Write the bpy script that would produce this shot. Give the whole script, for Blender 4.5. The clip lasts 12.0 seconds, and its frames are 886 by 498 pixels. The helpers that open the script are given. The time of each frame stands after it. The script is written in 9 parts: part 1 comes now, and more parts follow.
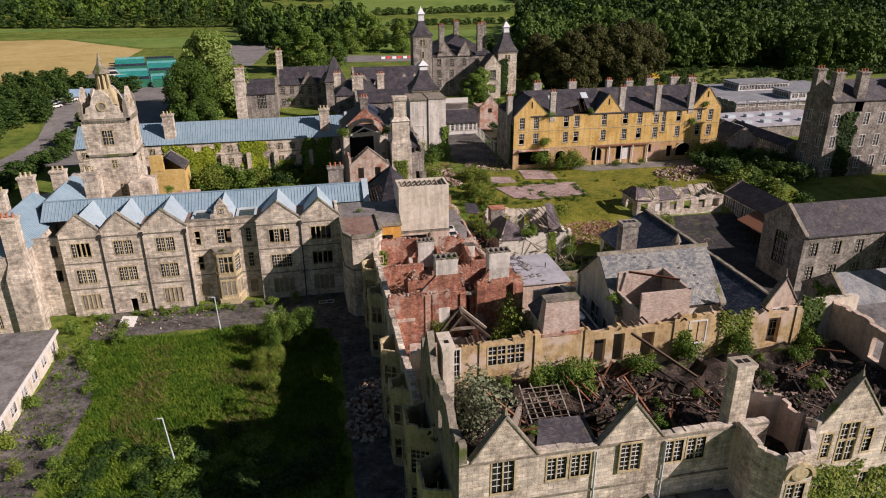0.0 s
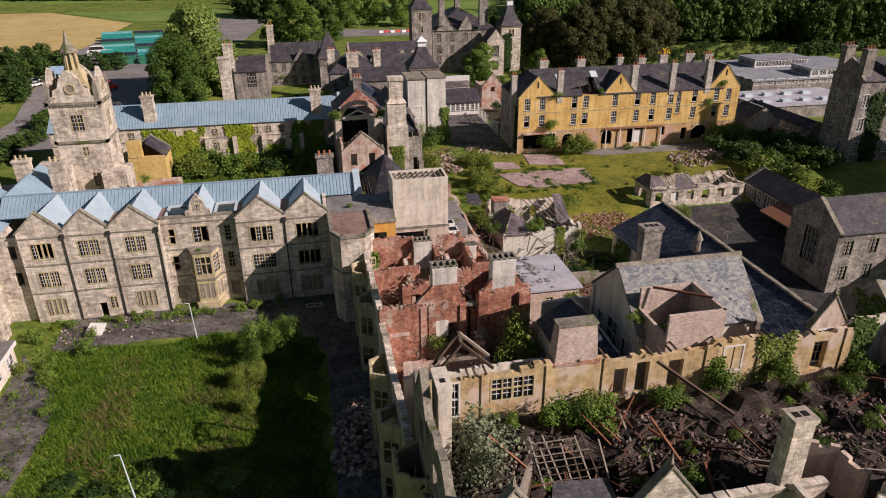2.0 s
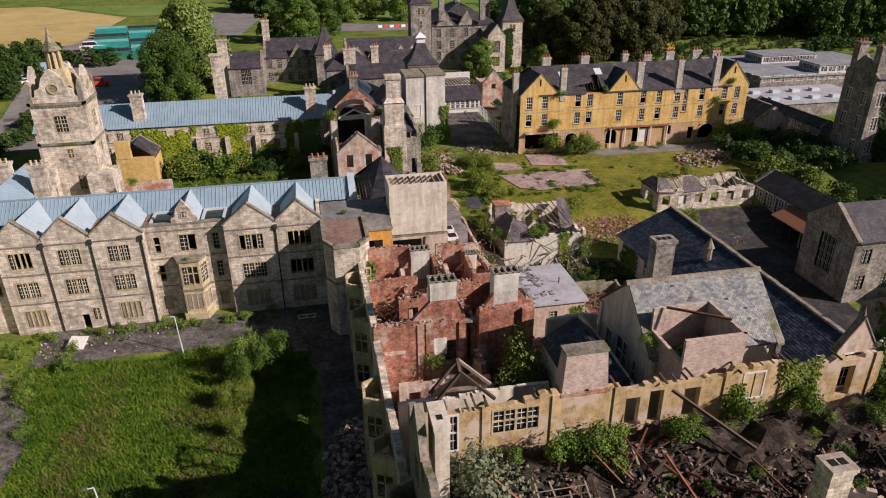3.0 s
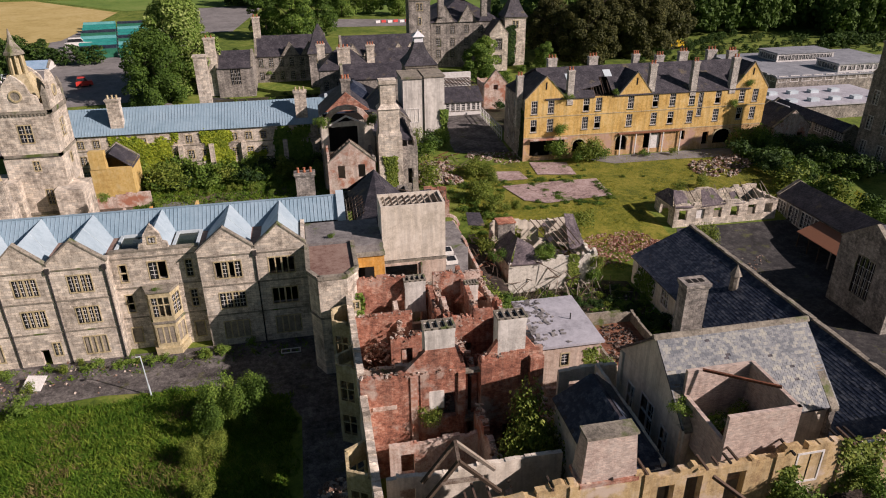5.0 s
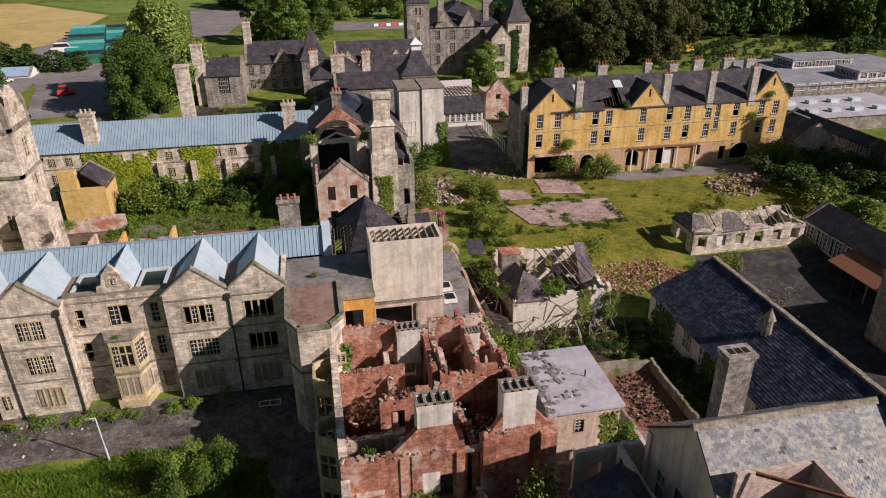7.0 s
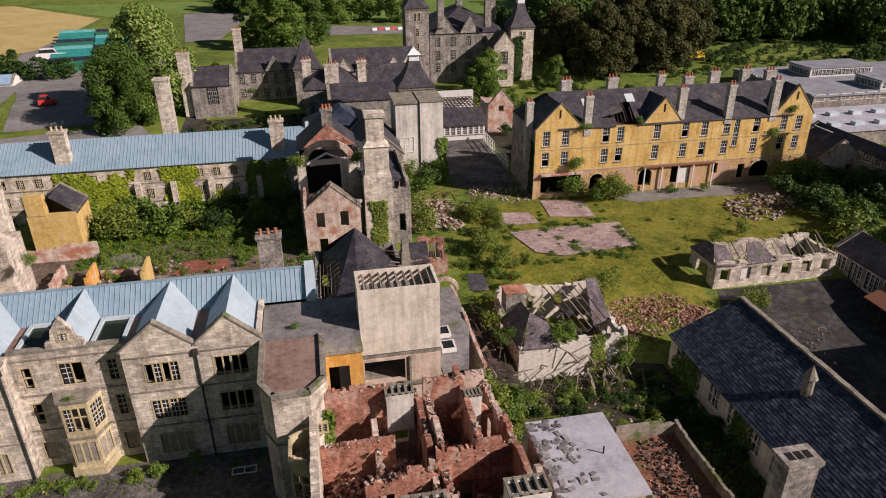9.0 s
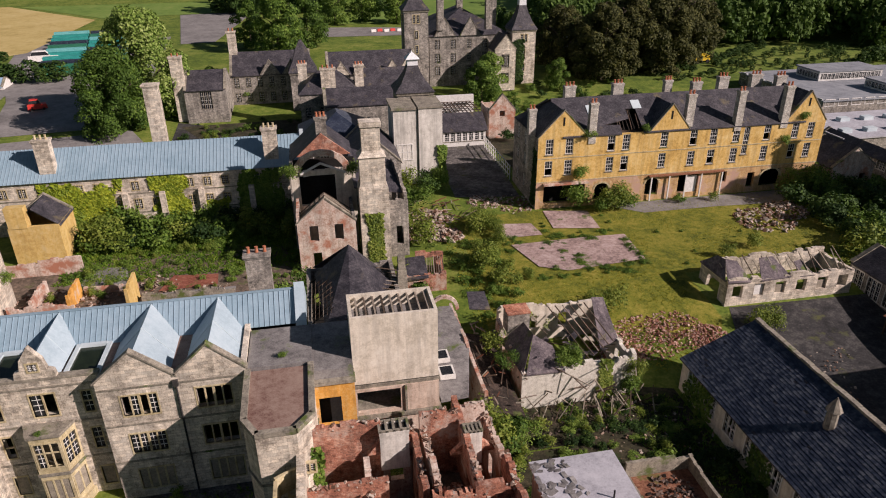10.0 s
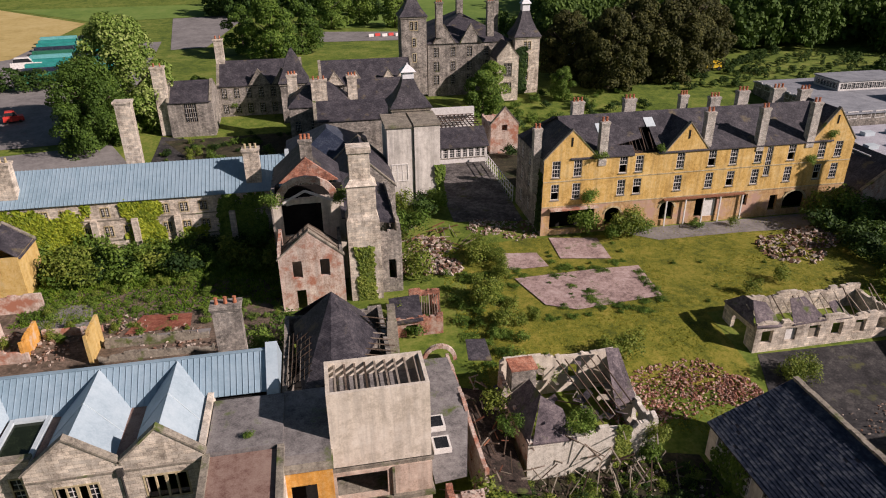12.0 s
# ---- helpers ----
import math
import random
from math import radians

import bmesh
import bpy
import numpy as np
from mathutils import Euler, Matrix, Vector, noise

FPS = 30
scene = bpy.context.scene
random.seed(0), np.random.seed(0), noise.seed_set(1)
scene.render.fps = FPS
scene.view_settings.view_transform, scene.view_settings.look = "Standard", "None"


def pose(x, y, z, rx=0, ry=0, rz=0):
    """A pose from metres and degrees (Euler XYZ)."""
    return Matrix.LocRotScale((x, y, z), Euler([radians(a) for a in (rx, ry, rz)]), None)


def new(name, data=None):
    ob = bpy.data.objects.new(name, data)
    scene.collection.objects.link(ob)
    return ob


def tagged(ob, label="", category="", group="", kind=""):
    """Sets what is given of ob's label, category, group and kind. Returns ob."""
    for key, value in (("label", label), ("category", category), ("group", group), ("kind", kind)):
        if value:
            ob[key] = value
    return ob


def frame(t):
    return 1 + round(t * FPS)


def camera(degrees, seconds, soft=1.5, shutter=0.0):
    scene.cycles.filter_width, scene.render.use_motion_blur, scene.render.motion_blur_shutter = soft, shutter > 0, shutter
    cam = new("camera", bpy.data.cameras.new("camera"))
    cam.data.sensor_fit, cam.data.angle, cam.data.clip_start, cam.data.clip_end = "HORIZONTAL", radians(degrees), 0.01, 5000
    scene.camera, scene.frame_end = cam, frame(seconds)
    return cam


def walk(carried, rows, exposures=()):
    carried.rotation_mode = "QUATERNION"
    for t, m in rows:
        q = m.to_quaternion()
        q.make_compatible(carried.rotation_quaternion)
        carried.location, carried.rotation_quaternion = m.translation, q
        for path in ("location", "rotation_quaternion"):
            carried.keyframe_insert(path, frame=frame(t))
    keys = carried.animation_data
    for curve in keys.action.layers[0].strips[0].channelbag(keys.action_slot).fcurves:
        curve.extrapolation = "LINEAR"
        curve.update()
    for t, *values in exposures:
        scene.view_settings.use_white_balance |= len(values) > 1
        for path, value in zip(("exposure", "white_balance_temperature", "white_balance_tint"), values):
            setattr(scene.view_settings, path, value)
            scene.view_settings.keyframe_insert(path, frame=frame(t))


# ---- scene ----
cam = camera(66.4, 12.0, soft=1.05)
METRES, EYE, TILT, LEAN, TURN = 60.0, 48.75, 0.0, 0.0, -11.4
ROWS = [
    (0.0, 0.0, 0.0, 0.0, -0.12, -22.67, 0.29),
    (0.5, 0.0018, 0.0424, -0.0026, -0.08, -23.36, 0.3),
    (1.0, 0.0032, 0.0845, -0.0047, -0.06, -23.94, 0.33),
    (1.5, 0.0052, 0.1257, -0.0065, -0.03, -24.51, 0.34),
    (2.0, 0.0079, 0.1669, -0.0072, 0.0, -24.83, 0.37),
    (2.5, 0.0099, 0.2074, -0.0077, 0.01, -25.08, 0.38),
    (3.0, 0.0117, 0.2482, -0.0081, 0.03, -25.34, 0.39),
    (5.0, 0.018, 0.4136, -0.0072, 0.1, -25.94, 0.43),
    (5.5, 0.0198, 0.4553, -0.007, 0.12, -25.96, 0.44),
    (6.0, 0.0216, 0.4976, -0.0067, 0.14, -25.97, 0.45),
    (6.5, 0.0237, 0.5403, -0.0063, 0.17, -25.97, 0.47),
    (7.0, 0.0248, 0.5828, -0.0055, 0.19, -25.97, 0.47),
    (9.0, 0.0316, 0.748, 0.0007, 0.34, -25.98, 0.48),
    (9.5, 0.0331, 0.7879, 0.0017, 0.36, -26.0, 0.48),
    (10.0, 0.0349, 0.8272, 0.0012, 0.39, -26.0, 0.48),
    (10.5, 0.037, 0.8676, 0.0018, 0.42, -25.99, 0.5),
    (11.0, 0.0396, 0.9096, 0.0036, 0.45, -26.01, 0.5),
    (11.5, 0.0418, 0.9535, 0.0057, 0.48, -26.02, 0.51),
    (12.0, 0.0443, 0.9985, 0.0081, 0.51, -26.04, 0.52),
]
walk(cam, [(t, pose(0, 0, EYE, TILT, LEAN, TURN) @ pose(METRES * x, METRES * y, METRES * z, 90 + pitch, roll, yaw)) for t, x, y, z, yaw, pitch, roll in ROWS])

# ---- world, sun ----
SUN_AZ = math.atan2(1.0, -0.64)     # direction to the sun, measured from +y towards +x
SUN_EL = radians(31)
world = bpy.data.worlds.new("sky_world")
scene.world = world
world.use_nodes = True
wn = world.node_tree
sky = wn.nodes.new("ShaderNodeTexSky")
sky.sky_type = "NISHITA"
sky.sun_disc = False
sky.sun_elevation = SUN_EL
sky.sun_rotation = SUN_AZ
wn.nodes["Background"].inputs[1].default_value = 0.032
wn.links.new(sky.outputs[0], wn.nodes["Background"].inputs[0])
sun = new("sun", bpy.data.lights.new("sun", "SUN"))
sun.data.energy = 5.0

sun.data.angle = radians(0.6)
sun.data.color = (1.0, 0.83, 0.79)
_d = Vector((math.sin(SUN_AZ) * math.cos(SUN_EL), math.cos(SUN_AZ) * math.cos(SUN_EL), math.sin(SUN_EL)))
sun.matrix_world = Matrix.Translation((0, 0, 120)) @ _d.to_track_quat("Z", "Y").to_matrix().to_4x4()
scene.view_settings.exposure = 0.26


# ---- materials ----
def material(name, cols, scale=0.5, rough=0.85, bump=0.3, pattern=None, streak=0.0, metal=0.0, moss=0.0, island=0.0, rnd=0.0, mosscol=(0.09, 0.12, 0.03), trans=0.0):
    """cols: three colours from dark to light. pattern: (width, height, mortar, colour) of blocks laid in courses."""
    m = bpy.data.materials.new(name)
    m.use_nodes = True
    t = m.node_tree
    N, L = t.nodes, t.links
    bsdf = N["Principled BSDF"]
    geo = N.new("ShaderNodeNewGeometry")
    pos = geo.outputs["Position"]

    def noise_tex(s, detail, vec=pos):
        n = N.new("ShaderNodeTexNoise")
        n.inputs["Scale"].default_value = s
        n.inputs["Detail"].default_value = detail
        n.inputs["Roughness"].default_value = 0.65
        L.new(vec, n.inputs["Vector"])
        return n.outputs["Fac"]

    def math_node(op, a, b):
        n = N.new("ShaderNodeMath")
        n.operation = op
        for i, v in enumerate((a, b)):
            if isinstance(v, (int, float)):
                n.inputs[i].default_value = v
            else:
                L.new(v, n.inputs[i])
        return n.outputs[0]

    def mix(fac, a, b, mode="MIX"):
        n = N.new("ShaderNodeMix")
        n.data_type = "RGBA"
        n.blend_type = mode
        for sock, v in ((n.inputs["Factor"], fac), (n.inputs["A"], a), (n.inputs["B"], b)):
            if isinstance(v, tuple):
                sock.default_value = (*v, 1)
            elif isinstance(v, (int, float)):
                sock.default_value = v
            else:
                L.new(v, sock)
        return n.outputs["Result"]

    big, fine, grain = noise_tex(scale, 8), noise_tex(scale * 5, 6), noise_tex(scale * 22, 4)
    val = math_node("ADD", math_node("MULTIPLY", big, 0.38), math_node("MULTIPLY", fine, 0.34))
    val = math_node("ADD", val, math_node("MULTIPLY", grain, 0.28))
    if island:
        val = math_node("ADD", val, math_node("MULTIPLY", math_node("SUBTRACT", geo.outputs["Random Per Island"], 0.5), island))
    if rnd:
        oi = N.new("ShaderNodeObjectInfo")
        val = math_node("ADD", val, math_node("MULTIPLY", math_node("SUBTRACT", oi.outputs["Random"], 0.5), rnd))
    ramp = N.new("ShaderNodeValToRGB")
    el = ramp.color_ramp.elements
    el[0].position, el[0].color = 0.41, (*cols[0], 1)
    el[1].position, el[1].color = 0.595, (*cols[2], 1)
    e = el.new(0.5)
    e.color = (*cols[1], 1)
    L.new(val, ramp.inputs[0])
    col = ramp.outputs[0]
    height = fine
    if pattern:
        w, h, mort, mcol = pattern
        sep = N.new("ShaderNodeSeparateXYZ")
        L.new(pos, sep.inputs[0])
        comb = N.new("ShaderNodeCombineXYZ")
        L.new(math_node("ADD", sep.outputs[0], sep.outputs[1]), comb.inputs[0])
        L.new(sep.outputs[2], comb.inputs[1])
        br = N.new("ShaderNodeTexBrick")
        br.inputs["Scale"].default_value = 1.0
        br.inputs["Brick Width"].default_value = w
        br.inputs["Row Height"].default_value = h
        br.inputs["Mortar Size"].default_value = mort
        br.inputs["Mortar Smooth"].default_value = 0.3
        br.inputs["Color1"].default_value = (0.72, 0.72, 0.72, 1)
        br.inputs["Color2"].default_value = (1.15, 1.12, 1.08, 1)
        br.inputs["Mortar"].default_value = (*mcol, 1)
        L.new(comb.outputs[0], br.inputs["Vector"])
        col = mix(1.0, col, br.outputs["Color"], "MULTIPLY")
        height = math_node("SUBTRACT", fine, math_node("MULTIPLY", br.outputs["Fac"], 0.6))
    if streak:
        mp = N.new("ShaderNodeMapping")
        mp.inputs["Scale"].default_value = (1.6, 1.6, 0.13)
        L.new(pos, mp.inputs[0])
        st = noise_tex(0.9, 5, mp.outputs[0])
        mr = N.new("ShaderNodeMapRange")
        mr.inputs["From Min"].default_value, mr.inputs["From Max"].default_value = 0.42, 0.66
        mr.inputs["To Min"].default_value, mr.inputs["To Max"].default_value = 0.0, streak
        L.new(st, mr.inputs[0])
        col = mix(mr.outputs[0], col, (0.05, 0.046, 0.04))
    if moss:
        mo = noise_tex(0.35, 8)
        mr = N.new("ShaderNodeMapRange")
        mr.inputs["From Min"].default_value, mr.inputs["From Max"].default_value = 0.62 - moss * 0.25, 0.70 - moss * 0.2
        L.new(mo, mr.inputs[0])
        col = mix(mr.outputs[0], col, mosscol)
    L.new(col, bsdf.inputs["Base Color"])
    bsdf.inputs["Roughness"].default_value = rough
    bsdf.inputs["Metallic"].default_value = metal
    bsdf.inputs["Specular IOR Level"].default_value = 0.3
    if trans:
        tr = N.new("ShaderNodeBsdfTranslucent")
        L.new(col, tr.inputs["Color"])
        ms = N.new("ShaderNodeMixShader")
        ms.inputs[0].default_value = trans
        L.new(bsdf.outputs[0], ms.inputs[1])
        L.new(tr.outputs[0], ms.inputs[2])
        L.new(ms.outputs[0], N["Material Output"].inputs["Surface"])
    if bump:
        bp = N.new("ShaderNodeBump")
        bp.inputs["Strength"].default_value = bump
        bp.inputs["Distance"].default_value = 0.06
        L.new(height, bp.inputs["Height"])
        L.new(bp.outputs[0], bsdf.inputs["Normal"])
    return m


ASHLAR = material("ashlar_limestone", ((0.3, 0.265, 0.22), (0.64, 0.58, 0.49), (0.84, 0.785, 0.685)), 0.35, 0.9, 0.4, (0.85, 0.32, 0.018, (0.62, 0.6, 0.56)), 0.36)
DRESSED = material("dressed_sandstone", ((0.33, 0.27, 0.15), (0.52, 0.44, 0.26), (0.62, 0.55, 0.38)), 0.7, 0.9, 0.25, None, 0.35)
GREYSTONE = material("grey_rubble_stone", ((0.12, 0.113, 0.103), (0.31, 0.29, 0.262), (0.54, 0.505, 0.455)), 0.5, 0.92, 0.6, (0.5, 0.26, 0.02, (0.8, 0.78, 0.74)), 0.4)
COPING = material("weathered_coping", ((0.12, 0.11, 0.09), (0.26, 0.235, 0.19), (0.38, 0.35, 0.28)), 0.8, 0.92, 0.4, None, 0.3, moss=0.25)
CREAM = material("cream_render", ((0.52, 0.47, 0.38), (0.68, 0.62, 0.52), (0.78, 0.73, 0.63)), 0.3, 0.9, 0.2, None, 0.3)
CONCRETE = material("pale_concrete_render", ((0.5, 0.475, 0.43), (0.66, 0.635, 0.58), (0.78, 0.755, 0.7)), 0.3, 0.9, 0.2, None, 0.4)
PINK = material("pink_faded_render", ((0.42, 0.32, 0.25), (0.6, 0.48, 0.39), (0.7, 0.59, 0.49)), 0.4, 0.9, 0.2, None, 0.35)
PALEBRICK = material("pale_brick", ((0.4, 0.31, 0.27), (0.55, 0.45, 0.39), (0.62, 0.54, 0.48)), 0.5, 0.9, 0.3, (0.3, 0.1, 0.012, (0.85, 0.85, 0.85)), 0.2)
BRICK = material("red_brick", ((0.17, 0.075, 0.055), (0.42, 0.185, 0.125), (0.6, 0.4, 0.31)), 0.5, 0.9, 0.6, (0.46, 0.17, 0.02, (1.15, 1.05, 0.95)), 0.4, moss=0.3, mosscol=(0.46, 0.36, 0.3))
OCHRE = material("ochre_plaster", ((0.46, 0.29, 0.085), (0.66, 0.44, 0.14), (0.74, 0.56, 0.26)), 0.45, 0.9, 0.3, None, 0.3)
YELLOW = material("yellow_wall_plaster", ((0.32, 0.22, 0.12), (0.54, 0.4, 0.2), (0.62, 0.5, 0.32)), 0.5, 0.9, 0.4, None, 0.4, moss=0.38, mosscol=(0.56, 0.46, 0.37))
ORANGE = material("orange_paint", ((0.5, 0.25, 0.06), (0.66, 0.33, 0.06), (0.7, 0.44, 0.16)), 0.6, 0.85, 0.2, None, 0.3, moss=0.25, mosscol=(0.6, 0.48, 0.36))
YELLOWWASH = material("yellow_limewash", ((0.46, 0.3, 0.1), (0.6, 0.43, 0.15), (0.64, 0.5, 0.25)), 0.4, 0.9, 0.2, None, 0.2)
RUBBLEDARK = material("sooty_rubble", ((0.025, 0.02, 0.017), (0.085, 0.06, 0.05), (0.24, 0.18, 0.15)), 1.2, 0.95, 0.3, island=0.3)
BURNT = material("fire_scarred_plaster", ((0.34, 0.21, 0.15), (0.57, 0.45, 0.38), (0.72, 0.65, 0.57)), 0.8, 0.9, 0.5, None, 0.35, moss=0.42, mosscol=(0.38, 0.17, 0.11))
SLATE = material("grey_slate", ((0.026, 0.025, 0.032), (0.056, 0.053, 0.064), (0.115, 0.108, 0.12)), 0.6, 0.6, 0.35, (0.35, 0.16, 0.012, (0.55, 0.55, 0.55)), 0.0, moss=0.12, mosscol=(0.13, 0.11, 0.07))
SLATEPALE = material("pale_lichened_slate", ((0.12, 0.135, 0.15), (0.22, 0.235, 0.245), (0.34, 0.34, 0.29)), 0.8, 0.6, 0.3, None, island=0.16)
SLATEBLUE = material("blue_slate", ((0.013, 0.019, 0.036), (0.027, 0.037, 0.062), (0.09, 0.102, 0.125)), 0.8, 0.5, 0.3, None, island=0.12)
METAL = material("pale_blue_metal_sheet", ((0.205, 0.3, 0.365), (0.245, 0.345, 0.415), (0.285, 0.385, 0.455)), 0.25, 0.45, 0.05)
METALPALE = material("smooth_pale_blue_sheet", ((0.32, 0.41, 0.465), (0.38, 0.475, 0.53), (0.43, 0.52, 0.57)), 0.25, 0.45, 0.04)
METALWHITE = material("pale_metal_flashing", ((0.45, 0.53, 0.57), (0.52, 0.6, 0.63), (0.58, 0.65, 0.68)), 0.3, 0.5, 0.05)
REDTILE = material("worn_red_floor_tiles", ((0.13, 0.045, 0.03), (0.25, 0.085, 0.055), (0.33, 0.15, 0.1)), 0.6, 0.85, 0.3, moss=0.15)
SLATEWORN = material("weathered_purple_slates", ((0.05, 0.042, 0.048), (0.125, 0.105, 0.115), (0.25, 0.215, 0.21)), 0.6, 0.8, 0.5, moss=0.15)
DARKSOIL = material("dark_weedy_soil", ((0.018, 0.017, 0.01), (0.04, 0.037, 0.02), (0.09, 0.075, 0.045)), 0.5, 0.95, 0.6, moss=0.25, mosscol=(0.035, 0.045, 0.015))
FELT = material("grey_roof_felt", ((0.1, 0.095, 0.095), (0.2, 0.19, 0.185), (0.29, 0.28, 0.27)), 0.28, 0.85, 0.2, moss=0.1)
FELTPALE = material("silver_roof_felt", ((0.3, 0.3, 0.33), (0.42, 0.42, 0.46), (0.5, 0.5, 0.54)), 0.3, 0.7, 0.15)
FELTRED = material("reddish_roof_felt", ((0.14, 0.075, 0.06), (0.24, 0.16, 0.13), (0.3, 0.22, 0.18)), 0.35, 0.85, 0.2)
# toned down so the service yard's shadow is in the colour
ASPHALT = material("cracked_shade_toned_asphalt", ((0.018, 0.018, 0.019), (0.04, 0.039, 0.04), (0.095, 0.09, 0.085)), 0.22, 0.92, 0.3, moss=0.1, mosscol=(0.08, 0.085, 0.035))
DRIVE = material("mossy_worn_drive", ((0.035, 0.032, 0.03), (0.1, 0.092, 0.088), (0.22, 0.205, 0.19)), 0.3, 0.92, 0.35, moss=0.16, mosscol=(0.08, 0.085, 0.03))
ROADMAT = material("pale_worn_tarmac", ((0.14, 0.135, 0.13), (0.21, 0.2, 0.195), (0.27, 0.26, 0.25)), 0.1, 0.92, 0.2)
SLABPINK = material("pinkish_concrete_floor_slab", ((0.17, 0.12, 0.11), (0.36, 0.265, 0.245), (0.5, 0.4, 0.38)), 0.4, 0.9, 0.3, moss=0.12)
GRASS = material("rough_meadow_ground", ((0.05, 0.085, 0.01), (0.115, 0.165, 0.02), (0.21, 0.23, 0.05)), 0.09, 0.95, 0.6)
BLADE = material("grass_blade", ((0.05, 0.12, 0.008), (0.105, 0.2, 0.014), (0.22, 0.29, 0.036)), 0.12, 0.8, 0.0, island=0.14, trans=0.3)
MEADOW = material("short_yellow_green_turf", ((0.062, 0.08, 0.009), (0.155, 0.165, 0.017), (0.28, 0.24, 0.045)), 0.22, 0.95, 0.7)
WHEAT = material("ripe_cereal_field", ((0.36, 0.28, 0.1), (0.46, 0.36, 0.14), (0.52, 0.42, 0.19)), 0.03, 0.95, 0.3)
PASTURE = material("green_pasture", ((0.1, 0.17, 0.03), (0.14, 0.22, 0.04), (0.19, 0.25, 0.06)), 0.02, 0.95, 0.3)
SOIL = material("rubble_soil", ((0.06, 0.048, 0.036), (0.13, 0.1, 0.075), (0.24, 0.18, 0.14)), 0.5, 0.95, 0.7, moss=0.12)
DEBRIS = material("burnt_debris", ((0.012, 0.01, 0.008), (0.036, 0.027, 0.022), (0.11, 0.08, 0.065)), 0.9, 0.95, 0.9, moss=0.15)
RUBBLE = material("broken_brick_rubble", ((0.16, 0.09, 0.06), (0.32, 0.23, 0.18), (0.46, 0.4, 0.34)), 1.2, 0.95, 0.3, island=0.3)
BRICKBITS = material("fallen_red_bricks", ((0.15, 0.065, 0.045), (0.36, 0.17, 0.115), (0.5, 0.36, 0.29)), 1.2, 0.95, 0.3, island=0.3)
TIMBER = material("weathered_timber", ((0.07, 0.05, 0.035), (0.17, 0.13, 0.1), (0.3, 0.26, 0.21)), 1.5, 0.9, 0.3, rnd=0.4)
CHARRED = material("charred_timber", ((0.02, 0.017, 0.015), (0.05, 0.038, 0.03), (0.11, 0.075, 0.055)), 1.5, 0.9, 0.3, rnd=0.4)
RUST = material("rusted_steel", ((0.09, 0.035, 0.02), (0.17, 0.065, 0.035), (0.26, 0.12, 0.07)), 1.5, 0.85, 0.3, rnd=0.3)
PIPE = material("dark_cast_iron", ((0.02, 0.02, 0.022), (0.035, 0.034, 0.035), (0.06, 0.055, 0.05)), 2, 0.6, 0.1)
WHITE = material("flaking_white_paint", ((0.5, 0.49, 0.46), (0.68, 0.67, 0.64), (0.76, 0.75, 0.73)), 2, 0.7, 0.1)
LEADWHITE = material("white_painted_lantern", ((0.55, 0.57, 0.6), (0.72, 0.74, 0.76), (0.78, 0.8, 0.82)), 2, 0.6, 0.1)
GLASS = material("dusty_dark_glass", ((0.012, 0.013, 0.015), (0.022, 0.024, 0.027), (0.04, 0.042, 0.045)), 1.2, 0.16, 0.02)
# near-black paint standing in for the shade of unlit interiors and openings
VOID = material("unlit_interior_black", ((0.006, 0.005, 0.005), (0.012, 0.011, 0.01), (0.02, 0.018, 0.016)), 1, 0.95, 0.0)
BOARD = material("grey_boarding", ((0.16, 0.14, 0.115), (0.27, 0.24, 0.19), (0.36, 0.32, 0.26)), 1, 0.9, 0.2)
TERRA = material("terracotta", ((0.25, 0.09, 0.05), (0.38, 0.14, 0.075), (0.45, 0.2, 0.11)), 3, 0.85, 0.1)
BARK = material("bark", ((0.05, 0.04, 0.03), (0.1, 0.08, 0.06), (0.15, 0.13, 0.1)), 3, 0.95, 0.5)
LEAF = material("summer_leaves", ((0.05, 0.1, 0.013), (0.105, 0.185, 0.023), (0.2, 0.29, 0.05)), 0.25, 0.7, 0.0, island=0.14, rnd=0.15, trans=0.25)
# lighter, yellower copy of the grass; the meadow's sunlight is in the colour
BLADESUN = material("sunlit_toned_grass", ((0.17, 0.2, 0.016), (0.28, 0.29, 0.028), (0.42, 0.38, 0.06)), 0.1, 0.8, 0.0, island=0.14, trans=0.3)
IVYBRIGHT = material("sunlit_ivy_leaves", ((0.12, 0.18, 0.012), (0.25, 0.32, 0.022), (0.4, 0.44, 0.04)), 0.4, 0.65, 0.0, island=0.14, trans=0.2)
CHESTNUT = material("chestnut_leaves_and_blossom", ((0.09, 0.16, 0.02), (0.18, 0.27, 0.045), (0.36, 0.43, 0.14)), 0.3, 0.7, 0.0, island=0.145, trans=0.2)
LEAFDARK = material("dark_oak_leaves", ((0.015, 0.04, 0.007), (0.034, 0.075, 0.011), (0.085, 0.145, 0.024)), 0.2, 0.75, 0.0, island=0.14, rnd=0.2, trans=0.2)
LEAFWARM = material("bronze_green_leaves", ((0.03, 0.037, 0.009), (0.055, 0.062, 0.014), (0.105, 0.105, 0.025)), 0.25, 0.75, 0.0, island=0.14, trans=0.2)
IVYLEAF = material("bright_ivy_leaves", ((0.08, 0.125, 0.016), (0.15, 0.21, 0.027), (0.26, 0.3, 0.055)), 0.4, 0.65, 0.0, island=0.14, trans=0.25)
FLOWER = material("pale_blossom", ((0.4, 0.42, 0.3), (0.5, 0.52, 0.4), (0.6, 0.62, 0.5)), 2, 0.8, 0.0)
TEAL = material("teal_container_paint", ((0.02, 0.2, 0.18), (0.03, 0.28, 0.25), (0.06, 0.34, 0.31)), 0.4, 0.55, 0.1)
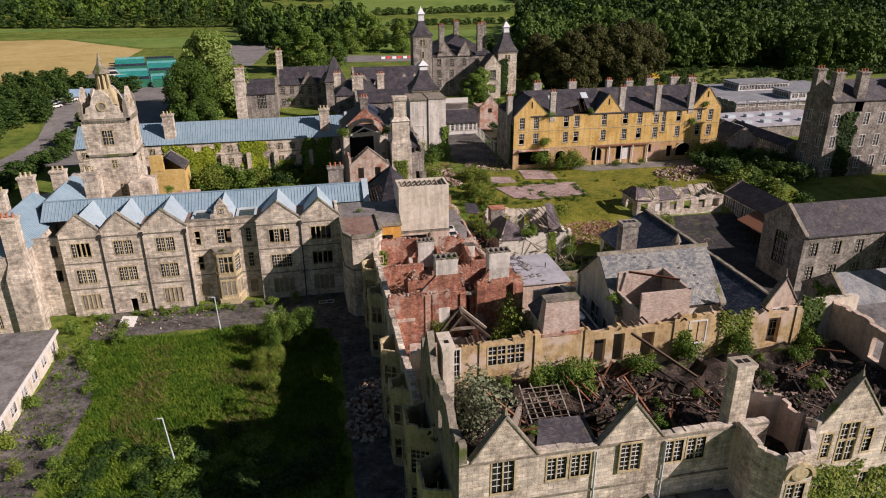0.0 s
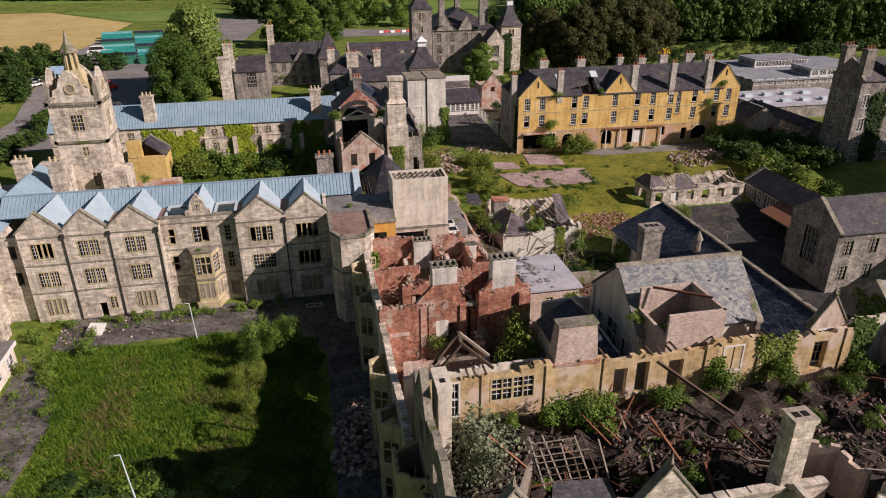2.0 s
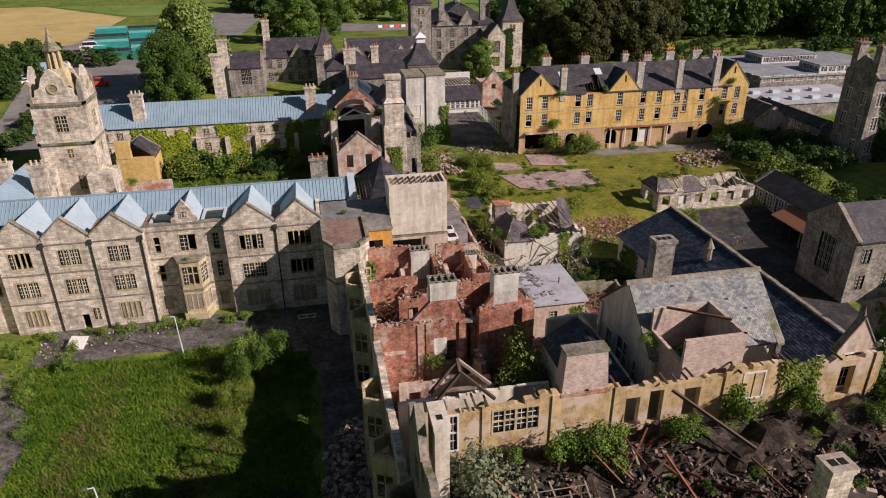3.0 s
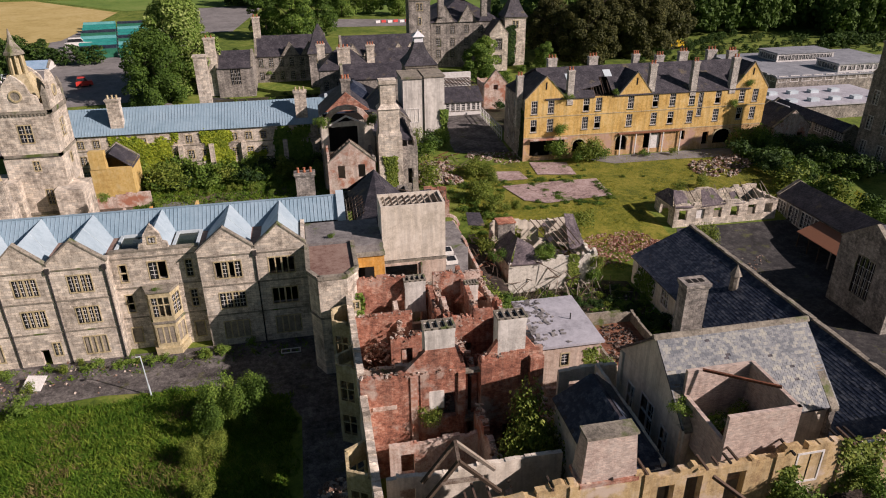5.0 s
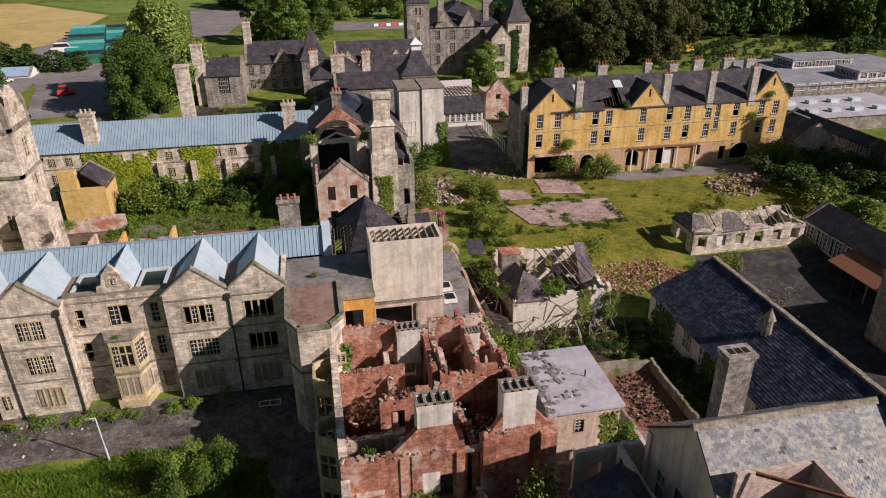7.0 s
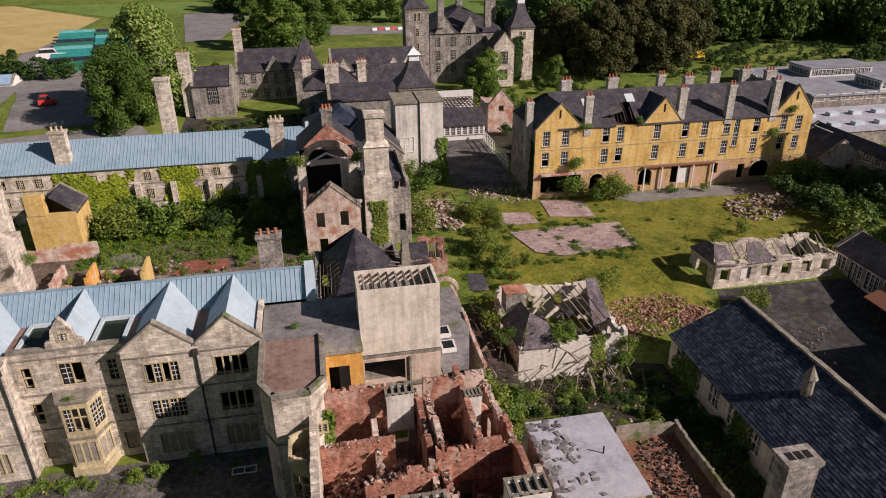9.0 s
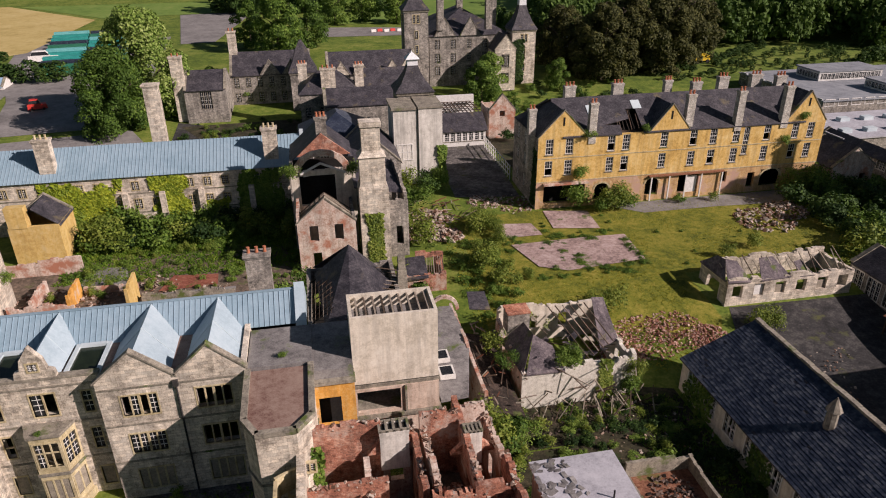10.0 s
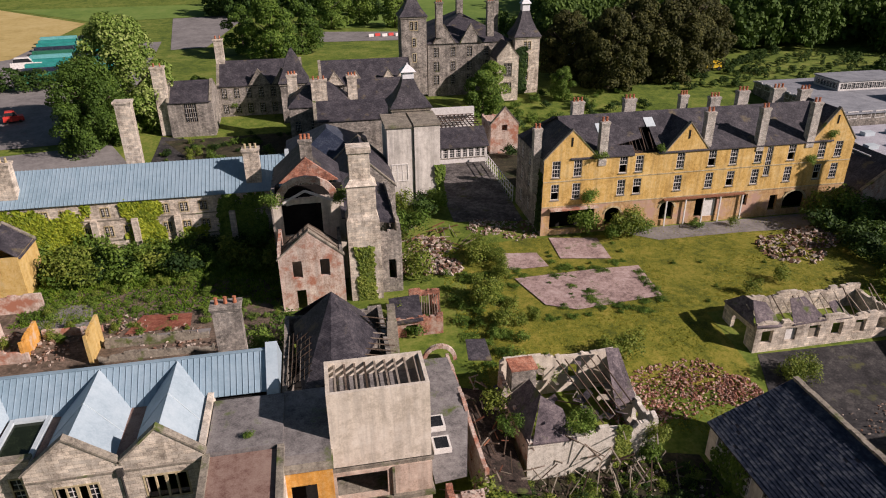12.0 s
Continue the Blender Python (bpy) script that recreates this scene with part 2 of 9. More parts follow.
TEALPALE = material("pale_teal_container_paint", ((0.1, 0.36, 0.36), (0.15, 0.44, 0.44), (0.2, 0.5, 0.5)), 0.4, 0.55, 0.1)
GREENPAINT = material("green_container_paint", ((0.02, 0.12, 0.07), (0.03, 0.17, 0.1), (0.05, 0.2, 0.13)), 0.4, 0.55, 0.1)
REDPAINT = material("red_machine_paint", ((0.4, 0.03, 0.025), (0.55, 0.04, 0.03), (0.6, 0.08, 0.06)), 1, 0.45, 0.0)
YELLOWPAINT = material("yellow_machine_paint", ((0.55, 0.36, 0.02), (0.68, 0.46, 0.03), (0.72, 0.52, 0.08)), 1, 0.45, 0.0)
RUBBER = material("black_rubber", ((0.012, 0.012, 0.012), (0.02, 0.02, 0.02), (0.035, 0.035, 0.035)), 2, 0.85, 0.0)
BLUEROOF = material("blue_sheet_roof", ((0.2, 0.32, 0.45), (0.27, 0.4, 0.54), (0.34, 0.46, 0.6)), 0.5, 0.5, 0.0)
WATERMAT = material("dark_green_rainwater", ((0.008, 0.012, 0.006), (0.014, 0.02, 0.01), (0.02, 0.028, 0.014)), 0.5, 0.08, 0.02)


# ---- geometry helpers ----
SEAMS = []

def box(bm, x0, y0, z0, x1, y1, z1):
    v = [bm.verts.new(p) for p in ((x0, y0, z0), (x1, y0, z0), (x1, y1, z0), (x0, y1, z0), (x0, y0, z1), (x1, y0, z1), (x1, y1, z1), (x0, y1, z1))]
    for f in ((3, 2, 1, 0), (4, 5, 6, 7), (0, 1, 5, 4), (1, 2, 6, 5), (2, 3, 7, 6), (3, 0, 4, 7)):
        bm.faces.new([v[i] for i in f])
    return v


def loft(bm, low, high):
    """A solid between two rings of points with as many corners."""
    a, b = [bm.verts.new(p) for p in low], [bm.verts.new(p) for p in high]
    n = len(a)
    for i in range(n):
        j = (i + 1) % n
        bm.faces.new((a[i], a[j], b[j], b[i]))
    bm.faces.new(a[::-1])
    bm.faces.new(b)


def prism(bm, pts, z0, z1):
    loft(bm, [(x, y, z0) for x, y in pts], [(x, y, z1) for x, y in pts])


def slab(bm, pts, thick):
    """A flat sheet through four or three points, given thickness downwards."""
    loft(bm, [(x, y, z - thick) for x, y, z in pts], pts)


def ring(cx, cy, r, n, z, turn=0.0):
    return [(cx + r * math.cos(turn + 2 * math.pi * i / n), cy + r * math.sin(turn + 2 * math.pi * i / n), z) for i in range(n)]


def bar(bm, a, b, r, n=4):
    """A straight bar between two points."""
    a, b = Vector(a), Vector(b)
    q = (b - a).to_track_quat("Z", "Y").to_matrix()
    lo = [a + q @ Vector(p) for p in ring(0, 0, r, n, 0, math.pi / n)]
    hi = [b + q @ Vector(p) for p in ring(0, 0, r, n, 0, math.pi / n)]
    loft(bm, lo, hi)


def mesh_of(name, bm, mat):
    me = bpy.data.meshes.new(name)
    bm.normal_update()
    bm.to_mesh(me)
    bm.free()
    me.materials.append(mat)
    return me


def part(name, bm, mat, parent=None, label="", m=None):
    ob = new(name, bm if isinstance(bm, bpy.types.Mesh) else mesh_of(name, bm, mat))
    ob.parent = parent
    while SEAMS and parent is not None and mat is not None and "metal" in mat.name:
        rib_bm = SEAMS.pop()
        if len(rib_bm.verts):
            rb = new("standing_seam", mesh_of("standing_seam", rib_bm, mat))
            rb.parent = ob
            rb["kind"] = "stuff"
        else:
            rib_bm.free()
    if m is not None:
        ob.matrix_basis = m
    if label:
        ob["label"] = label
    return ob


def thing(name, label, category, group="", kind="", at=(0, 0, 0)):
    ob = tagged(new(name), label, category, group, kind)
    ob.empty_display_size = 0.5
    ob.matrix_basis = Matrix.Translation(at)
    return ob


def facing(x, y, side):
    """Frame of a wall seen from outside: u runs to the right, the wall's depth away from the eye."""
    return pose(x, y, 0, 0, 0, {"front": 0, "right": 90, "left": -90, "back": 180}[side])


def wall_mesh(length, z0, z1, thick, holes=(), ragged=0.0, seed=1, batter=None):
    """A wall in its own frame with openings (u0, u1, w0, w1) cut through it; ragged: height of the broken top."""
    bm = bmesh.new()
    z1 = z1 - (length * 7.31 % 1.0) * 0.03
    holes = [h for h in holes if h[3] < z1]
    us = sorted({0.0, float(length), *[u for h in holes for u in h[:2] if 0 < u < length]})
    zs = sorted({float(z0), float(z1), *[z for h in holes for z in h[2:4] if z0 < z < z1]})

    def quad(*p):
        bm.faces.new([bm.verts.new(q) for q in p])
    for ua, ub in zip(us, us[1:]):
        for za, zb in zip(zs, zs[1:]):
            uc, zc = (ua + ub) / 2, (za + zb) / 2
            if any(h[0] < uc < h[1] and h[2] < zc < h[3] for h in holes):
                continue
            quad((ua, 0, za), (ub, 0, za), (ub, 0, zb), (ua, 0, zb))
            quad((ub, thick, za), (ua, thick, za), (ua, thick, zb), (ub, thick, zb))
    for h in holes:
        a, b, c, d = h[:4]
        quad((a, 0, c), (a, thick, c), (b, thick, c), (b, 0, c))
        quad((a, 0, d), (b, 0, d), (b, thick, d), (a, thick, d))
        quad((a, 0, c), (a, 0, d), (a, thick, d), (a, thick, c))
        quad((b, 0, c), (b, thick, c), (b, thick, d), (b, 0, d))
    quad((0, 0, z1), (length, 0, z1), (length, thick, z1), (0, thick, z1))
    e, f = 0.006, length - 0.006
    quad((e, 0, z0), (e, 0, z1), (e, thick, z1), (e, thick, z0))
    quad((f, 0, z0), (f, thick, z0), (f, thick, z1), (f, 0, z1))
    if ragged:
        rng = random.Random(seed)
        u, h = 0.0, rng.uniform(0.2, 1) * ragged
        while u < length - 0.05:
            w = min(rng.choice((0.16, 0.24, 0.36, 0.5, 0.75)), length - u)
            h2 = max(0.03, min(ragged, h + rng.uniform(-0.12, 0.12) * ragged))
            ua, ub = max(u, 0.008), min(u + w, length - 0.008)
            loft(bm, [(ua, 0.004, z1), (ub, 0.004, z1), (ub, thick - 0.004, z1), (ua, thick - 0.004, z1)],
                 [(ua, 0.02, z1 + h), (ub, 0.02, z1 + h2), (ub, thick - 0.02, z1 + h2), (ua, thick - 0.02, z1 + h)])
            u += w
            h = max(0.03, h2 + rng.choice((0, -0.5, 0.5, -0.25, 0.25)) * ragged * rng.random())
            h = min(h, ragged)
    return bm


def stuff(name, bm, mat, label, category):
    return tagged(part(name, bm, mat), label, category, kind="stuff")


# ---- windows ----
WINDOW_CACHE = {}


def frame_ring(bm, w, h, j, k, y0, y1):
    """A closed rectangular surround round an opening w by h, j wide at the sides and k at sill and head."""
    inner, outer = [(0, 0), (w, 0), (w, h), (0, h)], [(-j, -k), (w + j, -k), (w + j, h + k), (-j, h + k)]
    v = [[bm.verts.new((x, y, z)) for x, z in ring_] for ring_, y in ((outer, y0), (inner, y0), (inner, y1), (outer, y1))]
    for r in range(4):
        p, q = v[r], v[(r + 1) % 4]
        for i in range(4):
            n = (i + 1) % 4
            bm.faces.new((p[i], p[n], q[n], q[i]))


def boxed(name, mat, *sizes):
    bm = bmesh.new()
    for a in sizes:
        box(bm, *a)
    return mesh_of(name, bm, mat)


def window(parent, M, u0, u1, w0, w1, lights=4, transom=0.0, style="mullion", depth=0.18, mat=None, open_lights=(), rows=3):
    """A window in an opening: a surround with its mullions, transom, panes and glazing bars as parts."""
    w, h = u1 - u0, w1 - w0
    key = (round(w, 2), round(h, 2), lights, transom, style, depth, open_lights, mat.name if mat else "", rows)
    if key not in WINDOW_CACHE:
        fr, items = bmesh.new(), []
        stone = mat or DRESSED
        lw = w / lights
        if style == "mullion":
            frame_ring(fr, w, h, 0.13, 0.16, -0.04, depth)
            for i in range(1, lights):
                r = 0.1 if (lights == 4 and i == 2) else 0.06
                items.append(("mullion", boxed("mullion", stone, (-r, 0.0, 0, r, depth, h)), i * lw))
            if transom:
                items.append(("transom", boxed("transom", stone, (0, 0.01, h * transom - 0.06, w, depth - 0.01, h * transom + 0.06)), 0))
            c = lw / 2 - 0.07
            pane = boxed("pane", GLASS, (-c, depth - 0.05, 0.02, c, depth - 0.03, h - 0.02))
            grid = [(-c, depth - 0.09, h * k / (rows + 1) - 0.025, c, depth - 0.05, h * k / (rows + 1) + 0.025) for k in range(1, rows + 1)]
            bars = boxed("glazing_bar", WHITE, (-0.02, depth - 0.088, 0.02, 0.02, depth - 0.052, h - 0.02), *grid)
            for i in range(lights):
                if i not in open_lights:
                    items += [("pane", pane, (i + 0.5) * lw), ("glazing_bar", bars, (i + 0.5) * lw)]
        elif style == "sash":
            frame_ring(fr, w - 0.2, h - 0.2, 0.1, 0.1, 0.06, 0.15)
            for v in fr.verts:
                v.co.x += 0.1
                v.co.z += 0.1
            items.append(("meeting_rail", boxed("meeting_rail", WHITE, (0.09, 0.062, h / 2 - 0.05, w - 0.09, 0.148, h / 2 + 0.05)), 0))
            items.append(("sill", boxed("sill", COPING, (-0.08, -0.12, -0.14, w + 0.08, 0.12, 0.0)), 0))
            for lo, hi in (((0.05, h / 2), (h / 2, h - 0.05)) if 1 not in open_lights else ((h / 2, h - 0.05),)):
                items.append(("pane", boxed("pane", GLASS, (0.05, 0.11, lo, w - 0.05, 0.125, hi)), 0))
                zm = (lo + hi) / 2
                items.append(("glazing_bar", boxed("glazing_bar", WHITE, (w / 3 - 0.02, 0.085, lo, w / 3 + 0.02, 0.112, hi), (2 * w / 3 - 0.02, 0.085, lo, 2 * w / 3 + 0.02, 0.112, hi), (0.09, 0.088, zm - 0.02, w - 0.09, 0.108, zm + 0.02)), 0))
        elif style == "board":
            frame_ring(fr, w, h, 0.13, 0.16, -0.04, depth)
            bd = boxed("board", BOARD, (-lw / 2 + 0.06, depth - 0.1, 0, lw / 2 - 0.06, depth - 0.06, h))
            for i in range(lights):
                if i:
                    items.append(("mullion", boxed("mullion", stone, (-0.08, -0.02, 0, 0.08, depth, h)), i * lw))
                items.append(("board", bd, (i + 0.5) * lw))
        WINDOW_CACHE[key] = (mesh_of("window", fr, mat or (WHITE if style == "sash" else DRESSED)), items)
    surround, items = WINDOW_CACHE[key]
    ob = part("window", surround, None, parent, m=M @ Matrix.Translation((u0, 0, w0)))
    for name, me, u in items:
        part(name, me, None, ob, m=Matrix.Translation((u, 0, 0)))
    return ob


def chimney(parent, x, y, z0, z1, w, d, pots=2, mat=None, potmat=None, cap=0.18, name="chimney", taper=0.0):
    """A stack with a moulded cap and its pots."""
    bm = bmesh.new()
    h = z1 - z0
    if taper:
        loft(bm, [(-w / 2 - taper, -d / 2 - taper, 0), (w / 2 + taper, -d / 2 - taper, 0), (w / 2 + taper, d / 2 + taper, 0), (-w / 2 - taper, d / 2 + taper, 0)],
             [(-w / 2, -d / 2, h * 0.35), (w / 2, -d / 2, h * 0.35), (w / 2, d / 2, h * 0.35), (-w / 2, d / 2, h * 0.35)])
        box(bm, -w / 2, -d / 2, h * 0.35, w / 2, d / 2, h - 0.5)
    else:
        box(bm, -w / 2, -d / 2, 0, w / 2, d / 2, h - 0.5)
    box(bm, -w / 2 - cap * 0.5, -d / 2 - cap * 0.5, h - 0.5, w / 2 + cap * 0.5, d / 2 + cap * 0.5, h - 0.3)
    box(bm, -w / 2 - cap, -d / 2 - cap, h - 0.3, w / 2 + cap, d / 2 + cap, h)
    st = part(name, bm, mat or GREYSTONE, parent, m=Matrix.Translation((x, y, z0)))
    for i in range(pots):
        bm = bmesh.new()
        loft(bm, ring(0, 0, 0.2, 8, 0), ring(0, 0, 0.15, 8, 0.55))
        loft(bm, ring(0, 0, 0.19, 8, 0.55), ring(0, 0, 0.19, 8, 0.68))
        u = (i + 0.5) / pots - 0.5
        off = (u * w, 0, h) if w >= d else (0, u * d, h)
        part("chimney_pot", bm, potmat or TERRA, st, m=Matrix.Translation(off))
    return st


def gable(parent, M, u0, u1, zb, za, thick, mat, coping=COPING, finial=True, stop=0.0):
    """A wall gable with its raking coping."""
    um = (u0 + u1) / 2
    bm = bmesh.new()
    loft(bm, [(u0, 0, zb), (u1, 0, zb), (um, 0, za)], [(u0, thick, zb), (u1, thick, zb), (um, thick, za)])
    bmesh.ops.recalc_face_normals(bm, faces=bm.faces)
    g = part("gable", bm, mat, parent, m=M)
    bm = bmesh.new()
    t = 0.22
    for a, s in ((u0, -1), (u1, 1)):
        e = 0.18 * s
        lo = [(a + e, -0.08, zb - 0.12), (a + e, thick + 0.08, zb - 0.12), (um, thick + 0.08, za), (um, -0.08, za)]
        loft(bm, lo, [(p[0], p[1], p[2] + t) for p in lo])
    if finial:
        loft(bm, ring(um, thick / 2, 0.2, 6, za + 0.1), ring(um, thick / 2, 0.1, 6, za + 0.6))
        loft(bm, ring(um, thick / 2, 0.06, 6, za + 0.6), ring(um, thick / 2, 0.02, 6, za + 1.1))
    bmesh.ops.recalc_face_normals(bm, faces=bm.faces)
    part("coping", bm, coping, g)
    return g


def seam_roof(bm, a, b, c, d, step=0.5, rib=0.07):
    """Sheet metal between eave a-b and ridge d-c, with standing seams."""
    a, b, c, d = map(Vector, (a, b, c, d))
    n = (b - a).cross(d - a).normalized()
    if n.z < 0:
        n = -n
    lo = [p - n * 0.08 for p in (a, b, c, d)]
    loft(bm, lo, [a, b, c, d])
    k = max(1, int((b - a).length / step))
    SEAMS.append(bmesh.new())
    bm = SEAMS[-1]
    for i in range(1, k):
        f = i / k
        p, q = a.lerp(b, f), d.lerp(c, f)
        s = (b - a).normalized() * 0.03
        if (q - p).length > 0.2:
            loft(bm, [p - s, p + s, q + s, q - s], [p - s * 0.5 + n * rib, p + s * 0.5 + n * rib, q + s * 0.5 + n * rib, q - s * 0.5 + n * rib])


def slate_courses(bm, a, b, c, d, w=0.36, e=0.24, rng=None, gone=0.02, hole=None, first=0, piece=None):
    """Slates laid in courses between eave a-b and ridge d-c; each is a thin sloping piece."""
    rng = rng or random.Random(5)
    a, b, c, d = map(Vector, (a, b, c, d))
    n = (b - a).cross(d - a).normalized()
    if n.z < 0:
        n = -n
    rows = max(1, int((d - a).length / e))
    for r in range(0 if piece else first, first if piece else rows):
        f0, f1 = r / rows, min(1.0, (r + 1.25) / rows)
        p0, p1 = a.lerp(d, f0), b.lerp(c, f0)
        q0, q1 = a.lerp(d, f1), b.lerp(c, f1)
        cols = max(1, int((p1 - p0).length / w))
        off = 0.5 * (r % 2)
        for i in range(cols + 1):
            s0, s1 = max(0.0, (i - off + 0.02) / cols), min(1.0, (i + 1 - off - 0.02) / cols)
            if s1 - s0 < 0.2 / cols or rng.random() < gone:
                continue
            if hole and hole((s0 + s1) / 2, f0):
                continue
            lift = n * rng.uniform(0.03, 0.055)
            if piece:
                ex, ey = (b - a).normalized(), (d - a).normalized()
                at = p0.lerp(p1, (s0 + s1) / 2) + lift * 0.4
                piece(Matrix(((ex.x * (s1 - s0) * cols, ey.x, n.x, at.x), (ex.y * (s1 - s0) * cols, ey.y, n.y, at.y), (ex.z * (s1 - s0) * cols, ey.z, n.z, at.z), (0, 0, 0, 1))))
                continue
            pts = [p0.lerp(p1, s0) + lift, p0.lerp(p1, s1) + lift, q0.lerp(q1, s1) + n * 0.006, q0.lerp(q1, s0) + n * 0.006]
            bm.faces.new([bm.verts.new(p) for p in pts])
            bm.faces.new([bm.verts.new(p) for p in (pts[0] - lift * 0.9, pts[1] - lift * 0.9, pts[1], pts[0])])


# ---- plants ----
def leaf_cloud(verts, faces, rng, centre, radii, count, size, squash=0.0, shell=0.55):
    """Loose leaf sprays scattered in the outer part of an ellipsoid."""
    for _ in range(count):
        v = Vector((rng.gauss(0, 1), rng.gauss(0, 1), rng.gauss(0, 1))).normalized()
        if v.z < -0.55:
            v.z *= -0.6
        r = shell + (1 - shell) * rng.random() ** 0.6
        p = Vector((centre[0] + v.x * radii[0] * r, centre[1] + v.y * radii[1] * r, centre[2] + v.z * radii[2] * r))
        nrm = (v + Vector((rng.uniform(-1, 1), rng.uniform(-1, 1), rng.uniform(-0.4, 1.2))) * 0.75).normalized()
        q = nrm.to_track_quat("Z", "Y").to_matrix()
        s = size * rng.uniform(0.55, 1.3)
        a0 = rng.uniform(0, 6.283)
        base = len(verts)
        for k in range(5):
            rr = s * (0.55 if k % 2 else 1.0) * rng.uniform(0.7, 1.1)
            verts.append(p + q @ Vector((rr * math.cos(a0 + k * 1.2566), rr * math.sin(a0 + k * 1.2566), rng.uniform(-0.2, 0.2) * s)))
        faces.append(tuple(range(base, base + 5)))


def cloud_mesh(name, verts, faces, mat):
    me = bpy.data.meshes.new(name)
    me.from_pydata([tuple(v) for v in verts], [], faces)
    me.materials.append(mat)
    return me


def crown_mesh(seed, h, w, leaves, size, mat, low=0.12, lobes=16):
    """A crown of overlapping boughs of leaf sprays, from low*h up to h."""
    rng = random.Random(seed)
    verts, faces = [], []
    for i in range(lobes):
        f = (i + 0.5) / lobes
        zz = h * (low + (0.93 - low) * f)
        env = math.sin(math.pi * min(1, 0.16 + 0.8 * f)) ** 0.7
        a = i * 2.4 + rng.uniform(-0.4, 0.4)
        rad = w * 0.5 * env * (rng.uniform(0.62, 0.86) if i % 4 else rng.uniform(0.1, 0.4))
        lr = w * rng.uniform(0.1, 0.17) * (1.0 if lobes > 40 else 1.5)
        leaf_cloud(verts, faces, rng, (rad * math.cos(a), rad * math.sin(a), zz - lr * 0.3), (lr, lr, lr * rng.uniform(0.65, 0.95)), leaves // lobes, size, shell=0.72)
    return cloud_mesh("crown", verts, faces, mat)


def trunk_mesh(seed, h, r):
    rng = random.Random(seed)
    bm = bmesh.new()
    loft(bm, ring(0, 0, r * 1.35, 8, -0.5), ring(0, 0, r, 8, h * 0.1))
    loft(bm, ring(0, 0, r, 8, h * 0.1), ring(0, 0, r * 0.55, 8, h * 0.55))
    loft(bm, ring(0, 0, r * 0.55, 6, h * 0.55), ring(0, 0, r * 0.15, 6, h * 0.9))
    for i in range(9):
        a, z0 = i * 2.4, h * rng.uniform(0.2, 0.7)
        l = h * rng.uniform(0.18, 0.3)
        bar(bm, (0, 0, z0), (l * math.cos(a), l * math.sin(a), z0 + l * 0.8), r * 0.25, 5)
    return mesh_of("trunk", bm, BARK)


def tree(x, y, z, crown, trunk, label, s=1.0, turn=0.0, sz=None, name="tree", group=""):
    ob = thing(name, label, "tree", group, at=(x, y, z))
    ob.matrix_basis = Matrix.Translation((x, y, z)) @ Matrix.Rotation(turn, 4, "Z") @ Matrix.Diagonal((s, s, sz or s, 1))
    part("trunk", trunk, None, ob)
    part("crown", crown, None, ob)
    return ob


# ---- terrain ----
def smooth(a, b, t):
    t = max(0.0, min(1.0, (t - a) / (b - a)))
    return t * t * (3 - 2 * t)


def ground_z(x, y):
    z = 3.0 * smooth(103, 130, y) + 1.0 * smooth(135, 186, y) + 3.0 * smooth(190, 235, y)
    if y > 235 or abs(x) > 220:
        far = max(0.0, y - 235, abs(x) - 220)
        z += far * 0.012 + 0.00003 * far * far + 9.0 * smooth(430, 680, y)
    return z


# ---- ground and paving ----
def axis(lo, hi, step, far):
    vals = list(np.arange(lo, hi + 0.01, step))
    d, s = step, 0
    a, b = [], []
    while vals[-1] + s < far:
        d *= 1.35
        s += d
        b.append(hi + s)
        a.append(lo - s)
    return [float(v) for v in a[::-1] + vals + b]


def build_ground():
    xs, ys = axis(-130, 210, 2.5, 3200), axis(-80, 300, 2.5, 3200)
    verts = [(x, y, ground_z(x, y)) for y in ys for x in xs]
    n = len(xs)
    faces = [(j * n + i, j * n + i + 1, (j + 1) * n + i + 1, (j + 1) * n + i) for j in range(len(ys) - 1) for i in range(n - 1)]
    me = bpy.data.meshes.new("ground")
    me.from_pydata(verts, [], faces)
    me.materials.append(GRASS)
    tagged(new("ground", me), "overgrown rough grass and weeds sloping up to the hills", "ground", kind="structure")


def patch(name, pts, mat, label, category, dz=0.05, step=2.5, kind="structure"):
    """A sheet laid over the ground inside an outline."""
    bm = bmesh.new()
    bm.faces.new([bm.verts.new((x, y, 0)) for x, y in pts])
    for k in range(2):
        lo, hi = min(p[k] for p in pts), max(p[k] for p in pts)
        st = step if hi - lo < 160 else 25
        c = math.ceil(lo / st) * st
        while c < hi:
            co, no = [0, 0, 0], [0, 0, 0]
            co[k], no[k] = c, 1
            bmesh.ops.bisect_plane(bm, geom=bm.verts[:] + bm.edges[:] + bm.faces[:], plane_co=co, plane_no=no)
            c += st
    for v in bm.verts:
        v.co.z = ground_z(v.co.x, v.co.y) + dz
    for f in bm.faces:
        if f.normal.z < 0:
            f.normal_flip()
    return tagged(part(name, bm, mat), label, category, kind=kind)


build_ground()
patch("pavement", [(-33, 100.2), (-33, 92.5), (-30, 91), (-27, 91.6), (-20, 92.3), (-12, 91.5), (-6, 90.2), (0, 88), (2, 84), (2, 60), (1, 40), (8.5, 40), (9, 100.2)], DRIVE, "cracked mossy asphalt drive beside the ruined wing", "drive")
patch("pavement", [(-36, 92), (-33.5, 87.5), (-30, 84), (-28.2, 76), (-29.2, 66), (-30.5, 52), (-36, 52), (-36, 70), (-35.4, 84)], DRIVE, "weedy asphalt path beside a low hut", "path")
patch("pavement", [(58.6, 60), (74, 72), (76, 86), (92, 96), (92, 117), (64, 117.6), (60, 107)], ASPHALT, "worn asphalt service yard, shade in its colour", "yard")
